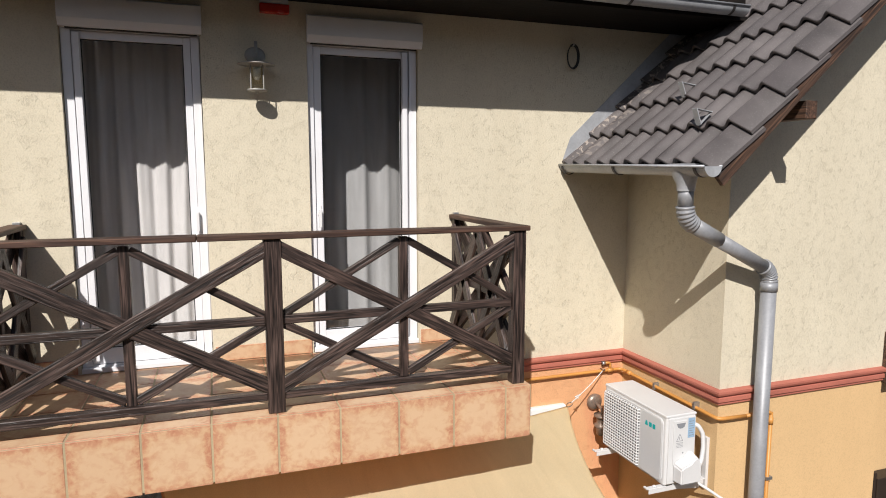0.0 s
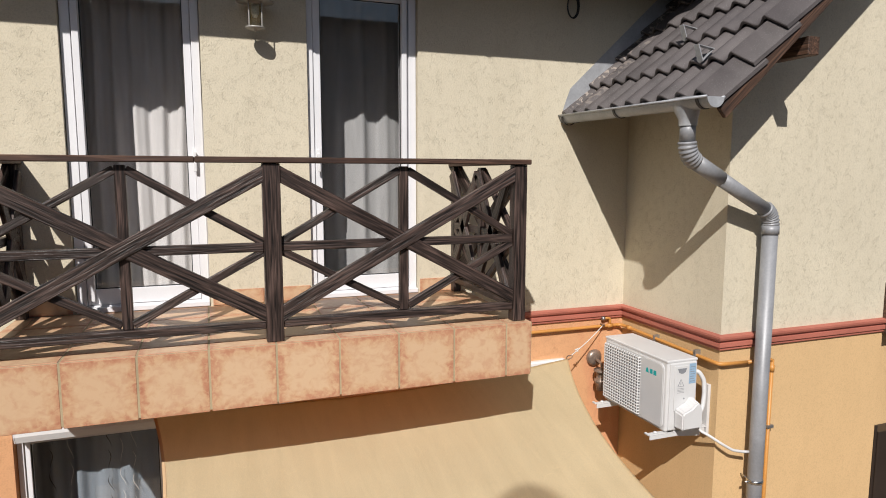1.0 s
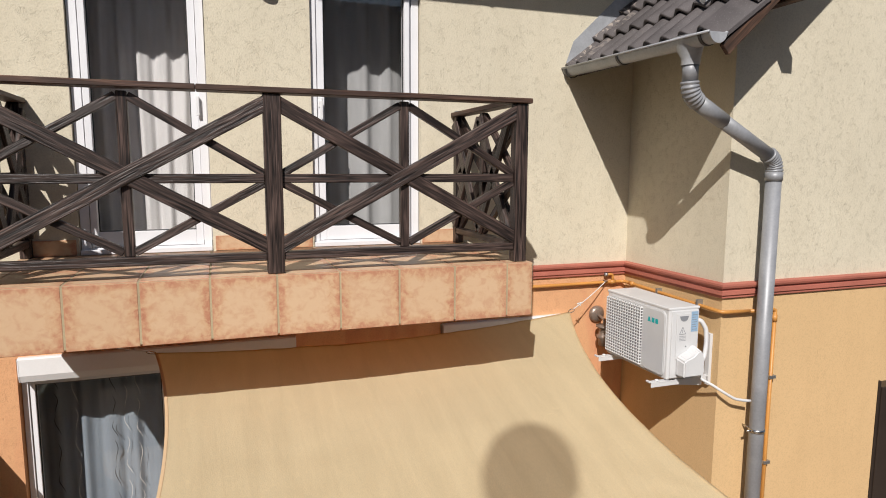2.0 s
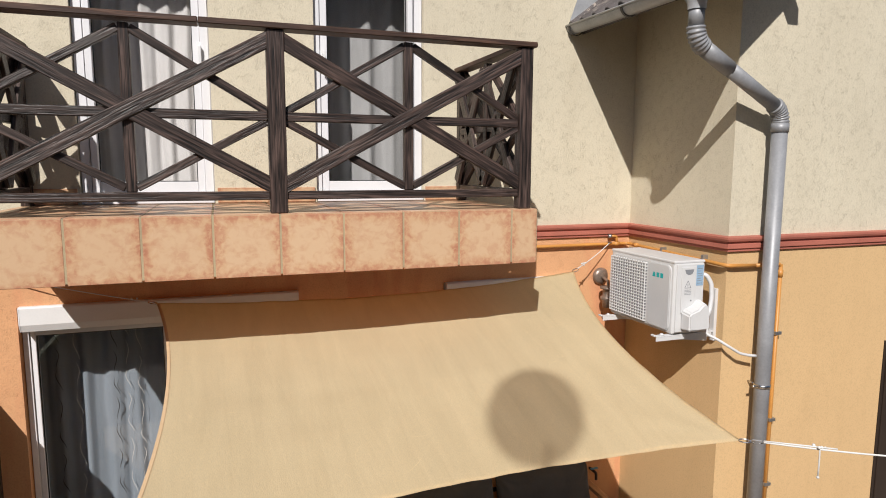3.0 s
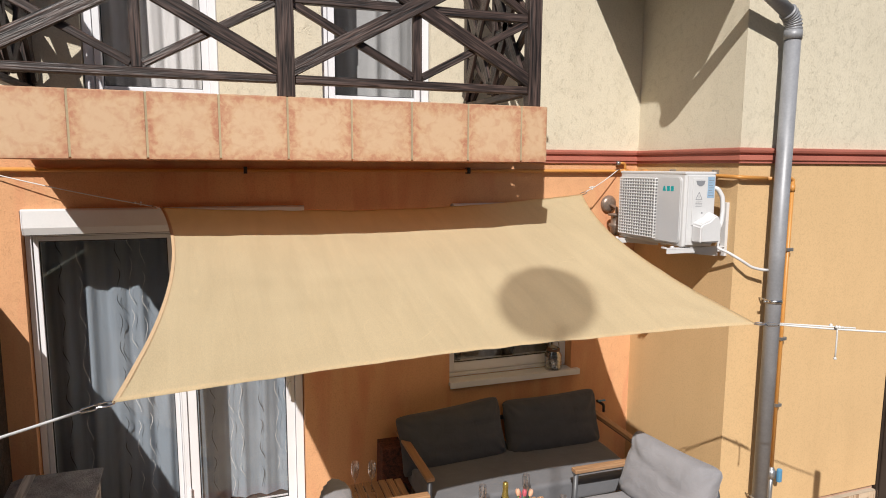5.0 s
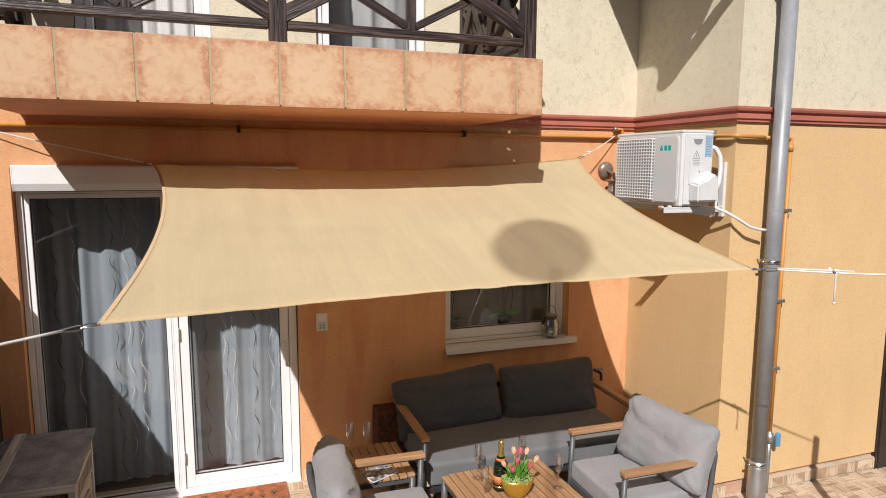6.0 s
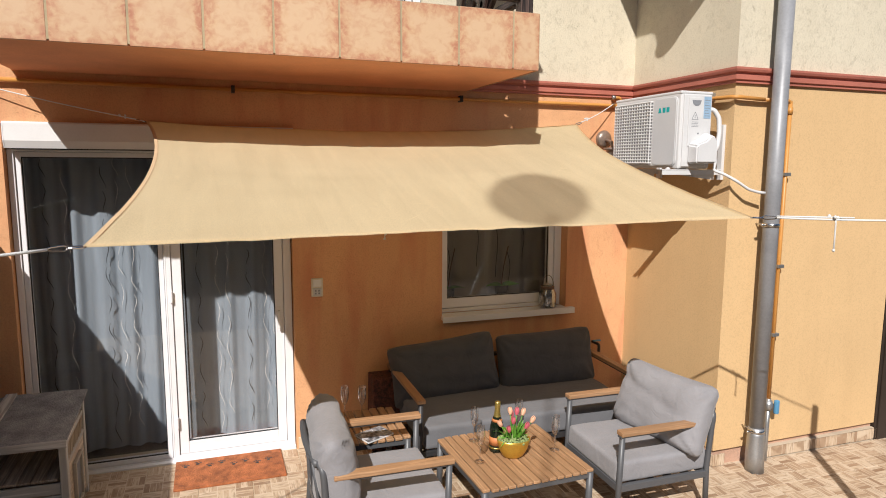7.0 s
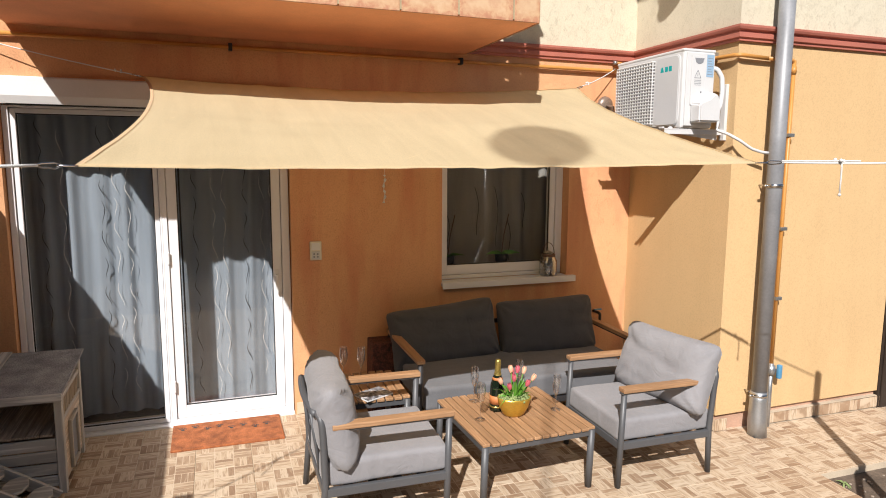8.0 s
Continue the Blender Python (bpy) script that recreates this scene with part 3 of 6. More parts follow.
# walls, each a storey high
UP_DOORS = [(-0.735, 0.065, SLAB_HI, 5.22), (0.745, 1.54, SLAB_HI, 5.22)]
LOW_OPEN = [(-1.135, 0.572, -0.3, 2.39), (1.70, 2.795, 0.955, 2.39)]
w = wall_with_holes("wall_back_upper", -3.2, 6.5, 2.76, 6.6, WALL, WALL + ROOM_D, UP_DOORS, M_UPPER)
structure(w, "cream scratched-plaster upper house wall with two balcony doors", "wall")
w = wall_with_holes("wall_back_lower", -3.2, SIDE + ROOM_D, -0.3, 2.76, WALL, WALL + ROOM_D, LOW_OPEN, M_LOWER_BACK)
structure(w, "orange rough-plaster ground-floor house wall behind the patio", "wall")
w = part("wall_side_upper", box(SIDE, SIDE + ROOM_D, FRONT + ROOM_D, WALL, 2.76, 4.78), M_UPPER)
structure(w, "cream plaster side wall below the lean-to roof", "wall")
w = part("wall_side_lower", box(SIDE, SIDE + ROOM_D, FRONT + ROOM_D, WALL, -0.3, 2.76), M_LOWER)
structure(w, "orange plaster side wall carrying the air conditioner", "wall")
w = part("wall_front_upper", prism([(SIDE, 2.76), (4.99, 2.76), (4.99, 6.22), (SIDE, 4.74)], "y", FRONT, FRONT + ROOM_D), M_UPPER)
structure(w, "cream plaster gable wall with a roof verge above", "wall")
w = part("wall_front_lower", box(SIDE, 4.99, FRONT, FRONT + ROOM_D, 0.12, 2.76), M_LOWER)
structure(w, "orange plaster projecting wall behind the downpipe", "wall")
w = part("wall_front_base", box(SIDE + 0.004, 4.99, FRONT + 0.025, FRONT + ROOM_D, -0.3, 0.12), M_BAREPLASTER)
structure(w, "bare pinkish render strip below the wall plaster", "wall")
w = part("wall_far_side", box(4.99, 9.0, FRONT + 0.12, FRONT + 0.42, -0.3, 6.4), M_LOWER)
structure(w, "orange wall set back beside the gable", "wall")
# unseen wall, added past the fence; shuts out sky light from the left
w = part("wall_left_end", box(-3.5, -3.2, 2.0, 9.0, -0.3, 6.0), M_LOWER)
structure(w, "unseen plain wall added on the left, closing the terrace from the sky", "wall")

# unseen wall added across the garden to cut the sky's fill light
w = part("wall_added_opposite", box(-16, 16, -11.3, -11.0, -0.3, 8.8), plain("grey_render", (0.22, 0.215, 0.20), 0.9, var=0.15, big=0.6))
structure(w, "unseen plain grey wall added opposite to hold back sky light", "wall")

# red moulding round the house at first-floor height: three stepped fillets
PROFILE = [(0, 2.706), (-0.018, 2.706), (-0.018, 2.722), (-0.03, 2.728), (-0.03, 2.756), (-0.022, 2.76), (-0.022, 2.772), (-0.04, 2.778), (-0.046, 2.792), (-0.046, 2.806), (0, 2.812)]
bm = bmesh.new()
path = [(SLAB_X1 + 0.001, WALL), (SIDE, WALL), (SIDE, FRONT), (4.985, FRONT)]
offs = [(0, 1), (1, 1), (1, 1), (0, 1)]
rings = []
for (x, y), (ox, oy) in zip(path, offs):
    rings.append([bm.verts.new((x + d * ox, y + d * oy - 0.0005, z)) for d, z in PROFILE])
for a, b in zip(rings, rings[1:]):
    for k in range(len(PROFILE) - 1):
        bm.faces.new((a[k], b[k], b[k + 1], a[k + 1]))
structure(part("trim", bm, M_BAND), "brick-red painted string moulding along the house walls", "moulding")

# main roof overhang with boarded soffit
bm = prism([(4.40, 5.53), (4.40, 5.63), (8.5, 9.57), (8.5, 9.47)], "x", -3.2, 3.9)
structure(part("ceiling_soffit", bm, M_EAVES), "dark boarded underside of the main roof overhang, blackened as deep shade", "roof")
structure(part("ceiling_eaves", box(-3.2, 4.6, 4.44, WALL - 0.001, 5.455, 5.485), M_EAVES), "dark wooden eaves board over the balcony, blackened as deep shade", "roof")
structure(part("roof_side_close", prism([(SIDE, 4.6), (6.5, 7.5), (6.5, 9.5), (SIDE, 9.5)], "y", 8.3, 8.4), M_ROOF), "far roof gable", "roof")

# rooms behind the doors, their dimness put into a near-black colour
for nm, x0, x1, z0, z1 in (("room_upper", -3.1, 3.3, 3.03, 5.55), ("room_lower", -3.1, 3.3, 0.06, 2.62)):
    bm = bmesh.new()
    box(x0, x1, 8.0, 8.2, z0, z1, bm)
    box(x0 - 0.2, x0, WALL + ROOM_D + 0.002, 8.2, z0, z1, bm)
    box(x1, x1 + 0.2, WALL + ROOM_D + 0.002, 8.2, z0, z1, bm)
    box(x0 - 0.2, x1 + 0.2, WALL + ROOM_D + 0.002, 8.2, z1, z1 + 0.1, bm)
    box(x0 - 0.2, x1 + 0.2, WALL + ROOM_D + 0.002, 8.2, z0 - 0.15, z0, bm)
    structure(part(nm, bm, M_ROOM), "plain room behind the curtained doors, coloured near-black for dimness", "room")


# ---- doors and windows ----
def glazed(name, x0, x1, z0, z1, y, label, category, left=0.05, right=0.05, low=0.06, top=0.05, leaf=0.06, leaf_low=0.08, depth=0.07):
    """Frame, leaf, seal and glass of one light."""
    th = thing(name, label, category, kind="structure")
    part("frame", frame_bars(x0, x1, z0, z1, y, y + depth, left, right, low, top), M_PVC, th)
    a, b, c, d = x0 + left + 0.003, x1 - right - 0.003, z0 + low + 0.003, z1 - top - 0.003
    lf = part("leaf", frame_bars(a, b, c, d, y + 0.014, y + depth + 0.01, leaf, leaf, leaf_low, leaf), M_PVC, th)
    a, b, c, d = a + leaf, b - leaf, c + leaf_low, d - leaf
    part("seal", frame_bars(a - 0.002, b + 0.002, c - 0.002, d + 0.002, y + 0.028, y + 0.04, 0.008, 0.008, 0.008, 0.008, 0.0), M_SEAL, lf)
    g = part("pane", box(a + 0.001, b - 0.001, y + 0.032, y + 0.036, c + 0.001, d - 0.001), M_GLASS, lf)
    g.visible_shadow = False
    return th


def handle(th, x, y, z, material=M_WHITE):
    bm = box(x - 0.014, x + 0.014, y - 0.008, y, z - 0.035, z + 0.035, bevel=0.003)
    box(x - 0.009, x + 0.009, y - 0.045, y - 0.008, z - 0.012, z + 0.006, bm, 0.003)
    box(x - 0.01, x + 0.01, y - 0.05, y - 0.032, z - 0.12, z + 0.008, bm, 0.004)
    part("handle", bm, material, next(o for o in th.children if o.name.startswith("leaf")))


def shutter_box(name, x0, x1, z0, z1, label):
    """Roller-shutter box with a chamfered lower front edge and end caps."""
    th = thing(name, label, "shutter box", kind="structure")
    y0, y1 = WALL - 0.045, WALL + 0.12
    pts = [(y0 + 0.01, z1), (y0, z1 - 0.01), (y0, z0 + 0.045), (y0 + 0.02, z0), (y1, z0), (y1, z1)]
    part("cover", prism(pts, "x", x0 + 0.006, x1 - 0.006), M_WHITE, th)
    for a in (x0, x1 - 0.006):
        part("end_cap", prism([(p + (0.0 if p > y0 + 0.05 else -0.002), q) for p, q in pts], "x", a, a + 0.006), M_PVC, th)
    part("guide_slot", box(x0 + 0.03, x1 - 0.03, y0 + 0.05, y0 + 0.075, z0 - 0.006, z0 + 0.002), M_SEAL, th)
    return th


d = glazed("door_1", -0.73, 0.06, SLAB_HI + 0.012, 5.215, WALL + 0.035, "white plastic balcony door with grey curtain behind glass", "door", 0.055, 0.05, 0.03, 0.03, 0.045, 0.10)
part("screen_rail", box(-0.668, -0.628, WALL + 0.02, WALL + 0.046, 3.10, 5.17, bevel=0.004), M_PVC, d)
part("threshold", box(-0.73, 0.06, WALL - 0.01, WALL + 0.034, SLAB_HI + 0.004, SLAB_HI + 0.035, bevel=0.004), M_PVC, d)
handle(d, 0.005, WALL + 0.05, 4.05)
d = glazed("door_2", 0.75, 1.535, SLAB_HI + 0.012, 5.215, WALL + 0.035, "white plastic balcony door with slate curtain behind glass", "door", 0.04, 0.055, 0.03, 0.03, 0.05, 0.10)
part("screen_rail", box(1.425, 1.462, WALL + 0.02, WALL + 0.046, 3.10, 5.17, bevel=0.004), M_PVC, d)
part("threshold", box(0.75, 1.535, WALL - 0.01, WALL + 0.034, SLAB_HI + 0.004, SLAB_HI + 0.035, bevel=0.004), M_PVC, d)
handle(d, 0.815, WALL + 0.05, 4.05)
shutter_box("shutter_box_1", -0.728, 0.080, 5.195, 5.372, "white metal roller-shutter box above a balcony door")
shutter_box("shutter_box_2", 0.744, 1.560, 5.195, 5.372, "white metal roller-shutter box above a balcony door")
shutter_box("shutter_box_3", -1.118, 0.594, 2.240, 2.400, "long white roller-shutter box above the terrace door")
shutter_box("shutter_box_4", 1.712, 2.80, 2.272, 2.395, "white roller-shutter box above the kitchen window")

Z0 = 0.075
d = glazed("door_3", -1.13, -0.262, Z0, 2.234, WALL + 0.06, "large fixed white-framed terrace pane with sheer curtain", "door", 0.035, 0.012, 0.015, 0.012, 0.03, 0.028)
d = glazed("door_4", -0.262, 0.566, Z0, 2.234, WALL + 0.06, "white plastic terrace door, closed, with sheer curtain", "door", 0.03, 0.055, 0.035, 0.012, 0.06, 0.085)
for z in (0.35, 1.25, 2.05):
    part("hinge", lathe([(0, -0.04), (0.008, -0.04), (0.008, 0.04), (0, 0.04)], 10, None, (-0.236, WALL + 0.052, z)), M_PVC, d)
handle(d, 0.47, WALL + 0.075, 1.1)
part("threshold", box(-1.13, 0.566, WALL + 0.012, WALL + 0.058, Z0 - 0.03, Z0 + 0.012, bevel=0.004), M_PVC, d)
structure(part("sill_step", box(-1.135, 0.572, WALL + 0.02, WALL + 0.3, -0.2, Z0 - 0.004), M_PGROUT), "low tiled step under the terrace doors", "step")
win = glazed("window_1", 1.70, 2.795, 0.985, 2.27, WALL + 0.10, "white plastic kitchen window with patterned sheer curtain", "window", 0.035, 0.06, 0.03, 0.03, 0.045, 0.075)
part("window_sill", box(1.695, 2.862, WALL - 0.035, WALL + 0.098, 0.952, 0.984, bevel=0.006), M_WHITE, win)
part("sill_lip", box(1.695, 2.862, WALL - 0.040, WALL - 0.0355, 0.935, 0.984, bevel=0.002), M_WHITE, win)


# ---- curtains ----
def curtain(name, x0, x1, z0, z1, y, material, label, folds=9, deep=0.025, seed=1):
    bm = bmesh.new()
    nx, nz = folds * 10, 14
    rows = []
    for j in range(nz + 1):
        f = j / nz
        row = []
        for i in range(nx + 1):
            u = i / nx
            wob = 0.05 * noise.noise(Vector((u * 4 + seed, f * 1.3, seed * 2.2)))
            a = 2 * math.pi * folds * (u + wob * 0.6)
            amp = deep * (0.65 + 0.5 * noise.noise(Vector((u * 6, seed * 5.0, 0.3))))
            row.append(bm.verts.new((x0 + (x1 - x0) * (u + wob * 0.10), y + amp * math.sin(a) + 0.35 * amp * math.sin(2.3 * a + seed), z0 + (z1 - z0) * f)))
        rows.append(row)
    for a, b in zip(rows, rows[1:]):
        for k in range(nx):
            bm.faces.new((a[k], a[k + 1], b[k + 1], b[k]))
    return tagged(part(name, bm, material, smooth=True), label, "curtain")


curtain("curtain", -0.95, 0.45, 3.06, 5.40, WALL + 0.44, M_CURTAIN_UP, "grey floor-length curtain hanging behind the balcony door", 11, 0.035, 1)
curtain("curtain", 0.60, 1.95, 3.06, 5.40, WALL + 0.46, M_CURTAIN_DARK, "slate grey curtain hanging behind the narrow balcony door", 6, 0.045, 2)
LOW_CURTAINS = [curtain("sheer_curtain", -1.30, -0.17, 0.08, 2.50, WALL + 0.42, M_CURTAIN_LOW, "white sheer curtain with wavy embroidered lines behind glass", 7, 0.030, 3),
                curtain("sheer_curtain", -0.16, 0.90, 0.08, 2.50, WALL + 0.42, M_CURTAIN_LOW, "white sheer curtain with wavy embroidered lines behind glass", 6, 0.030, 4)]
# dimness indoors is put into this pale curtain's colour
WIN_CURTAIN = curtain("sheer_curtain", 1.60, 3.10, 0.9, 2.50, WALL + 0.42, sheer("shade_dimmed_sheer", (0.52, 0.50, 0.46), 0.22), "pale sheer curtain, dimmed in colour, with stitched stems behind the window", 6, 0.03, 5)

# wavy embroidered threads
rng = random.Random(4)
for cur, cols in ((LOW_CURTAINS[0], [(-1.02, 0), (-0.90, 1), (-0.66, 0), (-0.58, 1), (-0.50, 1)]), (LOW_CURTAINS[1], [(-0.07, 0), (0.06, 1), (0.13, 1), (0.28, 0), (0.40, 1), (0.47, 1)])):
    for x, light in cols:
        z, side = 2.2 - rng.random() * 0.1, 1
        while z > 0.25:
            n = rng.uniform(0.12, 0.2)
            side = -side
            pts = [(x + side * 0.013 * math.sin(1.5 * math.pi * k / 8) + 0.012 * (k / 8 - 0.5), WALL + 0.383, z - n * k / 8) for k in range(9)]
            part("embroidery", tube(pts, [0.0008 + (0.0014 if light else 0.0020) * math.sin(math.pi * k / 8) for k in range(9)], 5), M_SEQ_LIGHT if light else M_SEQ_DARK, cur, "silver wavy stitching" if light else "black wavy stitching")
            z -= n + rng.uniform(0.015, 0.06)
for x, z, n in ((1.86, 1.35, 0.32), (2.12, 1.5, 0.4), (2.30, 1.45, 0.5), (2.42, 1.25, 0.35), (2.55, 1.5, 0.3)):
    pts = [(x + 0.02 * math.sin(0.6 * k) + 0.005 * k, WALL + 0.37, z + n * (0.5 - k / 8)) for k in range(9)]
    part("embroidery", tube(pts, 0.003, 5), M_SEQ_DARK, WIN_CURTAIN, "dark stitched stem")


# ---- balcony ----
slab = thing("balcony_slab", "projecting balcony slab edged with rustic terracotta tiles", "balcony", kind="structure")
part("core", box(SLAB_X0 + 0.0025, SLAB_X1 - 0.0025, SLAB_Y + 0.0025, WALL + 0.034, SLAB_LO + 0.012, SLAB_HI - 0.0025), M_GROUT, slab)
part("soffit", box(SLAB_X0 + 0.016, SLAB_X1 - 0.016, SLAB_Y + 0.016, WALL - 0.001, SLAB_LO + 0.004, SLAB_LO + 0.0115), M_SOFFIT, slab, "orange painted underside")
JOINTS = [SLAB_X0, -0.953, -0.618, -0.283, 0.052, 0.387, 0.722, 1.057, 1.392, 1.727, SLAB_X1]


def railing_bay(th, a, b, z0, z1, out, big=0.078, inner=False):
    """One bay: big crossing braces, a thin middle post, a middle rail and a small diamond."""
    a, b = Vector(a), Vector(b)
    way = (b - a).normalized()
    out = Vector(out)
    mid = (a + b) / 2
    zm = (z0 + z1) / 2
    up = Vector((0, 0, 1))

    def at(p, z, d=0.0):
        return Vector((p.x, p.y, z)) + out * d
    lo, hi = z0 + 0.115, z1 - 0.012
    beam("lower_rail", at(a, z0 + 0.095), at(b, z0 + 0.095), 0.055, 0.045, M_DARKWOOD, th, up)
    beam("middle_post", at(mid, z0 + 0.118, -0.012), at(mid, hi, -0.012), 0.042, 0.05, M_DARKWOOD, th, way)
    beam("middle_rail", at(a, zm + 0.035, -0.008), at(b, zm + 0.035, -0.008), 0.04, 0.048, M_DARKWOOD, th, up)
    for p, za, q, zb in ((mid - way * 0.025, hi - 0.022, a, zm + 0.06), (mid + way * 0.025, hi - 0.022, b, zm + 0.06), (mid - way * 0.025, lo + 0.025, a, zm + 0.01), (mid + way * 0.025, lo + 0.025, b, zm + 0.01)):
        beam("diamond_brace", at(p, za, -0.010), at(q, zb, -0.010), 0.036, 0.042, M_DARKWOOD, th, up)
    if inner:
        for p, q in ((a, mid), (mid, b)):
            for za, zb in ((lo + 0.03, hi - 0.04), (hi - 0.04, lo + 0.03)):
                beam("inner_brace", at(p, za, -0.045), at(q, zb, -0.045), 0.026, 0.075, M_DARKWOOD, th, up)
    rise = hi - lo - 0.085
    ext = 0.034 / (b - a).length
    for za, dz, d in ((lo + 0.04, rise, 0.019), (hi - 0.045, -rise, 0.012)):
        beam("cross_brace", at(a - way * 0.034, za - dz * ext, d), at(b + way * 0.034, za + dz * (1 + ext), d), 0.032, big, M_DARKWOOD, th, up)


rail = thing("balcony_railing", "dark-stained wooden balcony railing with crossed braces", "railing", kind="structure")
RZ0, RZ1, RY = SLAB_HI, 3.972, 3.962
for x, wd in ((1.826, 0.08), (0.388, 0.09), (-1.02, 0.08)):
    beam("post", (x, RY, RZ0 + 0.002), (x, RY, RZ1), 0.075, wd, M_DARKWOOD, rail, (1, 0, 0))
for x in (1.826, -1.02):
    beam("post", (x, WALL - 0.04, RZ0 + 0.002), (x, WALL - 0.04, RZ1), 0.06, 0.06, M_DARKWOOD, rail, (1, 0, 0))
railing_bay(rail, (0.434, RY, 0), (1.785, RY, 0), RZ0, RZ1, (0, -1, 0))
railing_bay(rail, (-0.979, RY, 0), (0.342, RY, 0), RZ0, RZ1, (0, -1, 0))
railing_bay(rail, (1.826, RY + 0.04, 0), (1.826, WALL - 0.071, 0), RZ0, RZ1, (1, 0, 0), 0.10, True)
railing_bay(rail, (-1.02, RY + 0.04, 0), (-1.02, WALL - 0.071, 0), RZ0, RZ1, (-1, 0, 0), 0.10, True)
beam("handrail", (-1.075, RY, RZ1 + 0.016), (0.02, RY, RZ1 + 0.016), 0.11, 0.03, M_RAILTOP, rail)
beam("handrail", (0.022, RY, RZ1 + 0.016), (1.885, RY, RZ1 + 0.016), 0.11, 0.03, M_RAILTOP, rail)
for x in (1.826, -1.02):
    beam("handrail", (x, RY + 0.057, RZ1 + 0.016), (x, WALL - 0.004, RZ1 + 0.016), 0.10, 0.03, M_RAILTOP, rail)
    part("wall_bracket", box(x - 0.02, x + 0.02, WALL - 0.035, WALL - 0.002, RZ1 + 0.0315, RZ1 + 0.045, bevel=0.002), M_GALV, rail, "small steel bracket")


# ---- side roof with wavy tiles ----
SLOPE = math.atan(0.937)
EAVE_X, EAVE_Z, VERGE_Y = 2.80, 4.365, 3.385
roof = thing("side_roof", "dark grey wavy concrete-tiled lean-to roof over the wall", "roof", kind="structure")
RM = Matrix.Translation((EAVE_X, VERGE_Y, EAVE_Z)) @ Matrix.Rotation(-SLOPE, 4, "Y")   # local x: up the slope, y: along the eave, z: out
part("deck", box(0.02, 4.2, 0.095, WALL - VERGE_Y - 0.003, -0.075, -0.035), M_DARKWOOD, roof, "dark roof boarding", RM)
bb = beam("barge_board", (0, 0, 0), (4.2, 0, 0), 0.03, 0.075, M_BARGE, roof, label="weathered brown verge board")
bb.matrix_basis = RM @ Matrix.Translation((2.075, 0.075, -0.112))
beam("purlin", (3.585, 3.50, 4.70), (3.585, FRONT - 0.003, 4.70), 0.09, 0.11, M_BARGE, roof)
part("flashing", prism([(0.0, 0.0), (4.0, 0.0), (4.0, 0.16), (0.16, 0.16), (0.0, 0.08)], "y", WALL - VERGE_Y - 0.008, WALL - VERGE_Y - 0.004), M_GUTTER, roof, "bent grey metal flashing", RM)
TW, TL, EXPO = 0.33, 0.42, 0.326


VERGE_W = 0.10


def wave_tile(verge=False):
    """A double-wave tile with a thick lower lip; the verge one ends in a flat falling strip with a turned-down edge."""
    bm = bmesh.new()
    prof = [(TW * k / 24, 0.026 * math.cos(2 * math.pi * TW * k / 24 / 0.165)) for k in range(25)]
    if verge:
        prof = [(-VERGE_W, -0.078)] + prof
    th, n = 0.022, len(prof) - 1

    def strip(a, b, smooth):
        for k in range(n):
            f = bm.faces.new((a[k], a[k + 1], b[k + 1], b[k]))
            f.smooth = smooth

    def line(x, dz):
        return [bm.verts.new((x, y, z + dz)) for y, z in prof]
    strip(line(0.004, 0.048), line(TL, 0.0), True)
    strip(line(0.0, 0.048 - th), line(TL, -th), True)
    strip(line(0.0, 0.048 - th), line(0.0, 0.042), False)
    strip(line(0.0, 0.042), line(0.004, 0.048), False)
    for k in (0, n):
        y, z = prof[k]
        bm.faces.new([bm.verts.new(p) for p in ((0.0, y, z + 0.048), (TL, y, z), (TL, y, z - th), (0.0, y, z + 0.048 - th))])
    me = bpy.data.meshes.new("roof_tile")
    bmesh.ops.recalc_face_normals(bm, faces=bm.faces)
    bm.to_mesh(me)
    bm.free()
    me.materials.append(M_ROOF)
    return me


# ---- gutters and downpipe ----
def half_gutter(th, a, b, r, name="channel"):
    """Half-round gutter with a rolled front bead and end caps."""
    a, b = Vector(a), Vector(b)
    x = (b - a).normalized()
    y = Vector((0, 0, 1)).cross(x).normalized()
    bm = bmesh.new()
    rings = []
    for p in (a, b):
        ring = []
        for rr in (r, r - 0.003):
            ks = range(15) if rr == r else range(14, -1, -1)
            for k in ks:
                an = math.pi * k / 14
                ring.append(bm.verts.new(p + y * rr * math.cos(an) - Vector((0, 0, 1)) * rr * math.sin(an)))
        rings.append(ring)
    n = len(rings[0])
    for k in range(n):
        bm.faces.new((rings[0][k], rings[0][(k + 1) % n], rings[1][(k + 1) % n], rings[1][k]))
    for s in (1, -1):
        tube([a + y * s * (r + 0.004), b + y * s * (r + 0.004)], 0.008, 8, bm)
    ob = part(name, bm, M_GUTTER, th, smooth=True)
    for p in (a, b):
        fan = bmesh.new()
        ring = [fan.verts.new(p + y * (r + 0.001) * math.cos(math.pi * k / 14) - Vector((0, 0, 1)) * (r + 0.001) * math.sin(math.pi * k / 14)) for k in range(15)]
        f = fan.faces.new(ring)
        ex = bmesh.ops.extrude_face_region(fan, geom=[f])
        bmesh.ops.translate(fan, verts=[v for v in ex["geom"] if isinstance(v, bmesh.types.BMVert)], vec=x * (0.004 if p == b else -0.004))
        part("end_cap", fan, M_GUTTER, th)
    return ob


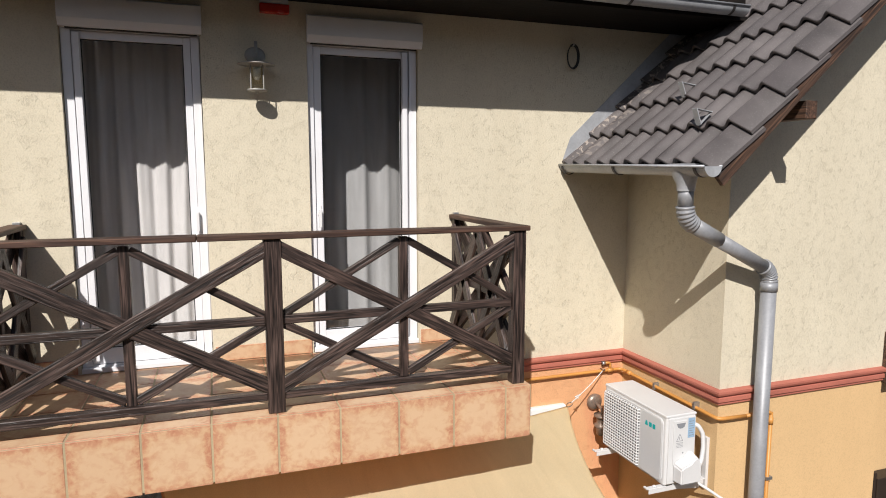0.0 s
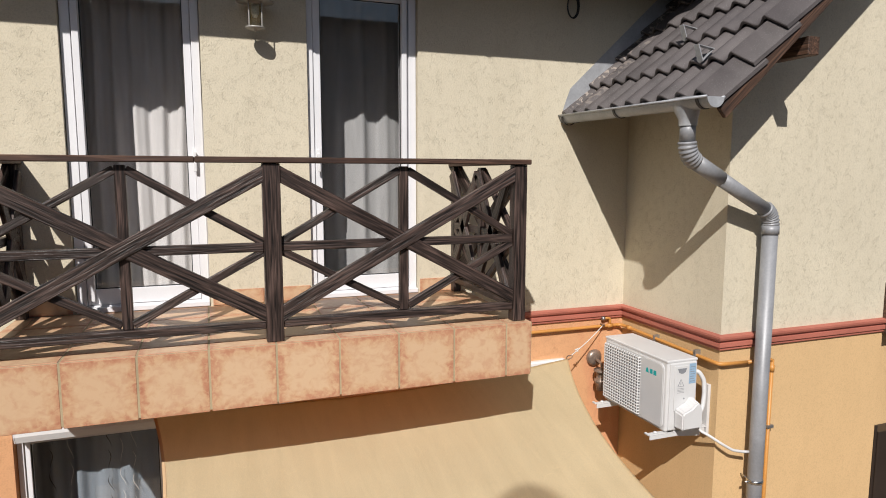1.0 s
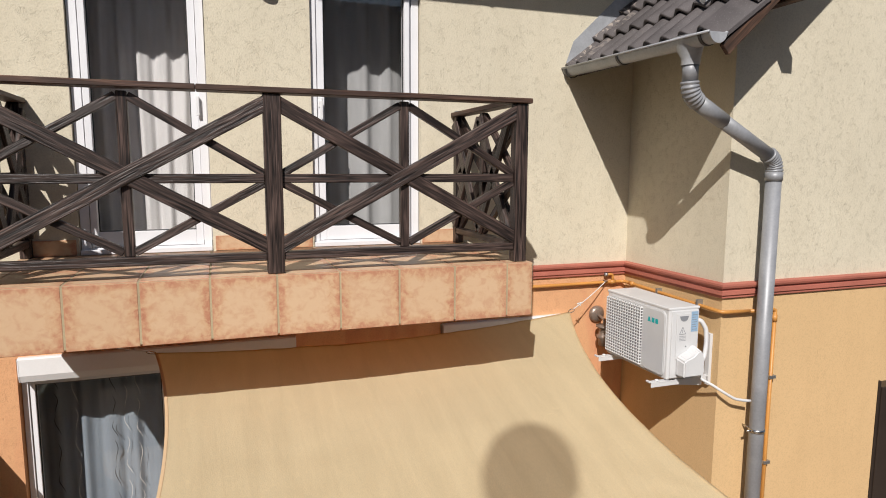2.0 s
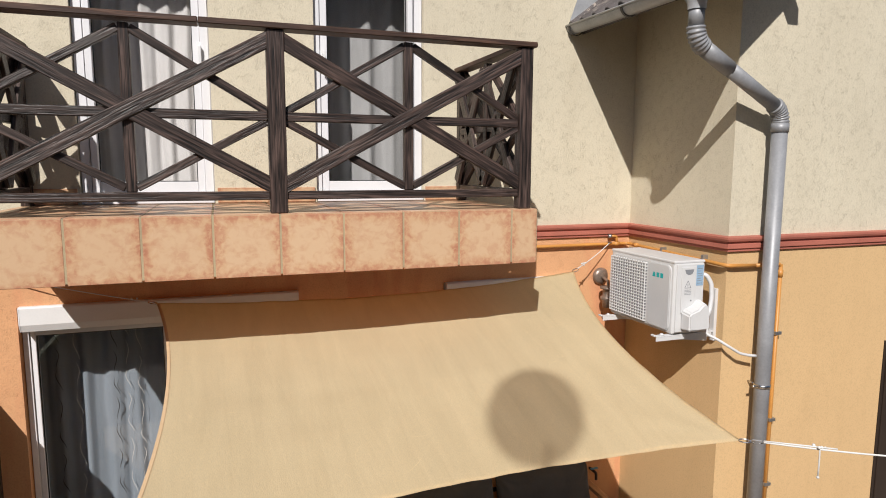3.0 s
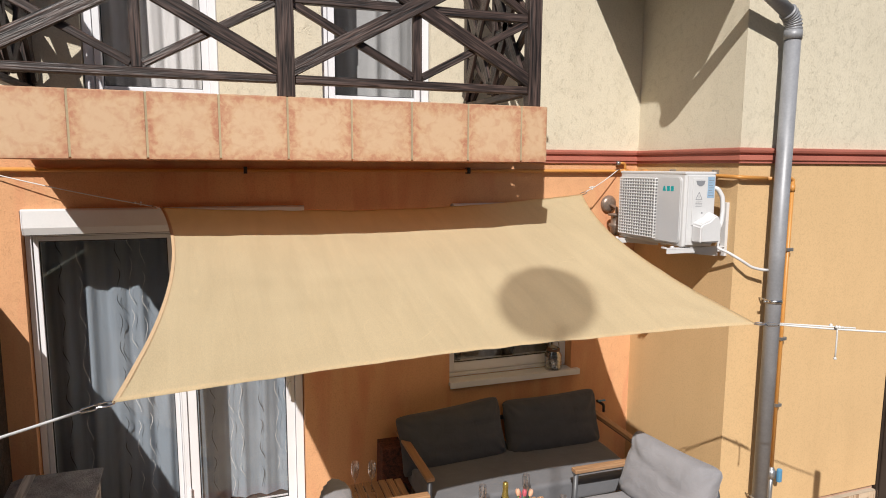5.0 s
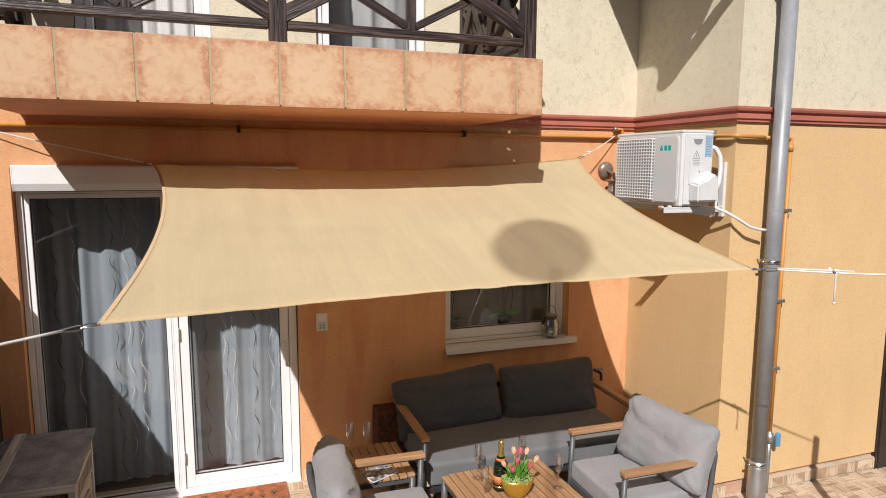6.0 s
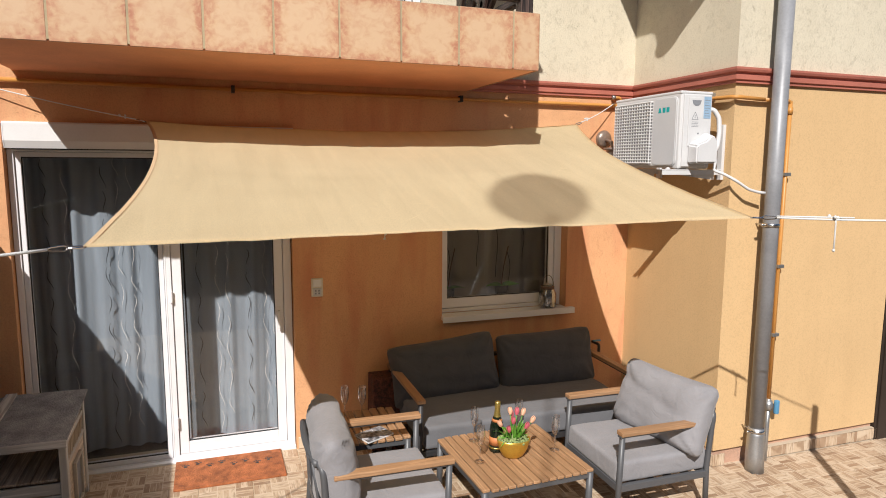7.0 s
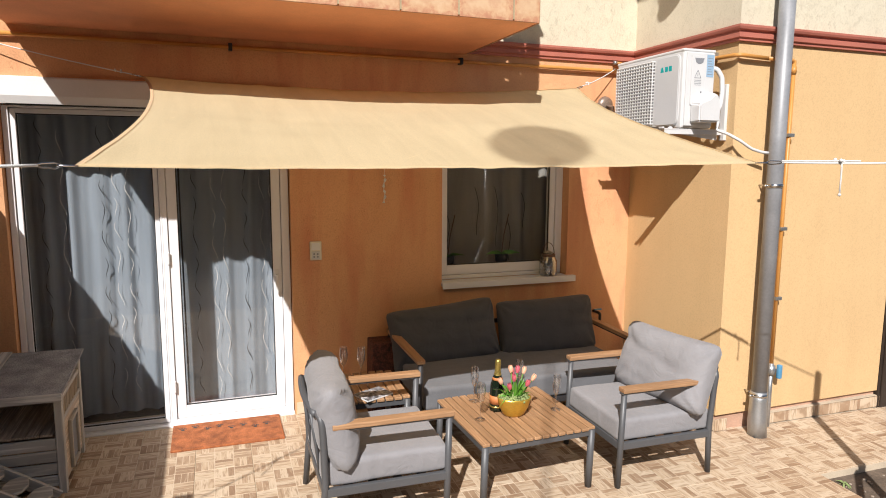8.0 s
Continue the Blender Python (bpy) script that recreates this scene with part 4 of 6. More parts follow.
def gutter_band(th, c, way, r, material=M_ZINC_DARK):
    c, way = Vector(c), Vector(way).normalized()
    y = Vector((0, 0, 1)).cross(way).normalized()
    bm = bmesh.new()
    rings = []
    for d, rr in ((-0.011, r + 0.001), (-0.011, r + 0.006), (0.011, r + 0.006), (0.011, r + 0.001)):
        rings.append([bm.verts.new(c + way * d + y * rr * math.cos(math.pi * k / 16) - Vector((0, 0, 1)) * rr * math.sin(math.pi * k / 16)) for k in range(17)])
    for k in range(16):
        for a, b in zip(rings, rings[1:] + rings[:1]):
            bm.faces.new((a[k], a[k + 1], b[k + 1], b[k]))
    part("strap", bm, material, th, "dark gutter strap")


GX, GZ, GR = 2.775, 4.365, 0.060
gut = thing("gutter", "grey half-round metal gutter below the side roof", "gutter", kind="structure")
half_gutter(gut, (GX, WALL - 0.004, GZ + 0.012), (GX, 3.42, GZ - 0.012), GR)
for y in (4.98, 4.30):
    gutter_band(gut, (GX, y, GZ), (0, 1, 0), GR)
gutter_band(gut, (GX, 3.50, GZ - 0.01), (0, 1, 0), GR)
bm = bmesh.new()
rings = []
for z, dx, ry in ((0.0, 0.066, 0.125), (-0.03, 0.066, 0.118), (-0.125, 0.055, 0.057), (-0.165, 0.053, 0.053)):
    s = min(1.0, -z / 0.12)
    rings.append([bm.verts.new((GX + 0.028 * s + dx * math.cos(math.pi * k / 14), 3.665 + ry * math.sin(math.pi * k / 14), GZ + 0.006 + z)) for k in range(28)])
for a, b in zip(rings, rings[1:]):
    for k in range(28):
        bm.faces.new((a[k], a[(k + 1) % 28], b[(k + 1) % 28], b[k]))
part("outlet", bm, M_GUTTER, gut, "tapered funnel outlet", smooth=True)
gut2 = thing("gutter", "grey half-round metal gutter along the main eaves", "gutter", kind="structure")
half_gutter(gut2, (-3.2, 4.375, 5.532), (3.86, 4.375, 5.526), 0.062)
for x in (-2.2, -0.9, 0.4, 1.7, 2.85, 3.72):
    gutter_band(gut2, (x, 4.375, 5.530), (1, 0, 0), 0.062)

pipe = thing("downpipe", "grey painted metal downpipe with ribbed elbows and steel clamps", "downpipe", kind="structure")
PX, PY, PR = 3.652, 3.80, 0.051
top, b1, b2, foot = Vector((GX + 0.028, 3.665, GZ - 0.13)), Vector((GX + 0.036, 3.672, 4.03)), Vector((PX, PY, 3.655)), Vector((PX, PY, 0.12))


def ribbed(pts, r):
    out, rad = [], []
    for k in range(len(pts) - 1):
        for j in range(4):
            out.append(pts[k].lerp(pts[k + 1], j / 4))
            rad.append(r + (0.006 if (j % 4) in (1, 2) else 0.0))
    out.append(pts[-1])
    rad.append(r)
    return out, rad


e1, e2 = bend(top, b1, b2, 0.085, 7), bend(b1, b2, foot, 0.085, 7)
part("inlet", tube([top, e1[0]], PR - 0.004, 20), M_ZINC, pipe, smooth=True)
for e in (e1, e2):
    pts, rad = ribbed(e, PR)
    part("elbow", tube(pts, rad, 20), M_ZINC, pipe, "ribbed elbow", smooth=True)
mid = e1[-1].lerp(e2[0], 0.34)
part("offset_pipe", tube([e1[-1], mid], PR - 0.001, 20), M_ZINC, pipe, smooth=True)
part("offset_pipe", tube([mid - (e2[0] - e1[-1]).normalized() * 0.004, e2[0]], PR - 0.005, 20), M_ZINC, pipe, smooth=True)
part("main_pipe", tube([e2[-1], Vector((PX, PY, 0.30))], PR, 24), M_ZINC, pipe, smooth=True)
part("collar", tube([e2[-1] + Vector((0, 0, 0.005)), e2[-1] - Vector((0, 0, 0.055))], PR + 0.006, 24), M_ZINC, pipe, smooth=True)
part("boot", tube([(PX, PY, 0.31), (PX, PY, 0.24), (PX - 0.005, PY - 0.006, 0.10), (PX - 0.01, PY - 0.02, -0.03)], [PR + 0.004, PR + 0.007, PR + 0.012, PR + 0.013], 24), M_GALV, pipe, "dented galvanised boot", smooth=True)
for z in (1.757, 0.285, 3.25):
    bm = lathe([(PR + 0.001, -0.012), (PR + 0.006, -0.012), (PR + 0.006, 0.012), (PR + 0.001, 0.012), (PR + 0.001, -0.012)], 24, None, (PX, PY, z))
    tube([(PX - PR - 0.002, PY, z), (PX - PR - 0.035, PY, z)], 0.008, 8, bm)
    tube([(PX - 0.02, PY + PR, z), (PX - 0.02, FRONT, z)], 0.006, 8, bm)
    if z < 3:
        part("clamp", bm, M_STEEL, pipe, "shiny pipe clamp", smooth=True)
    else:
        bm.free()

# ochre gas pipe round the walls
gas = thing("gas_pipe", "ochre-painted gas pipe clipped along the house wall", "pipe", kind="structure")
GPZ, GPR = 2.632, 0.0135
run = [Vector((-3.1, WALL - 0.03, 2.645)), Vector((SIDE - 0.035, WALL - 0.03, GPZ + 0.01)), Vector((SIDE - 0.03, FRONT - 0.035, GPZ - 0.02)), Vector((3.60, FRONT - 0.03, GPZ - 0.03))]
pts = [run[0]] + bend(run[0], run[1], run[2], 0.05) + bend(run[1], run[2], run[3], 0.05) + [run[3]]
part("wall_run", tube(pts, GPR, 12), M_GASPIPE, gas, smooth=True)
part("riser", tube([(3.835, FRONT - 0.03, 2.60), (3.835, FRONT - 0.03, 0.46)], GPR, 12), M_GASPIPE, gas, smooth=True)
part("riser_top", tube([(3.60, FRONT - 0.03, GPZ - 0.03), *bend((3.60, FRONT - 0.03, 2.602), (3.835, FRONT - 0.03, 2.602), (3.835, FRONT - 0.03, 2.0), 0.03), (3.835, FRONT - 0.03, 2.5)], GPR - 0.0008, 12), M_GASPIPE, gas, smooth=True)
part("steel_tail", tube([(3.835, FRONT - 0.03, 0.47), (3.835, FRONT - 0.03, -0.03)], 0.017, 12), M_GALV, gas, "bare steel tail pipe", smooth=True)
for p, q in (((SIDE - 0.17, WALL - 0.03, GPZ + 0.0095), (SIDE - 0.12, WALL - 0.03, GPZ + 0.0096)), ((SIDE - 0.035, WALL - 0.17, GPZ + 0.0065), (SIDE - 0.035, WALL - 0.12, GPZ + 0.0075)), ((3.835, FRONT - 0.03, 2.56), (3.835, FRONT - 0.03, 2.51))):
    part("coupling", tube([p, q], GPR + 0.005, 12), M_GASPIPE, gas, smooth=True)
up_ = [Vector((SIDE - 0.145, WALL - 0.03, GPZ + 0.012)), Vector((SIDE - 0.145, WALL - 0.03, GPZ + 0.075)), Vector((SIDE - 0.20, WALL - 0.03, GPZ + 0.075))]
part("branch", tube([up_[0]] + bend(up_[0], up_[1], up_[2], 0.025, 5) + [up_[2]], GPR - 0.002, 10), M_GASPIPE, gas, smooth=True)
part("branch_cap", tube([up_[2], up_[2] + Vector((-0.025, 0, 0))], GPR + 0.003, 10), M_GALV, gas, "bare steel end cap", smooth=True)
bm = lathe([(0, -0.035), (0.028, -0.035), (0.032, 0), (0.028, 0.035), (0, 0.035)], 12, None, (3.835, FRONT - 0.03, 0.42))
part("valve_body", bm, M_GALV, gas, smooth=True)
part("valve_handle", box(3.86, 3.895, FRONT - 0.08, FRONT - 0.05, 0.36, 0.465, bevel=0.012), M_BLUE, gas, "blue lever handle")
for x in (0.21, 1.83, -1.3):
    bm = box(x - 0.012, x + 0.012, WALL - 0.055, WALL - 0.001, 2.62, 2.667, bevel=0.003)
    part("clip", bm, M_BLACK, gas, "black pipe clip")
for z in (2.1, 0.95, 1.45):
    part("clip", box(3.815, 3.87, FRONT - 0.048, FRONT - 0.001, z - 0.012, z + 0.012, bevel=0.003), M_GALV, gas, "small steel clip")
for y in (4.55, 4.1):
    part("clip", box(SIDE - 0.05, SIDE - 0.001, y - 0.01, y + 0.01, 2.605, 2.66, bevel=0.003), M_GALV, gas, "small steel clip")

# ---- shade sail and its ropes ----
S_TL, S_TR, S_FR, S_FL = Vector((-0.314, 4.82, 2.408)), Vector((2.70, 4.785, 2.464)), Vector((2.532, 2.867, 1.904)), Vector((-0.332, 2.777, 1.880))


def sail_point(u, v):
    """u: along the house, v: from the house outwards; edges bow inwards."""
    uu = 0.5 + (u - 0.5) * (1 - 2 * (0.040 if u < 0.5 else 0.060) * 4 * v * (1 - v))
    vv = 0.5 + (v - 0.5) * (1 - 2 * (0.074 if v > 0.5 else 0.022) * 4 * u * (1 - u))
    p = S_TL.lerp(S_TR, uu).lerp(S_FL.lerp(S_FR, uu), vv)
    sag = 16 * u * (1 - u) * v * (1 - v)
    p.z -= 0.018 * sag + 0.05 * 4 * u * (1 - u) * (1 - v) ** 2 + 0.055 * 4 * u * (1 - u) * v ** 2
    near = min(1.0, 5 * min((u * u + v * v) ** 0.5, ((1 - u) ** 2 + v * v) ** 0.5, (u * u + (1 - v) ** 2) ** 0.5, ((1 - u) ** 2 + (1 - v) ** 2) ** 0.5))
    p.z += 0.006 * near * (noise.noise(Vector((u * 24, v * 2.5, 1.1))) + 0.6 * noise.noise(Vector((u * 5, v * 14, 4.0))))
    for cu, cv in ((0, 0), (1, 0), (0, 1), (1, 1)):
        d = ((u - cu) ** 2 + (v - cv) ** 2) ** 0.5
        if 0.01 < d < 0.4:
            p.z += 0.004 * math.sin(9 * math.atan2(abs(v - cv), abs(u - cu))) * (0.4 - d) / 0.4 * min(1, d * 12)
    return p


sail = thing("shade_sail", "sand-coloured rectangular shade sail stretched on white ropes", "shade sail", Matrix.Translation((1.2, 3.8, 2.1)))
inv = Matrix.Translation((-1.2, -3.8, -2.1))
bm = bmesh.new()
NU, NV = 72, 48
g = [[bm.verts.new(inv @ sail_point(i / NU, j / NV)) for i in range(NU + 1)] for j in range(NV + 1)]
for j in range(NV):
    for i in range(NU):
        bm.faces.new((g[j][i], g[j][i + 1], g[j + 1][i + 1], g[j + 1][i]))
part("cloth", bm, M_SAIL, sail, smooth=True)
for f in (lambda s: (s, 0.0), lambda s: (1.0, s), lambda s: (1 - s, 1.0), lambda s: (0.0, 1 - s)):
    bm = bmesh.new()
    prev = None
    for k in range(61):
        u, v = f(k / 60)
        p = inv @ sail_point(u, v)
        c = inv @ sail_point(0.5 + (u - 0.5) * 0.988, 0.5 + (v - 0.5) * 0.982)
        row = [bm.verts.new(p + Vector((0, 0, 0.003))), bm.verts.new(c + Vector((0, 0, 0.003))), bm.verts.new(p - Vector((0, 0, 0.003)))]
        if prev:
            bm.faces.new((prev[0], row[0], row[1], prev[1]))
            bm.faces.new((prev[2], row[2], row[0], prev[0]))
        prev = row
    part("hem", bm, M_SAIL_HEM if f(0.5)[0] == 0.0 else M_SAIL, sail, "stitched hem", smooth=True)


def ring_eye(at, way, r=0.022):
    """A D-shaped steel ring."""
    at, way = Vector(at), Vector(way).normalized()
    side = way.cross(Vector((0, 0, 1))).normalized()
    pts = [at + way * (r * (1 - math.cos(a)) * 1.3) + side * r * math.sin(a) for a in (2 * math.pi * k / 16 for k in range(17))]
    return tube(pts, 0.0035, 6)


ROPES = [(S_TL, Vector((-1.38, 5.01, 2.655)), 0.0035, 0.0), (S_TR, Vector((3.16, 4.985, 2.655)), 0.0035, 0.0), (S_FR, Vector((3.36, 2.27, 1.93)), 0.0045, 0.10), (S_FL, Vector((-1.27, 2.085, 1.893)), 0.0048, 0.09)]
for (c, e, r, tail), (u, v) in zip(ROPES, ((0, 0), (1, 0), (1, 1), (0, 1))):
    way = (e - c).normalized()
    rp = thing("rope", "white braided rope tying the sail corner to a fixing", "rope", Matrix.Translation(c), group="sail ropes")
    iv = Matrix.Translation(-c)
    b = ring_eye(c - way * 0.006, way)
    b.transform(iv)
    part("ring", b, M_STEEL, rp, "steel ring")
    start = c + way * 0.05
    if tail:
        link = c + way * 0.10
        pts = [c + way * 0.045 + (link - c) * 0.0, link]
        b = bmesh.new()
        for s in (1, -1):
            tube([c + way * 0.04, c + way * 0.06 + Vector((0, 0, s * 0.009)), c + way * 0.10 + Vector((0, 0, s * 0.006)), c + way * 0.115], 0.003, 6, b)
        b.transform(iv)
        part("snap_hook", b, M_STEEL, rp, "steel snap hook")
        start = c + way * 0.11
    n = 14
    b = tube([start.lerp(e, k / n) - Vector((0, 0, 0.012 * math.sin(math.pi * k / n))) for k in range(n + 1)], r, 8)
    if tail and c is S_FR:
        tube([start + Vector((0, 0, 0.007)), start.lerp(e, 0.36) + Vector((0, 0, 0.0))], 0.004, 8, b)
    b.transform(iv)
    part("strand", b, M_ROPE, rp, smooth=True)
    at = c + way * (0.36 if c is S_FR else 0.46 if tail else 0.14)
    b = bmesh.new()
    for k in range(5):
        o = Vector((0.012 * math.sin(k * 2.1), 0.006 * math.cos(k * 1.7), 0.008 * math.cos(k * 2.6)))
        bmesh.ops.create_icosphere(b, subdivisions=1, radius=r * 2.1, matrix=iv @ Matrix.Translation(at + way * (k - 2) * 0.011 + o))
    part("knot", b, M_ROPE, rp, smooth=True)
    if tail:
        pts = [at, at + Vector((0.004, 0, -0.03)), at + Vector((0.010, 0.004, -0.09)), at + Vector((0.004, 0.0, -0.155))]
        b = tube(pts, r * 0.9, 6)
        bmesh.ops.create_icosphere(b, subdivisions=1, radius=r * 1.9, matrix=Matrix.Translation(pts[-1]))
        b.transform(iv)
        part("loose_end", b, M_ROPE, rp, smooth=True)

# fixings outside the sail
post = thing("rope_post", "round steel post with a slanting strut holding the sail rope", "post", Matrix.Translation((3.39, 2.25, ground_z(3.39, 2.25) - 0.04)))
part("upright", tube([(0, 0, 0), (0, 0, 2.05)], 0.03, 16), M_GALV, post, smooth=True)
part("strut", tube([(-0.50, 0.10, 0.0), (-0.03, 0.005, 0.98)], 0.02, 12), M_PALE_STEEL, post, smooth=True)
for x, y, z in ((-1.38, 5.03, 2.655), (3.16, 5.03, 2.655)):
    e = thing("eye_bolt", "rusty eye bolt fixed in the wall", "bolt", Matrix.Translation((x, y, z)), group="sail eye bolts")
    part("shank", tube([(0, 0, 0), (0, -0.03, 0)], 0.005, 8), M_RUST, e)
    part("eye", tube([(0.014 * math.cos(a), -0.042 + 0.014 * math.sin(a), 0) for a in (2 * math.pi * k / 12 for k in range(13))], 0.004, 6), M_RUST, e)

# garden fence with an olive capping, beside the terrace
fence = thing("garden_fence", "dark board fence with an olive green capping rail", "fence", Matrix.Translation((-1.30, 3.5, 0)))
for k in range(22):
    y = 1.525 - 0.15 * k
    part("board", box(-0.012, 0.012, y - 0.146, y, ground_z(-1.4, 3.5) - 0.03, 1.76), M_FENCE, fence)
part("capping", box(-0.022, 0.022, -1.82, 1.525, 1.762, 1.80, bevel=0.006), M_OLIVE, fence, "olive green capping rail")
part("fence_post", box(-0.05, 0.05, -1.49, -1.39, -0.05, 2.02, bevel=0.006), M_FENCE, fence)

# unseen globe across the garden, added to cast the round shadow on the sail
globe_post = thing("shadow_globe", "unseen oval globe on a slim pole, inferred from its shadow on the sail", "street lamp", Matrix.Translation((-1.60, -2.41, -0.15)))
part("pole", tube([(0, 0, 0), (0, 0, 7.5)], 0.011, 14), M_GALV, globe_post, smooth=True)
part("globe", lathe([(0.255 * math.sin(math.pi * k / 16), 7.81 - 0.40 * math.cos(math.pi * k / 16)) for k in range(17)], 24, None, (-0.085, 0, 0)), M_GLOBE, globe_post, "part-clear white globe, lightening its own shadow", smooth=True)

# ---- air conditioner on the side wall ----
ac = thing("air_conditioner", "white split air-conditioner outdoor unit on wall brackets", "air conditioner", Matrix.Translation((3.115, 4.335, 2.135)))


def rounded_plate(y0, y1, z0, z1, r, x0, x1, steps=5):
    """A flat plate in the plane across x, with round corners and a thickness from x0 to x1."""
    pts = []
    for cy, cz, a0 in ((y1 - r, z1 - r, 0), (y0 + r, z1 - r, 90), (y0 + r, z0 + r, 180), (y1 - r, z0 + r, 270)):
        pts += [(cy + r * math.cos(radians(a0 + 90 * k / steps)), cz + r * math.sin(radians(a0 + 90 * k / steps))) for k in range(steps + 1)]
    return prism(pts, "x", x0, x1)


def soft(bm, size, seg=2, turn=35):
    """Rounds the crisp edges of a solid."""
    bmesh.ops.recalc_face_normals(bm, faces=bm.faces)
    sharp = [e for e in bm.edges if len(e.link_faces) == 2 and e.calc_face_angle() > radians(turn)]
    bmesh.ops.bevel(bm, geom=sharp, offset=size, segments=seg, affect="EDGES", clamp_overlap=True)
    return bm


# local: front towards -x, near end towards -y
part("body", box(-0.125, 0.13, -0.365, 0.365, 0.0, 0.505, bevel=0.016, seg=3), M_ACWHITE, ac)
lid = part("top_lid", box(-0.128, 0.133, -0.368, 0.368, 0.492, 0.512, bevel=0.008, seg=3), M_ACWHITE, ac)
for k in range(5):
    part("stiffening_rib", soft(rounded_plate(-0.30, 0.30, -0.011, 0.011, 0.0105, 0.0, 0.005), 0.002, 1, 60), M_ACWHITE, lid, m=Matrix.Translation((-0.085 + 0.044 * k, 0, 0.5115)) @ Matrix.Rotation(radians(90), 4, "Y"))
part("front_panel", soft(rounded_plate(-0.345, 0.352, 0.018, 0.482, 0.045, -0.134, -0.1245), 0.003, 2, 60), M_ACWHITE, ac)
# flat plate; the fan opening's shade is only its grey colour
part("fan_shade_plate", rounded_plate(-0.085, 0.335, 0.036, 0.464, 0.05, -0.1352, -0.1342), M_FANGREY, ac, "flat grey plate painted as the shaded fan opening")
part("control_panel", soft(rounded_plate(-0.335, -0.105, 0.026, 0.474, 0.035, -0.1375, -0.1342), 0.0015, 1, 60), M_ACGREY, ac, "light grey front panel")
bm = bmesh.new()
for k in range(15):
    y = -0.083 + 0.0298 * k
    tube([(-0.137, y, 0.034), (-0.150, y, 0.045), (-0.150, y, 0.455), (-0.137, y, 0.466)], 0.0042, 5, bm)
gr = part("grille", bm, M_ACWHITE, ac, "white wire fan guard")
bm = bmesh.new()
for k in range(20):
    z = 0.040 + 0.0221 * k
    tube([(-0.137, -0.094, z), (-0.151, -0.083, z), (-0.151, 0.333, z), (-0.137, 0.343, z)], 0.0046, 6, bm)
part("guard_mesh", bm, M_ACWHITE, gr)
bm = bmesh.new()
for k in range(3):
    y = -0.158 - 0.040 * k
    prism([(y + 0.006, 0.378), (y - 0.004, 0.412), (y - 0.018, 0.412), (y - 0.030, 0.378)] if k == 0 else [(y, 0.378), (y, 0.412), (y - 0.030, 0.412), (y - 0.030, 0.378)], "x", -0.1382, -0.1377, bm)
part("badge", bm, M_TEAL, ac, "teal maker's mark as plain blocks")
part("end_panel", box(-0.105, 0.120, -0.374, -0.3655, 0.015, 0.488, bevel=0.004), M_ACWHITE, ac)
part("raised_panel", box(-0.070, 0.045, -0.380, -0.3742, 0.15, 0.470, bevel=0.004), M_ACWHITE, ac)
# no hollow is cut here: a grey patch paints the grip's shade
part("grip_shade_patch", prism([(-0.048, 0.452), (0.028, 0.452), (0.018, 0.425), (0.0, 0.415), (-0.020, 0.415), (-0.038, 0.425)], "y", -0.3815, -0.3802), M_GREYPRINT, ac, "grey patch painted as shade of the hand grip")
lb = part("rating_label", box(0.055, 0.112, -0.3757, -0.3742, 0.335, 0.478), M_PALEBLUE, ac, "pale blue rating label")
bm = bmesh.new()
for k in range(7):
    box(0.062, 0.104 - 0.006 * (k % 3), -0.3764, -0.3759, 0.350 + 0.017 * k, 0.354 + 0.017 * k, bm)
part("label_print", bm, M_GREYPRINT, lb)
bm = bmesh.new()
tri = [(-0.045, 0.325), (0.007, 0.325), (-0.019, 0.375)]
for p, q in zip(tri, tri[1:] + tri[:1]):
    tube([(p[0], -0.3806, p[1]), (q[0], -0.3806, q[1])], 0.0018, 4, bm)
box(-0.021, -0.017, -0.3812, -0.3802, 0.334, 0.354, bm)
part("warning_mark", bm, M_GREYPRINT, ac, "small printed warning triangle")
bm = bmesh.new()
for k in range(4):
    box(-0.045, 0.010, -0.3808, -0.3802, 0.278 + 0.010 * k, 0.2805 + 0.010 * k, bm)
part("warning_text", bm, M_GREYPRINT, ac, "unreadable printed lines")
part("screw", lathe([(0, 0), (0.006, 0), (0.005, 0.003), (0, 0.003)], 10), M_GREYPRINT, ac, m=Matrix.Translation((0.012, -0.3802, 0.235)) @ pose(0, 0, 0, 90))
bm = prism([(-0.062, 0.035), (0.105, 0.035), (0.118, 0.05), (0.118, 0.165), (0.105, 0.215), (0.080, 0.245), (0.055, 0.240), (0.020, 0.205), (-0.045, 0.180), (-0.062, 0.160)], "y", -0.462, -0.3742)
for v in bm.verts:
    if v.co.y < -0.45:
        v.co.x = 0.03 + (v.co.x - 0.03) * 0.95
        v.co.z = 0.06 + (v.co.z - 0.06) * 0.86
part("valve_cover", soft(bm, 0.022, 5, 25), M_ACWHITE, ac, "bulging white valve cover")
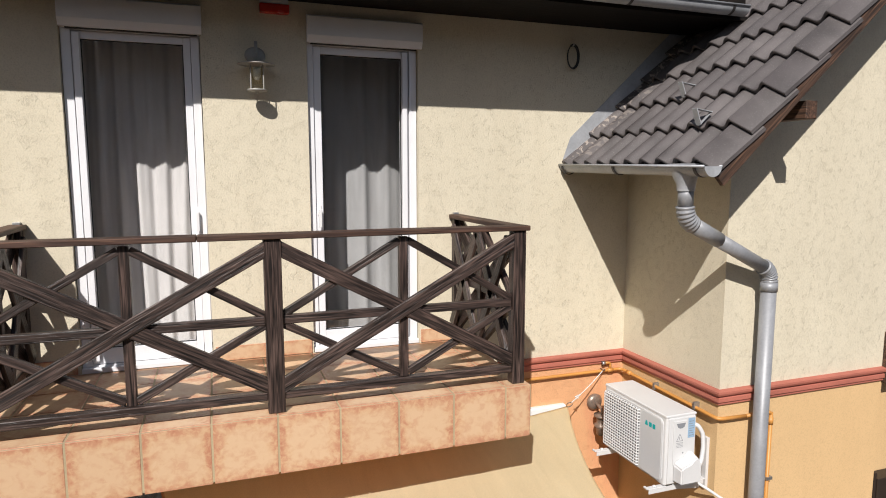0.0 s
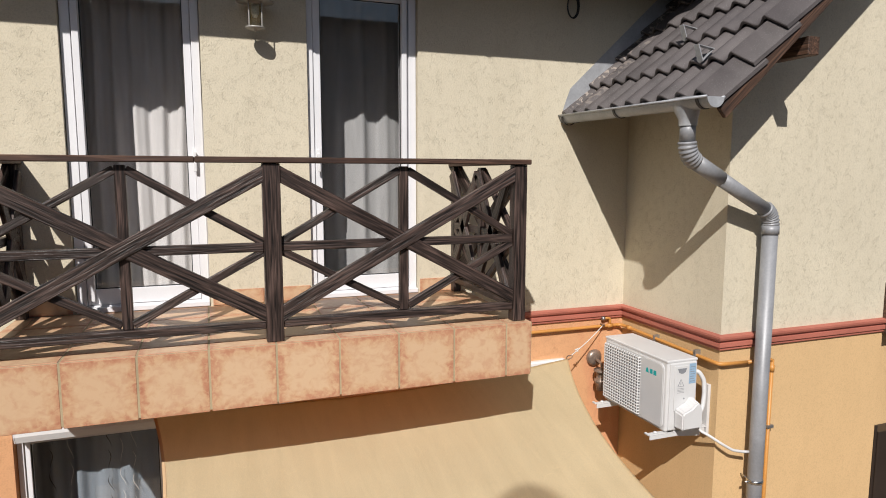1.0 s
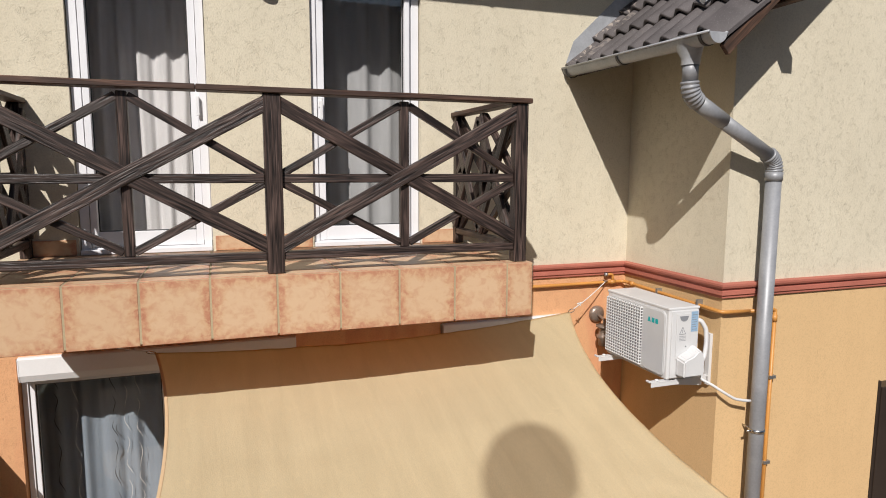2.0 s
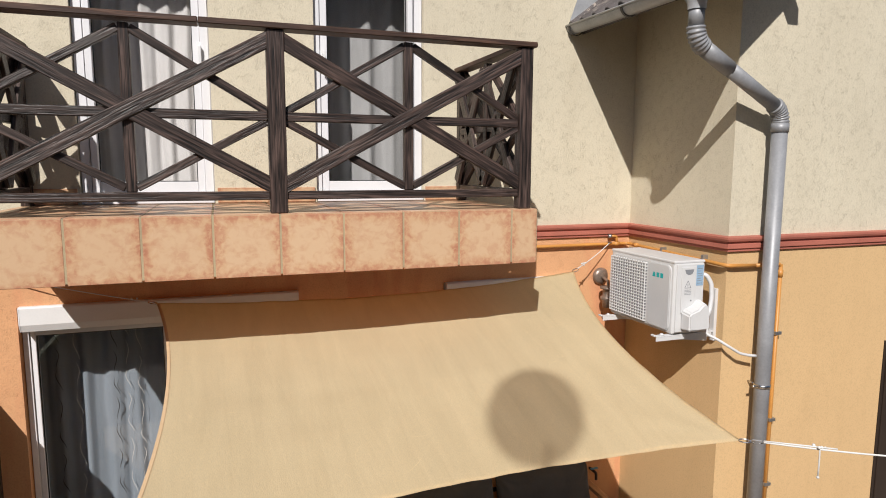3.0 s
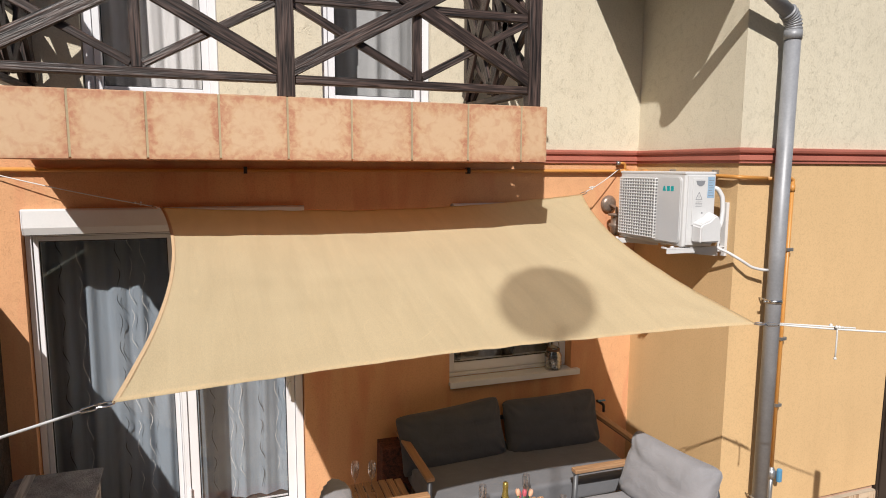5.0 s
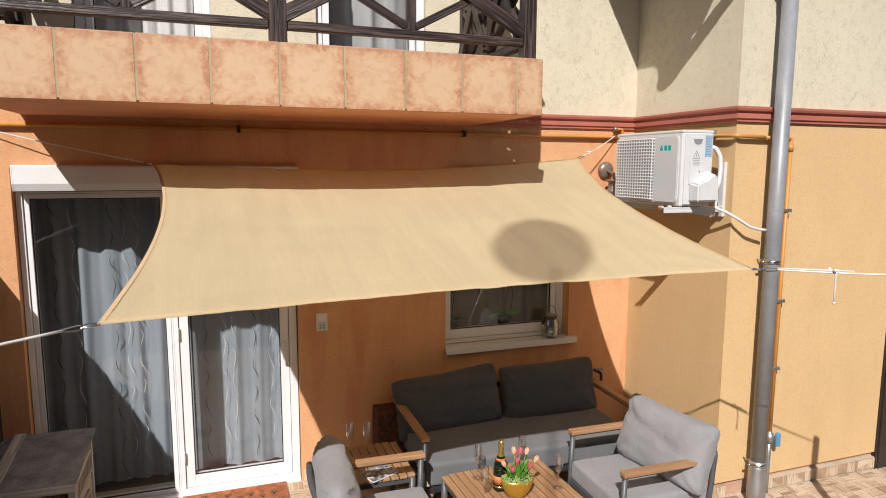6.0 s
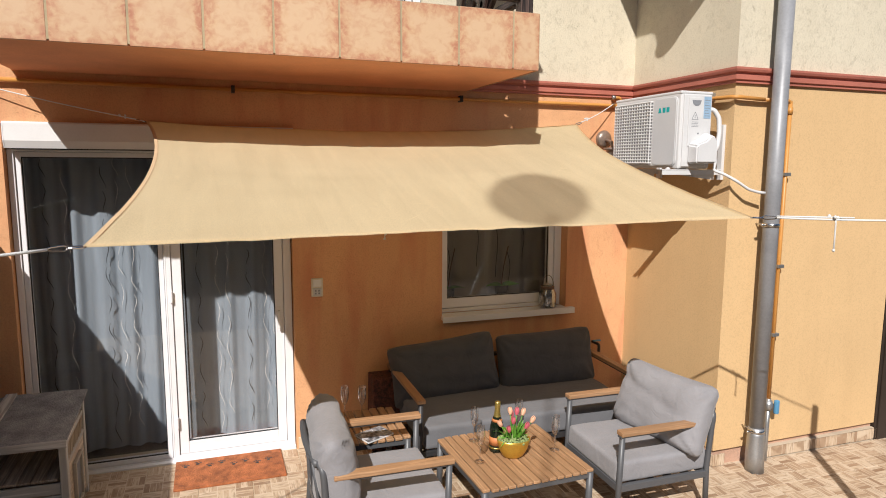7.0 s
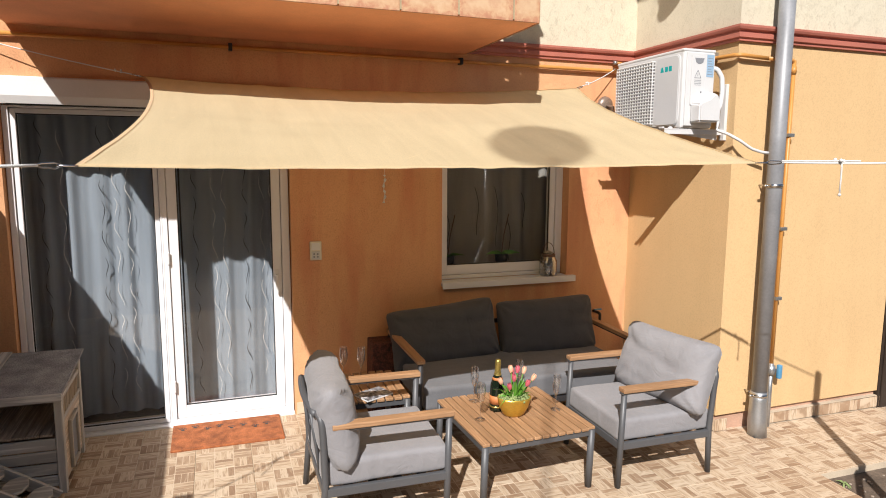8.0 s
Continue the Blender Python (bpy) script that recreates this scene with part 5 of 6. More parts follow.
for y in (-0.34, 0.30):
    bm = box(-0.245, 0.242, y - 0.020, y + 0.020, -0.012, -0.004, bevel=0.002)
    box(-0.245, 0.225, y - 0.020, y - 0.016, -0.040, -0.0125, bm, 0.001)
    box(-0.262, -0.246, y - 0.020, y + 0.020, -0.006, 0.006, bm, 0.003)
    prism([(-0.10, -0.040), (0.20, -0.040), (0.20, -0.075)], "y", y - 0.003, y + 0.003, bm)
    box(0.240, 0.2645, y - 0.022, y + 0.022, -0.075, 0.30, bm, 0.003)
    part("bracket", bm, M_ACWHITE, ac, "white steel wall bracket")
    part("rubber_foot", box(-0.10, -0.05, y - 0.02, y + 0.02, -0.0035, 0.0015), M_BLACK, ac)
    part("foot_bolt", lathe([(0, 0), (0.014, 0), (0.016, 0.006), (0.008, 0.012), (0, 0.013)], 12, None, (-0.185, y, -0.0035)), M_ACWHITE, ac, smooth=True)
hp = [(0.13, -0.30, 0.40), (0.17, -0.34, 0.40), (0.20, -0.36, 0.34), (0.20, -0.37, 0.24), (0.18, -0.38, 0.15), (0.15, -0.39, 0.12)]
part("insulated_hose", tube([Vector(hp[0])] + [p for k in range(1, len(hp) - 1) for p in bend(hp[k - 1], hp[k], hp[k + 1], 0.022, 4)] + [Vector(hp[-1])], 0.016, 12), M_ACWHITE, ac, "thick white insulated hose", smooth=True)
hp = [(0.14, -0.385, 0.14), (0.165, -0.39, 0.05), (0.15, -0.39, -0.01), (0.19, -0.45, -0.035), (0.25, -0.50, -0.08), (0.34, -0.515, -0.135), (0.42, -0.52, -0.155), (0.47, -0.53, -0.16)]
part("drain_hose", tube([Vector(hp[0])] + [p for k in range(1, len(hp) - 1) for p in bend(hp[k - 1], hp[k], hp[k + 1], 0.02, 4)] + [Vector(hp[-1])], 0.010, 10), M_ACWHITE, ac, "white drain hose", smooth=True)

# small brown spotlight behind the air conditioner
sp = thing("wall_spotlight", "brown metal outdoor spotlight fixed to the wall", "wall lamp", Matrix.Translation((3.10, WALL, 2.27)) @ Matrix.Scale(1.25, 4))
part("plate", lathe([(0, 0), (0.055, 0), (0.058, 0.012), (0.04, 0.03), (0, 0.034)], 24), M_BRONZE, sp, m=Matrix.Translation((0, -0.001, 0.08)) @ pose(0, 0, 0, 90), smooth=True)
part("head", lathe([(0, -0.075), (0.035, -0.075), (0.04, -0.03), (0.05, -0.02), (0.05, -0.005), (0.036, 0.0), (0.036, 0.045), (0.055, 0.05), (0.055, 0.062), (0, 0.066)], 24), M_BRONZE, sp, m=Matrix.Translation((0.005, -0.10, -0.04)), smooth=True)
part("arm", tube([(0, -0.025, 0.08), (0, -0.10, 0.06), (0.005, -0.10, 0.02)], 0.010, 8), M_BRONZE, sp)

# ---- fittings on the upper wall ----
wl = thing("wall_lamp", "brushed-steel lantern with a caged glass cylinder on the wall", "wall lamp", Matrix.Translation((0.405, WALL, 5.085)) @ Matrix.Diagonal((1.08, 1.0, 0.9, 1)))
part("rosette", lathe([(0, 0), (0.062, 0), (0.062, 0.008), (0.05, 0.014), (0, 0.016)], 28), M_LAMPSTEEL, wl, m=Matrix.Translation((0, -0.001, 0)) @ pose(0, 0, 0, 90), smooth=True)
ax = -0.115
part("arm", tube([(0, -0.016, 0.0), (0, -0.06, 0.0), *bend((0, -0.06, 0), (0, ax, 0.0), (0, ax, 0.08), 0.03, 5), (0, ax, 0.075)], 0.009, 10), M_LAMPSTEEL, wl, smooth=True)
part("stem", tube([(0, ax, 0.08), (0, ax, -0.075)], 0.010, 10), M_LAMPSTEEL, wl, smooth=True)
cp = part("cap", lathe([(0, 0.02), (0.03, 0.016), (0.108, -0.002), (0.110, -0.010), (0.05, -0.008), (0.05, -0.024), (0, -0.024)], 28, None, (0, ax, -0.075)), M_LAMPSTEEL, wl, "round steel cap", smooth=True)
g = part("glass", lathe([(0.043, -0.10), (0.043, -0.255), (0.040, -0.255), (0.040, -0.10)], 24, None, (0, ax, 0)), M_LAMPGLASS, wl, smooth=True)
g.visible_shadow = False
part("bulb_holder", lathe([(0, -0.10), (0.024, -0.10), (0.024, -0.16), (0.012, -0.19), (0, -0.19)], 16, None, (0, ax, 0)), M_WHITE, wl, smooth=True)
for k in range(4):
    a = math.pi / 4 + k * math.pi / 2
    part("cage_bar", tube([(0.052 * math.cos(a), ax + 0.052 * math.sin(a), -0.09), (0.052 * math.cos(a), ax + 0.052 * math.sin(a), -0.272)], 0.004, 8), M_LAMPSTEEL, cp)
part("base_ring", lathe([(0, -0.256), (0.056, -0.256), (0.058, -0.262), (0.056, -0.27), (0.012, -0.272), (0.010, -0.285), (0, -0.285)], 24, None, (0, ax, 0)), M_LAMPSTEEL, wl, smooth=True)

al = thing("alarm_siren", "red and white alarm siren box on the shaded wall", "alarm", Matrix.Translation((0.535, WALL, 5.358)))
part("lens", box(-0.095, 0.095, -0.075, -0.002, 0.0, 0.055, bevel=0.008), M_REDGLASS, al, "red translucent lens")
part("housing", box(-0.09, 0.09, -0.07, -0.002, 0.056, 0.092, bevel=0.012), M_ACGREY, al)
part("lamp", lathe([(0, 0), (0.006, 0), (0.006, 0.003), (0, 0.003)], 10, None, (0, 0, 0)), M_REDGLASS, al, m=Matrix.Translation((0.0, -0.076, 0.03)) @ pose(0, 0, 0, 90))

cc = thing("cable_coil", "loop of dark cable hanging from a wall hook", "cable", Matrix.Translation((2.80, WALL, 5.30)))
part("hook", tube([(0, 0, 0), (0, -0.035, 0.0), (0, -0.045, 0.012)], 0.006, 8), M_GALV, cc)
bm = bmesh.new()
for j in range(3):
    tube([(0.046 * math.sin(a) * (1 + 0.06 * j), -0.022 - 0.008 * j, -0.085 - 0.085 * math.cos(a) * (1 + 0.05 * j)) for a in (2 * math.pi * k / 24 for k in range(25))], 0.0045, 6, bm)
part("loops", bm, M_SEAL, cc, smooth=True)

# ---- small things on the lower wall ----
so = thing("wall_socket", "cream double switch and socket plate on the orange wall", "socket", Matrix.Translation((0.74, WALL, 1.27)))
part("plate", box(-0.042, 0.042, -0.012, -0.001, -0.068, 0.068, bevel=0.005), plain("cream_plastic", (0.70, 0.66, 0.55), 0.4, var=0.04), so)
part("rocker", box(-0.030, 0.030, -0.018, -0.0122, 0.006, 0.058, bevel=0.003), M_WHITE, so)
part("socket_lid", box(-0.030, 0.030, -0.017, -0.0122, -0.060, -0.004, bevel=0.003), M_ACGREY, so)
bm = bmesh.new()
for x, z in ((-0.012, -0.022), (0.012, -0.042), (-0.012, -0.042), (0.012, -0.022)):
    box(x - 0.006, x + 0.006, -0.0185, -0.0172, z - 0.006, z + 0.006, bm)
part("socket_print", bm, M_GREYPRINT, so)

rb = thing("hanging_ribbon", "thin white ribbon hanging against the wall", "ribbon", Matrix.Translation((1.24, WALL - 0.04, 2.28)))
bm = bmesh.new()
tube([(0, 0, 0), (0.004, 0, -0.25), (0.0, 0.0, -0.47)], 0.0015, 5, bm)
prev = None
for k in range(13):
    a = 1.3 * k
    c = Vector((0.006 * math.sin(k * 0.9), 0, -0.47 - 0.017 * k))
    d = Vector((math.cos(a), math.sin(a), 0)) * 0.011
    row = [bm.verts.new(c - d), bm.verts.new(c + d)]
    if prev:
        bm.faces.new((prev[0], prev[1], row[1], row[0]))
    prev = row
part("strip", bm, M_WHITE, rb)

tp = thing("garden_tap", "dark outdoor water tap on the corner of the wall", "tap", Matrix.Translation((3.07, WALL, 0.66)))
part("pipe", tube([(0, 0, 0), (0, -0.07, 0), *bend((0, -0.07, 0), (0, -0.10, 0), (0, -0.10, -0.05), 0.02, 4), (0, -0.10, -0.06)], 0.012, 10), M_BLACK, tp, smooth=True)
part("lever", box(-0.035, 0.035, -0.075, -0.055, 0.02, 0.032, bevel=0.004), M_BLUE, tp, "small blue lever")

jar = thing("shell_jar", "wire-handled glass jar filled with pale shells and stones", "jar", Matrix.Translation((2.64, WALL + 0.03, 0.9845)))
g = part("glass", lathe([(0, 0), (0.066, 0), (0.072, 0.012), (0.072, 0.12), (0.05, 0.165), (0.05, 0.185), (0.047, 0.185), (0.047, 0.163), (0.069, 0.118), (0.069, 0.014), (0, 0.006)], 24), M_WINE, jar, smooth=True)
g.visible_shadow = False
rng = random.Random(11)
for k in range(70):
    bm = bmesh.new()
    a, r, z = rng.random() * 6.28, 0.052 * rng.random() ** 0.5, 0.018 + 0.155 * (k / 70)
    if z > 0.13:
        r *= 0.6
    bmesh.ops.create_icosphere(bm, subdivisions=1, radius=1, matrix=Matrix.Translation((r * math.cos(a), r * math.sin(a), z)) @ Euler((rng.random() * 3, rng.random() * 3, 0)).to_matrix().to_4x4() @ Matrix.Diagonal((rng.uniform(0.009, 0.019), rng.uniform(0.007, 0.013), rng.uniform(0.005, 0.009), 1)))
    part("shell", bm, M_SHELL, jar)
part("rim_band", lathe([(0.052, 0.155), (0.055, 0.160), (0.055, 0.178), (0.051, 0.180)], 24), M_RUST, jar, "rusty wire band", smooth=True)
part("wire_handle", tube([(0.055 * math.cos(a), 0, 0.17 + 0.10 * math.sin(a)) for a in (math.pi * k / 14 for k in range(15))], 0.0025, 6), M_RUST, jar)
for k in range(5):
    bm = bmesh.new()
    bmesh.ops.create_icosphere(bm, subdivisions=1, radius=1, matrix=Matrix.Translation((0.02 * math.cos(k * 1.3), 0.02 * math.sin(k * 1.3), 0.188 + 0.006 * (k % 2))) @ Matrix.Diagonal((0.02, 0.014, 0.011, 1)))
    part("stone", bm, M_SHELL, jar)

# potted orchids behind the window pane
rng = random.Random(31)
def blade(th, base, tip, wid, curl, material=M_LEAFGREEN):
    base, tip = Vector(base), Vector(tip)
    d = tip - base
    side = d.cross(Vector((rng.uniform(-1, 1), rng.uniform(-1, 1), 0.2))).normalized()
    out = Vector((d.x, d.y, 0))
    b = bmesh.new()
    prev = None
    for k in range(9):
        s = k / 8
        c = base + d * s + out * curl * s * s + Vector((0, 0, -curl * 0.15 * s * s))
        wd = wid * math.sin(math.pi * min(0.98, 0.12 + 0.88 * s)) ** 0.8
        n = side.cross(d).normalized() * wd * 0.35
        row = [b.verts.new(c - side * wd), b.verts.new(c + n), b.verts.new(c + side * wd)]
        if prev:
            b.faces.new((prev[0], prev[1], row[1], row[0]))
            b.faces.new((prev[1], prev[2], row[2], row[1]))
        prev = row
    part("leaf", b, material, th, smooth=True)


for x in (1.84, 2.32):
    op = thing("orchid_pot", "dark potted orchid standing inside behind the window", "plant", Matrix.Translation((x, WALL + 0.255, 1.06)), group="window orchids")
    part("pot", lathe([(0, 0), (0.045, 0), (0.058, 0.09), (0.054, 0.09), (0.05, 0.08), (0, 0.08)], 18), M_BLACK, op, smooth=True)
    for k in range(5):
        an = k * 1.3 + x
        blade(op, (0, 0, 0.08), (0.12 * math.cos(an), 0.03 * math.sin(an), 0.15), 0.022, 0.4)
    part("flower_stem", tube([(0, 0, 0.08), (0.02, 0, 0.25), (0.06, 0, 0.42)], 0.004, 6), M_RUST, op)
structure(part("inner_sill", box(1.70, 2.80, WALL + 0.19, WALL + 0.30, 1.03, 1.06), M_WHITE), "white inner window board", "sill")

blk = tagged(part("clay_block", box(-0.115, 0.115, -0.09, 0.09, 0.0, 0.56, bevel=0.008), M_BLOCK, m=standing(1.205, 4.90)), "dark red speckled clay block standing against the wall", "block")

# ---- garden furniture ----
def arm_bar(th, x0, x1, y, z):
    st = part("arm_strip", box(x0, x1, y - 0.018, y + 0.018, z - 0.012, z, bevel=0.003), M_FRAME, th)
    m = Matrix.Translation(((x0 + x1) / 2, y, z + 0.014))
    n = (x1 - x0) / 2
    part("armrest", box(-n, n, -0.029, 0.029, -0.0138, 0.0138, bevel=0.006), M_TEAK, st, "oiled teak armrest", m)


def armchair(m, turn_cushion, lean, back, high):
    """Faces its local +x; metal tube frame, teak arms, seat and back cushion."""
    th = thing("armchair", "grey-cushioned garden armchair with metal frame and teak armrests", "armchair", m, "garden armchairs")
    W, XF, XB, ZA = 0.296, 0.325, -0.315, 0.592
    for s in (1, -1):
        part("leg", tube([(XF, s * W, 0.0), (XF, s * W, ZA - 0.010)], 0.0175, 14), M_FRAME, th, smooth=True)
        part("leg", tube([(XB - 0.02, s * W, 0.0), (XB, s * W, 0.30), (XB - 0.012, s * W, 0.56), *bend((XB - 0.012, s * W, 0.56), (XB - 0.02, s * W, 0.655), (XB - 0.05, s * (W - 0.10), 0.665), 0.05, 6)], 0.0175, 14), M_FRAME, th, smooth=True)
        part("side_rail", box(XB, XF, s * W - 0.013, s * W + 0.013, 0.238, 0.282, bevel=0.004), M_FRAME, th)
        arm_bar(th, XB + 0.03, XF + 0.022, s * W, ZA)
    part("front_rail", box(XF - 0.013, XF + 0.013, -W + 0.0135, W - 0.0135, 0.238, 0.282, bevel=0.004), M_FRAME, th)
    part("back_rail", box(XB - 0.013, XB + 0.013, -W + 0.0135, W - 0.0135, 0.238, 0.282, bevel=0.004), M_FRAME, th)
    part("top_rail", tube([(XB - 0.045 - 0.02 * (1 - (k / 5 - 1) ** 2), (W - 0.035) * (k / 5 - 1), 0.662 + 0.004 * math.sin(math.pi * k / 10)) for k in range(11)], 0.0175, 14), M_FRAME, th, "bowed top rail", smooth=True)
    for y in (-0.15, 0.15):
        part("back_slat", tube([(XB, y, 0.27), (XB - 0.055, y, 0.65)], 0.009, 8), M_FRAME, th, smooth=True)
    for k in range(4):
        part("seat_slat", box(-0.22 + 0.13 * k, -0.17 + 0.13 * k, -W + 0.014, W - 0.014, 0.250, 0.262), M_FRAME, th)
    part("seat_cushion", soft_slab(0.66, 0.565, 0.135, 3), M_CUSHION, th, "thick grey seat cushion", Matrix.Translation((0.005, 0, 0.345)), True)
    c = part("back_cushion", pillow(0.70, 0.46, 0.23, int(turn_cushion * 3) + 2, 24), M_CUSHION, th, "plump crumpled grey back cushion", smooth=True)
    c.matrix_basis = Matrix.Translation((back, 0.01, high)) @ Matrix.Rotation(radians(turn_cushion), 4, "Z") @ Matrix.Rotation(radians(-lean), 4, "Y") @ Matrix(((0, 0, 1, 0), (1, 0, 0, 0), (0, 1, 0, 0), (0, 0, 0, 1)))
    return th


def soft_slab(w, d, h, seed):
    """A boxed foam cushion with soft corners, piped edges and slight dents."""
    bm = bmesh.new()
    box(-w / 2, w / 2, -d / 2, d / 2, -h / 2, h / 2, bm)
    bmesh.ops.bevel(bm, geom=[e for e in bm.edges], offset=0.028, segments=4, affect="EDGES", profile=0.55)
    bmesh.ops.subdivide_edges(bm, edges=[e for e in bm.edges if e.calc_length() > 0.1], cuts=12, use_grid_fill=True)
    for v in bm.verts:
        u, t = v.co.x / (w / 2), v.co.y / (d / 2)
        v.co.z += (0.010 if v.co.z > 0 else -0.002) * (1 - u * u) * (1 - t * t)
        k = noise.noise(Vector((v.co.x * 6 + seed, v.co.y * 6, v.co.z * 8)))
        v.co += Vector((0.004 * k, 0.004 * noise.noise(Vector((v.co.y * 7, seed, v.co.x * 7))), 0.005 * k))
    return bm


armchair(standing(0.848, 3.742, 0.0), -4, 12, -0.232, 0.580)
armchair(standing(2.580, 3.757, 180.0), 12, 18, -0.185, 0.61)


def sofa(m):
    """Faces its local -y."""
    th = thing("garden_sofa", "two-seat garden sofa with shade-darkened grey cushions and teak arms", "sofa", m)
    W, YF, YB, ZA = 0.832, -0.455, 0.27, 0.582
    for s in (1, -1):
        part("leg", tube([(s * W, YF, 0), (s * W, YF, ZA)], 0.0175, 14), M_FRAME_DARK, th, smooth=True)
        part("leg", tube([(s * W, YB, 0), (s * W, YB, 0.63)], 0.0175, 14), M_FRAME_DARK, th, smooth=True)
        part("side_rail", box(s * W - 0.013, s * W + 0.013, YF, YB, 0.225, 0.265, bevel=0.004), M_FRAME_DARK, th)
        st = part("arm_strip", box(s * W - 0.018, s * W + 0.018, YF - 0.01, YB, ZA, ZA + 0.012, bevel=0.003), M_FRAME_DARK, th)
        part("armrest", box(-0.378, 0.378, -0.028, 0.028, -0.0135, 0.0135, bevel=0.006), M_TEAK, st, "oiled teak armrest", Matrix.Translation((s * W, -0.098, ZA + 0.026)) @ Matrix.Rotation(radians(90), 4, "Z"))
    for y in (YF, YB):
        part("long_rail", box(-W + 0.0135, W - 0.0135, y - 0.013, y + 0.013, 0.225, 0.265, bevel=0.004), M_FRAME_DARK, th)
    part("top_rail", tube([(-W + 0.01, YB, 0.625), (W - 0.01, YB, 0.625)], 0.0175, 14), M_FRAME_DARK, th, smooth=True)
    for k in range(6):
        part("back_slat", tube([(-0.7 + 0.28 * k, YB, 0.26), (-0.7 + 0.28 * k, YB, 0.62)], 0.008, 8), M_FRAME_DARK, th)
    part("seat_cushion", soft_slab(1.60, 0.73, 0.16, 8), M_CUSHION_SEAT, th, "long grey seat cushion, colour darkened for shade", Matrix.Translation((0, -0.105, 0.35)), True)
    for x, tilt, seed, roll in ((-0.455, 17, 5, -5.5), (0.405, 16, 6, -1.5)):
        c = part("back_cushion", pillow(0.85, 0.46, 0.23, seed, 26), M_CUSHION_SHADED, th, "plump grey back cushion, colour darkened for shade", smooth=True)
        c.matrix_basis = Matrix.Translation((x, 0.135, 0.590)) @ Matrix.Rotation(radians(roll), 4, "Y") @ Matrix.Rotation(radians(90 - tilt), 4, "X")
    return th


sofa(standing(2.09, 4.69, 0.5))


def slat_table(m, w, d, h, n, label, name, leg=0.02):
    th = thing(name, label, "table", m)
    pitch = w / n
    for k in range(n):
        x = -w / 2 + pitch * (k + 0.5)
        part("slat", box(-d / 2 + (0.012 if k in (0, n - 1) else 0), d / 2 - (0.012 if k in (0, n - 1) else 0), -pitch / 2 + 0.0045, pitch / 2 - 0.0045, -0.009, 0.009, bevel=0.003, seg=1), M_TEAK, th, m=Matrix.Translation((x, 0, h - 0.009)) @ Matrix.Rotation(radians(90), 4, "Z"))
    for s in (1, -1):
        part("apron", box(-w / 2 + 0.02, w / 2 - 0.02, s * (d / 2 - 0.024) - 0.012, s * (d / 2 - 0.024) + 0.012, h - 0.055, h - 0.0185, bevel=0.003), M_FRAME, th)
        part("apron", box(s * (w / 2 - 0.024) - 0.012, s * (w / 2 - 0.024) + 0.012, -d / 2 + 0.037, d / 2 - 0.037, h - 0.055, h - 0.0185, bevel=0.003), M_FRAME, th)
        for q in (1, -1):
            part("leg", tube([(s * (w / 2 - 0.022), q * (d / 2 - 0.022), 0), (s * (w / 2 - 0.022), q * (d / 2 - 0.022), h - 0.02)], leg, 14), M_FRAME, th, smooth=True)
    part("cross_bar", box(-w / 2 + 0.037, w / 2 - 0.037, -0.015, 0.015, h - 0.04, h - 0.0185), M_FRAME, th)
    return th


TABLE = standing(1.732, 3.83, 3.0)
TH = 0.378
slat_table(TABLE, 0.735, 0.69, TH, 14, "low square coffee table with teak slats on grey legs", "coffee_table")
SIDE_T = standing(0.925, 4.37, 0.0)
SH = 0.43
slat_table(SIDE_T, 0.50, 0.50, SH, 9, "small square side table with teak slats beside the sofa", "side_table")


def on_table(x, y, base=TABLE, h=TH, turn=0.0):
    c = base.inverted() @ Vector((x, y, 0))
    return base @ Matrix.Translation((c.x, c.y, h + 0.0005)) @ pose(0, 0, 0, 0, 0, turn)


def flute(m):
    th = thing("champagne_flute", "clear empty champagne flute standing on a slatted table", "glass", m, "champagne flutes")
    b = part("bowl", lathe([(0, 0.096), (0.006, 0.098), (0.017, 0.116), (0.025, 0.146), (0.0265, 0.175), (0.024, 0.215), (0.0222, 0.226)], 24), M_WINE, th, smooth=True)
    part("stem", lathe([(0.0042, 0.007), (0.0032, 0.03), (0.0032, 0.075), (0.005, 0.096)], 12), M_WINE, th, smooth=True).visible_shadow = False
    part("foot", lathe([(0.0325, 0.001), (0.012, 0.0035), (0.0042, 0.007)], 24), M_WINE, th, smooth=True).visible_shadow = False
    b.visible_shadow = True
    return th


for x, y in ((1.496, 3.786), (1.567, 4.058), (2.004, 3.795), (1.90, 4.10)):
    flute(on_table(x, y))
for x, y in ((0.82, 4.50), (0.93, 4.47)):
    flute(on_table(x, y, SIDE_T, SH))

bt = thing("champagne_bottle", "dark champagne bottle with gold foil and orange label", "bottle", on_table(1.648, 3.893, turn=-20))
part("glass", lathe([(0, 0.012), (0.034, 0), (0.0425, 0.006), (0.0435, 0.02), (0.0435, 0.135), (0.041, 0.165), (0.030, 0.205), (0.0195, 0.235), (0.016, 0.26), (0.0155, 0.30), (0, 0.30)], 32), M_BOTTLE, bt, smooth=True)
part("foil", lathe([(0.0235, 0.226), (0.0205, 0.236), (0.0168, 0.262), (0.0170, 0.285), (0.0185, 0.292), (0.018, 0.304), (0.0165, 0.318), (0.012, 0.322), (0, 0.3225)], 28), M_FOIL, bt, "crinkled gold foil", smooth=True)
part("label", lathe([(0.0438, 0.048), (0.0442, 0.048), (0.0442, 0.100), (0.0438, 0.100)], 32), M_LABEL_O, bt, "orange paper label", smooth=True)
part("neck_label", lathe([(0.0335, 0.196), (0.0338, 0.196), (0.0285, 0.211), (0.028, 0.211)], 28), M_LABEL_O, bt, smooth=True)
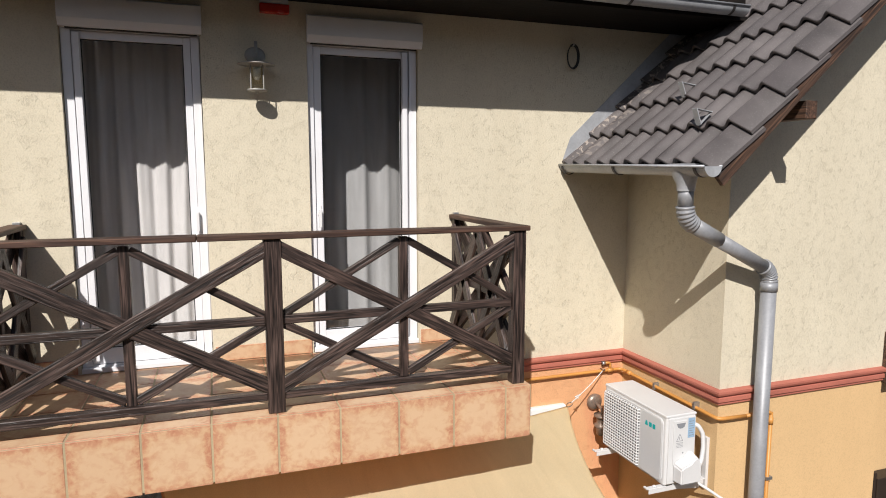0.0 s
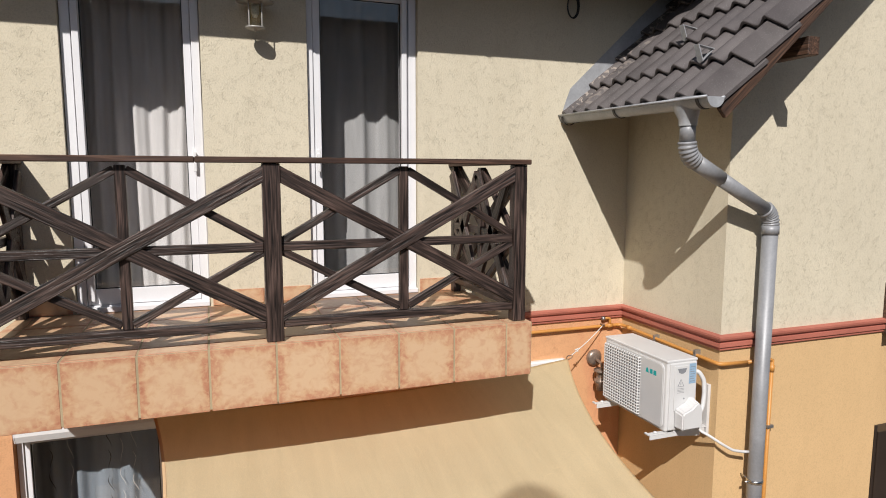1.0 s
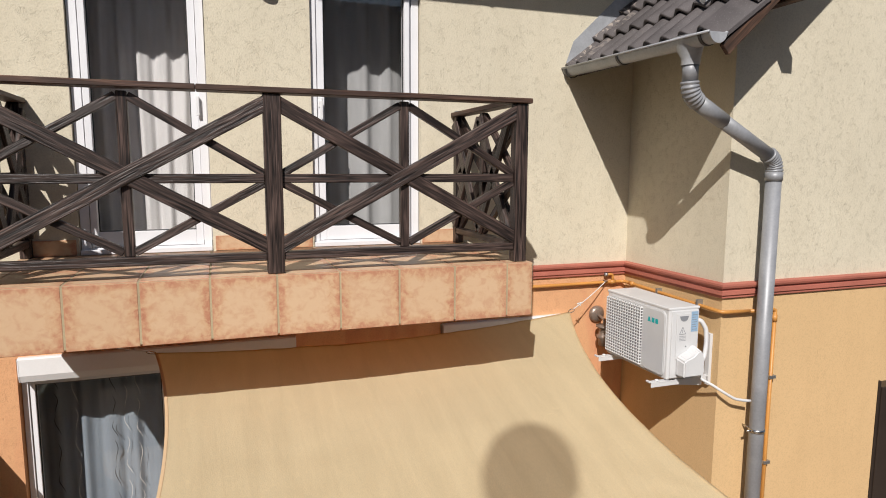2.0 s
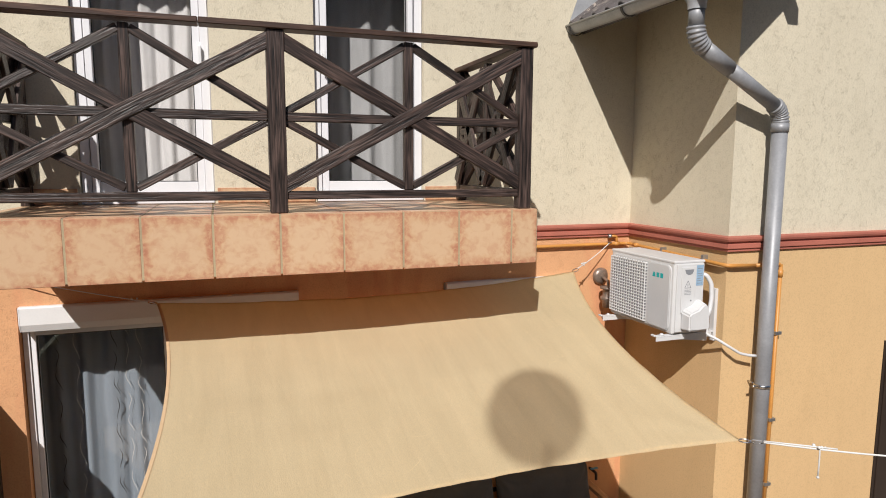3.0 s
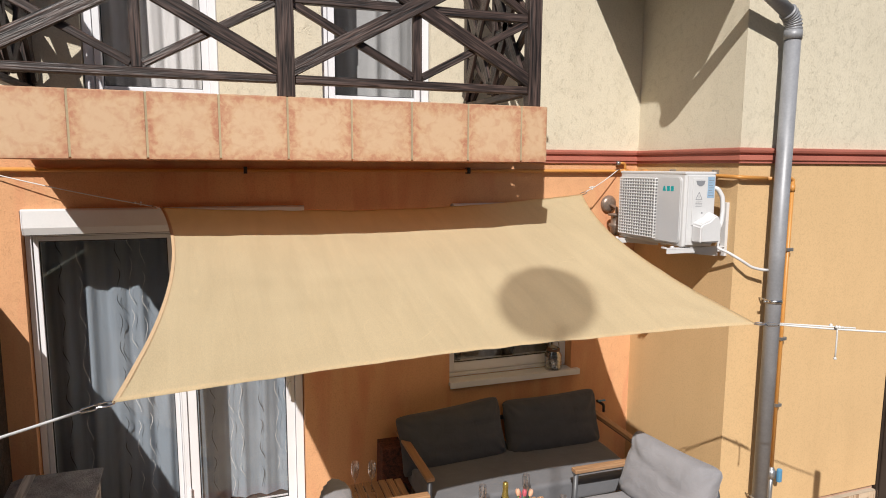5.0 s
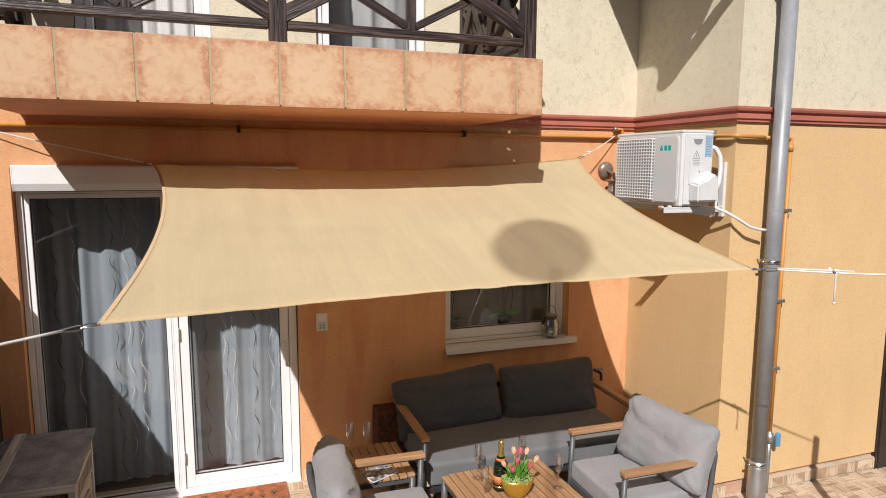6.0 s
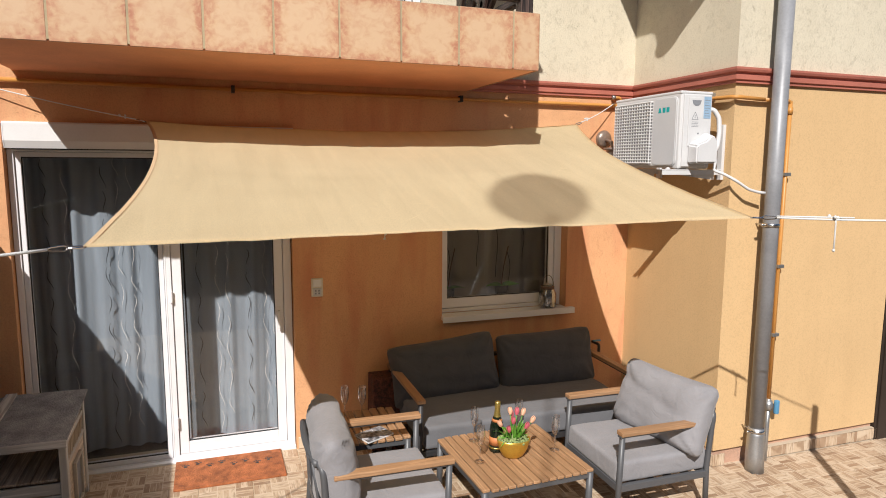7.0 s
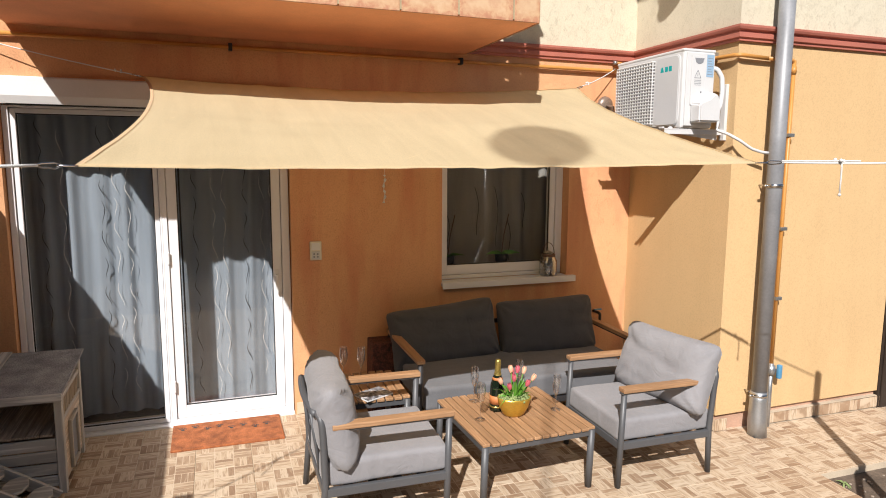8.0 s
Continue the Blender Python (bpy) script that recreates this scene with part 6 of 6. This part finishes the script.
part("lower_band", lathe([(0.0438, 0.026), (0.0441, 0.026), (0.0441, 0.036), (0.0438, 0.036)], 32), M_FOIL, bt, smooth=True)

fp = thing("tulip_bowl", "gold oval bowl planted with pink and peach tulips", "flowers", on_table(1.715, 3.79, turn=-12))
part("bowl", lathe([(0, 0), (0.045, 0.0), (0.060, 0.012), (0.082, 0.055), (0.093, 0.10), (0.096, 0.118), (0.092, 0.118), (0.088, 0.10), (0.05, 0.09), (0, 0.09)], 36, None, (0, 0, 0), (1.08, 0.72)), M_GOLD, fp, "brushed gold bowl", smooth=True)
rng = random.Random(21)
bm = bmesh.new()
for k in range(260):
    a, r = rng.random() * 6.28, rng.random() ** 0.5
    bmesh.ops.create_icosphere(bm, subdivisions=1, radius=rng.uniform(0.004, 0.010), matrix=Matrix.Translation((0.098 * r * math.cos(a), 0.066 * r * math.sin(a), 0.108 + 0.018 * (1 - r * r) + rng.uniform(-0.004, 0.012))))
tagged(part("moss", bm, M_MOSS, fp, "pale green moss"), kind="stuff")


TULIPS = [(-0.090, -0.02, 0.215, 1), (-0.045, -0.05, 0.190, 0), (-0.012, -0.02, 0.228, 0), (0.022, 0.03, 0.262, 0), (-0.015, 0.04, 0.262, 1), (0.060, -0.045, 0.205, 0), (0.105, -0.01, 0.225, 1), (0.065, 0.045, 0.250, 1), (0.0, 0.06, 0.235, 0)]
for x, y, z, peach in TULIPS:
    root = Vector((x * 0.4, y * 0.5, 0.105))
    head = Vector((x, y, z))
    tl = part("tulip_stem", tube([root, root.lerp(head, 0.5) + Vector((0, 0, 0.012)), head], 0.0035, 6), M_LEAFGREEN, fp, smooth=True)
    m = Matrix.Translation(head) @ Vector((0, 0, 1)).rotation_difference(Vector((x * 1.8, y * 1.8, 0.35))).to_matrix().to_4x4()
    for k in range(6):
        b = bmesh.new()
        prev = None
        rr = 1.0 if k % 2 else 0.9
        for j in range(7):
            s = j / 6
            r = rr * (0.003 + 0.0120 * math.sin(math.pi * min(1.0, 0.08 + s * 0.80)) ** 0.75)
            zz = -0.006 + 0.046 * s
            half = 0.62 * math.sin(math.pi * (0.12 + 0.86 * s)) ** 0.7
            row = [b.verts.new((r * math.cos(k * math.pi / 3 + q * half), r * math.sin(k * math.pi / 3 + q * half), zz - 0.003 * q * q)) for q in (-1, -0.5, 0, 0.5, 1)]
            if prev:
                for q in range(4):
                    b.faces.new((prev[q], prev[q + 1], row[q + 1], row[q]))
            prev = row
        part("petal", b, M_PEACH if peach else M_PINK, tl, m=m, smooth=True)
for k in range(44):
    a = rng.random() * 6.28
    r = rng.uniform(0.01, 0.05)
    x, y = r * math.cos(a), r * math.sin(a) * 0.7
    blade(fp, (x, y, 0.105), (x * 2.2, y * 2.2, rng.uniform(0.16, 0.27) if k < 38 else rng.uniform(0.28, 0.32)), rng.uniform(0.006, 0.013) if k < 38 else 0.005, rng.uniform(0.1, 0.7))

mg = thing("magazine", "open printed magazine lying on the side table", "magazine", on_table(0.95, 4.20, SIDE_T, SH, 25))
part("pages", box(-0.10, 0.10, -0.07, 0.07, 0.0, 0.010, bevel=0.002), M_WHITE, mg)
part("cover", box(-0.10, 0.10, -0.07, 0.07, 0.0104, 0.0120), M_PAPER, mg, "printed grey cover")

# doormat with faint paw prints
dm = thing("doormat", "rust-coloured coir doormat with dark paw prints", "doormat", standing(0.10, 4.84, 0.6, 0.0))
part("coir_face", box(-0.355, 0.355, -0.195, 0.195, 0.0, 0.016, bevel=0.005), M_MAT, dm)
rng = random.Random(8)
for k in range(8):
    x, y = -0.29 + 0.078 * k, 0.10 + 0.035 * (k % 2) - 0.012 * k
    bm = bmesh.new()
    for px, py, r in ((0, 0, 0.013), (-0.018, 0.020, 0.006), (-0.006, 0.026, 0.006), (0.009, 0.025, 0.006), (0.020, 0.016, 0.006)):
        lathe([(0, 0.0), (r, 0.0), (r, 0.0012), (0, 0.0012)], 10, bm, (x + px, y + py, 0.0161))
    part("paw_print", bm, M_BLACK, dm)

# ---- cat house beside the terrace door ----
ch = thing("cat_house", "weathered wooden cat house with a grey felt roof", "cat house", standing(-1.005, 4.57, 0.0))
CW, CY0, CY1 = 0.245, -0.26, 0.27
def board_(x0, x1, y0, y1, z0, z1, material=M_GREYWOOD, nm="board", along="x"):
    cx, cy, cz = (x0 + x1) / 2, (y0 + y1) / 2, (z0 + z1) / 2
    if along == "x":
        return part(nm, box(x0 - cx, x1 - cx, y0 - cy, y1 - cy, z0 - cz, z1 - cz, bevel=0.003, seg=1), material, ch, m=Matrix.Translation((cx, cy, cz)))
    if along == "y":
        return part(nm, box(y0 - cy, y1 - cy, x0 - cx, x1 - cx, z0 - cz, z1 - cz, bevel=0.003, seg=1), material, ch, m=Matrix.Translation((cx, cy, cz)) @ Matrix.Rotation(radians(90), 4, "Z"))
    return part(nm, box(z0 - cz, z1 - cz, y0 - cy, y1 - cy, x0 - cx, x1 - cx, bevel=0.003, seg=1), material, ch, m=Matrix.Translation((cx, cy, cz)) @ Matrix.Rotation(radians(-90), 4, "Y"))


for x in (-CW, CW - 0.04):
    for y, h in ((CY0, 0.575), (CY1 - 0.04, 0.625)):
        board_(x, x + 0.04, y, y + 0.04, 0.0, h, M_GREYWOOD, "post", "z")
for k in range(4):
    board_(-CW + 0.041, CW - 0.041, CY0 + 0.008, CY0 + 0.024, 0.045 + 0.072 * k, 0.108 + 0.072 * k)
for k in range(6):
    x = -CW + 0.042 + 0.066 * k
    board_(x, x + 0.062, CY0 + 0.01, CY1 - 0.05, 0.336, 0.350, M_PLANKWOOD, "deck_board", "y")
for k in range(8):
    board_(-CW + 0.041, CW - 0.041, CY1 - 0.022, CY1 - 0.006, 0.045 + 0.07 * k, 0.112 + 0.07 * k, M_PLANKWOOD)
for k in range(5):
    y = CY0 + 0.042 + 0.088 * k
    board_(CW - 0.026, CW - 0.010, CY0 + 0.042, CY1 - 0.042, 0.045 + 0.072 * k, 0.113 + 0.072 * k, M_TANWOOD, "side_board", "y")
    board_(-CW + 0.010, -CW + 0.026, y, y + 0.084, 0.045, 0.54, M_GREYWOOD, "side_board", "z")
for z in (0.408, 0.53):
    board_(CW - 0.034, CW - 0.004, CY0 + 0.041, CY1 - 0.041, z, z + 0.024, M_GREYWOOD, "side_rail", "y")
for k in range(9):
    for s in (1, -1):
        y = CY0 + 0.06 + 0.048 * k
        b = beam("lattice_strip", (CW - 0.018 + 0.004 * s, y - s * 0.03, 0.434), (CW - 0.018 + 0.004 * s, y + s * 0.03, 0.529), 0.004, 0.016, M_TANWOOD, ch, (1, 0, 0), bevel=0.0)
part("cat_flap_frame", frame_bars(-0.10, 0.09, 0.07, 0.36, 0, 0.02, 0.02, 0.02, 0.02, 0.02), plain("beige_plastic", (0.42, 0.38, 0.32), 0.5), ch, "beige flap frame", Matrix(((0, 1, 0, CW - 0.0095), (1, 0, 0, 0), (0, 0, 1, 0), (0, 0, 0, 1))))
part("cat_flap", box(CW - 0.008, CW - 0.003, -0.079, 0.069, 0.091, 0.339), M_GREYPRINT, ch, "dark translucent flap")
# felt roof: one long pane, one falling to the other side, with battens
RS = Matrix.Translation((-0.065, 0, 0.615)) @ Matrix.Rotation(math.atan(0.085), 4, "X")
part("roof_pane", box(-0.10, 0.325, -0.315, 0.32, 0.0, 0.014), M_FELT, ch, "grey felt roof pane", RS)
part("roof_pane", box(-0.085, 0.0, -0.315, 0.32, 0.0, 0.014), M_FELT, ch, "grey felt roof pane", RS @ Matrix.Translation((-0.102, 0, 0.0)) @ Matrix.Rotation(radians(-16), 4, "Y"))
part("roof_batten", box(-0.32, 0.32, -0.03, 0.03, 0.0145, 0.026, bevel=0.003), M_GREYWOOD, ch, m=RS @ Matrix.Translation((-0.085, 0.0, 0.0)) @ Matrix.Rotation(radians(90), 4, "Z"))
part("fascia", box(-0.215, 0.215, -0.009, 0.009, -0.02, 0.022, bevel=0.003), M_GREYWOOD, ch, m=RS @ Matrix.Translation((0.112, -0.325, -0.004)))
part("fascia", box(-0.04, 0.04, -0.009, 0.009, -0.02, 0.022, bevel=0.003), M_GREYWOOD, ch, m=RS @ Matrix.Translation((-0.145, -0.325, -0.016)) @ Matrix.Rotation(radians(-16), 4, "Y"))
# ramp with steps down to the patio
for y in (CY0 - 0.26, CY0 - 0.05):
    beam("ramp_side", (0.215, y, 0.012), (-0.245, y, 0.33), 0.018, 0.07, M_GREYWOOD, ch, (0, 0, 1))
for k in range(4):
    up_by = 0.14 + 0.23 * k
    x, z = 0.215 - 0.46 * up_by, 0.02 + 0.31 * up_by
    part("ramp_step", lathe([(0, -0.008), (0.095, -0.008), (0.097, 0.0), (0.095, 0.008), (0, 0.008)], 8, None, (0, 0, 0), (0.62, 1.0)), M_GREYWOOD, ch, m=Matrix.Translation((x, CY0 - 0.155, z + 0.02)))

# ---- things at the far right ----
dr = thing("dark_door", "dark brown closed side door in the recessed wall", "door", Matrix.Translation((5.02, FRONT, 0)), kind="structure")
part("leaf", box(0.0, 0.85, -0.02, 0.10, -0.03, 1.88, bevel=0.006), M_DOORBROWN, dr)
part("jamb", box(-0.025, -0.002, -0.008, 0.115, -0.05, 1.93, bevel=0.004), M_DOORBROWN, dr)
tagged(part("corbel", box(-0.06, 0.25, -0.045, 0.0, 0, 0.40, bevel=0.01), M_BARGE, m=Matrix.Translation((5.035, FRONT + 0.001, 2.69))), "brown wooden corbel jutting from the wall corner", "corbel")

# weed and pebbles at the patio's edge
rng = random.Random(5)
wd = thing("weed", "small green weed growing at the soil edge", "plant", Matrix.Translation((3.68, 3.14, ground_z(3.68, 3.14) - 0.03)))
for k in range(14):
    a = rng.random() * 6.28
    blade(wd, (0, 0, 0), (0.05 * math.cos(a), 0.05 * math.sin(a), rng.uniform(0.02, 0.05)), 0.005, 0.6, M_MOSS)
bm = bmesh.new()
for k in range(160):
    x, y = rng.uniform(3.5, 4.5), rng.uniform(2.2, 3.16)
    if x < 3.62:
        x += 0.12
    bmesh.ops.create_icosphere(bm, subdivisions=1, radius=rng.uniform(0.004, 0.012), matrix=Matrix.Translation((x, y, ground_z(x, y) - 0.043)) @ Matrix.Diagonal((1.2, 1, 0.6, 1)))
tagged(part("pebbles", bm, plain("pale_pebble", (0.36, 0.29, 0.23), 0.9, var=0.3)), "scattered small pebbles on dry soil", "pebbles", kind="stuff")

# ---- pieces: tiles of roof, balcony, walls and patio ----
ME_TILE, ME_VERGE = wave_tile(), wave_tile(True)
for row in range(11):
    for col in range(6):
        y = VERGE_W + 0.045 + TW * col
        if y + TW > WALL - VERGE_Y + 0.16:
            continue
        ob = new("roof_tile", ME_VERGE if col == 0 else ME_TILE)
        ob.parent = roof
        ob.matrix_basis = RM @ Matrix.Translation((-0.02 + EXPO * row, y + 0.002 * (col % 2), 0.0 + 0.002 * ((row + col) % 3)))
for sl, y in ((0.30, 0.40), (0.63, 0.83)):
    bm = box(0.0, 0.13, -0.010, 0.010, 0.052, 0.057, bevel=0.001)
    prism([(0.0, 0.057), (0.006, 0.057), (0.046, 0.155), (0.040, 0.157)], "y", -0.022, 0.022, bm)
    prism([(0.040, 0.157), (0.046, 0.152), (0.125, 0.058), (0.117, 0.058)], "y", -0.018, 0.018, bm)
    part("snow_guard", bm, M_GUTTER, roof, "small bent steel snow hook", RM @ Matrix.Translation((sl, y, 0.0)))


def tile_mesh(name, w, d, h, material, bevel=0.002):
    bm = box(-w / 2, w / 2, -d / 2, d / 2, -h, 0.0)
    bmesh.ops.bevel(bm, geom=[e for e in bm.edges if all(v.co.z > -0.001 for v in e.verts)], offset=bevel, segments=1, affect="EDGES")
    me = bpy.data.meshes.new(name)
    bmesh.ops.recalc_face_normals(bm, faces=bm.faces)
    bm.to_mesh(me)
    bm.free()
    me.materials.append(material)
    return me


def lay(name, me, parent, m):
    ob = new(name, me)
    ob.parent = parent
    ob.matrix_basis = m
    return ob


FACE = Matrix(((1, 0, 0, 0), (0, 0, -1, 0), (0, 1, 0, 0), (0, 0, 0, 1)))      # lying tile turned to face -y
rng = random.Random(3)
shapes = {}


def terra(w, d):
    key = (round(w, 3), round(d, 3))
    if key not in shapes:
        shapes[key] = tile_mesh("tile", w, d, 0.010, M_TERRA)
    return shapes[key]


HF = SLAB_HI - SLAB_LO - 0.006
for a, b in zip(JOINTS, JOINTS[1:]):
    lay("front_tile", terra(b - a - 0.010, HF), slab, Matrix.Translation(((a + b) / 2, SLAB_Y + rng.uniform(0, 0.0015), SLAB_LO + HF / 2 + 0.002)) @ FACE)
RIGHT = Matrix(((0, 0, 1, 0), (1, 0, 0, 0), (0, 1, 0, 0), (0, 0, 0, 1)))
y = SLAB_Y + 0.012
for k in range(4):
    n = min(0.335, WALL - 0.003 - y)
    if n > 0.03:
        lay("end_tile", terra(n - 0.008, HF), slab, Matrix.Translation((SLAB_X1, y + n / 2, SLAB_LO + HF / 2 + 0.002)) @ RIGHT)
    y += 0.335
YS = [SLAB_Y + 0.004, SLAB_Y + 0.13, SLAB_Y + 0.465, SLAB_Y + 0.80, WALL - 0.004]
for a, b in zip(JOINTS, JOINTS[1:]):
    for c, d in zip(YS, YS[1:]):
        lay("floor_tile", terra(b - a - 0.010, d - c - 0.010), slab, Matrix.Translation(((a + b) / 2, (c + d) / 2, SLAB_HI + rng.uniform(0, 0.0008))))
for x0, x1 in ((SLAB_X0 + 0.04, -0.75), (0.08, 0.735), (1.55, SLAB_X1 - 0.004)):
    x = x0
    while x < x1 - 0.02:
        n = min(0.335, x1 - x)
        lay("skirting_tile", terra(n - 0.005, 0.10), slab, Matrix.Translation((x + n / 2, WALL - 0.010, SLAB_HI + 0.054)) @ FACE)
        x += n

# patio
patio = thing("patio", "patio of beige basket-weave patterned stone tiles", "patio", kind="structure")
bm = bmesh.new()
for x0, x1, y0, y1 in ((-3.2, 3.585, 1.01, WALL + 0.02), (3.587, 6.2, 3.225, 4.03)):
    v = [bm.verts.new((x, y, ground_z(x, y) + dz)) for dz in (-0.07, -0.004) for y in (y0, y1) for x in (x0, x1)]
    for q in ((0, 2, 3, 1), (4, 5, 7, 6), (0, 1, 5, 4), (2, 6, 7, 3), (1, 3, 7, 5), (0, 4, 6, 2)):
        bm.faces.new([v[k] for k in q])
part("bed", bm, M_PGROUT, patio, "sandy mortar bed")
PT = 0.335
ME_P = tile_mesh("tile", PT - 0.004, PT - 0.004, 0.008, M_PARQ, 0.0015)
for i in range(17):
    for j in range(12):
        x, y = 3.585 - PT * (i + 0.5), WALL - 0.004 - PT * (j + 0.5)
        lay("floor_tile", ME_P, patio, standing(x, y, 0.0, rng.uniform(0, 0.0006)))
for i in range(7):
    for j in range(2):
        x, y = 3.592 + PT * (i + 0.5), 3.90 - PT * (j + 0.5)
        lay("floor_tile", ME_P, patio, standing(x, y, 0.0, rng.uniform(0, 0.0006)))
ME_SK = tile_mesh("tile", PT - 0.004, 0.085, 0.010, M_PARQ, 0.0015)
x = 3.74
while x < 4.9:
    z = ground_z(x + PT / 2, FRONT) + 0.046
    lay("skirting_tile", ME_SK, patio, Matrix.Translation((x + PT / 2, FRONT - 0.006, z)) @ FACE)
    x += PT
ME_SK2 = tile_mesh("tile", 0.105, 0.085, 0.010, M_PARQ, 0.0015)
lay("skirting_tile", ME_SK2, patio, Matrix.Translation((SIDE + 0.048, FRONT - 0.010, ground_z(SIDE, FRONT) + 0.048)) @ FACE)
y = FRONT
LEFT = Matrix(((0, 0, -1, 0), (-1, 0, 0, 0), (0, 1, 0, 0), (0, 0, 0, 1)))
for k in range(3):
    lay("skirting_tile", ME_SK, patio, Matrix.Translation((SIDE - 0.010, FRONT + PT * (k + 0.5), ground_z(SIDE, FRONT + PT * k) + 0.050)) @ LEFT)
x = 0.58
while x < 3.2:
    lay("skirting_tile", ME_SK, patio, Matrix.Translation((x + PT / 2, WALL - 0.010, ground_z(x, WALL) + 0.046)) @ FACE)
    x += PT
part("mortar_line", box(3.74, 4.98, FRONT - 0.012, FRONT + 0.024, ground_z(4.3, FRONT) + 0.090, ground_z(4.3, FRONT) + 0.096), M_PGROUT, patio, "whitish mortar line")
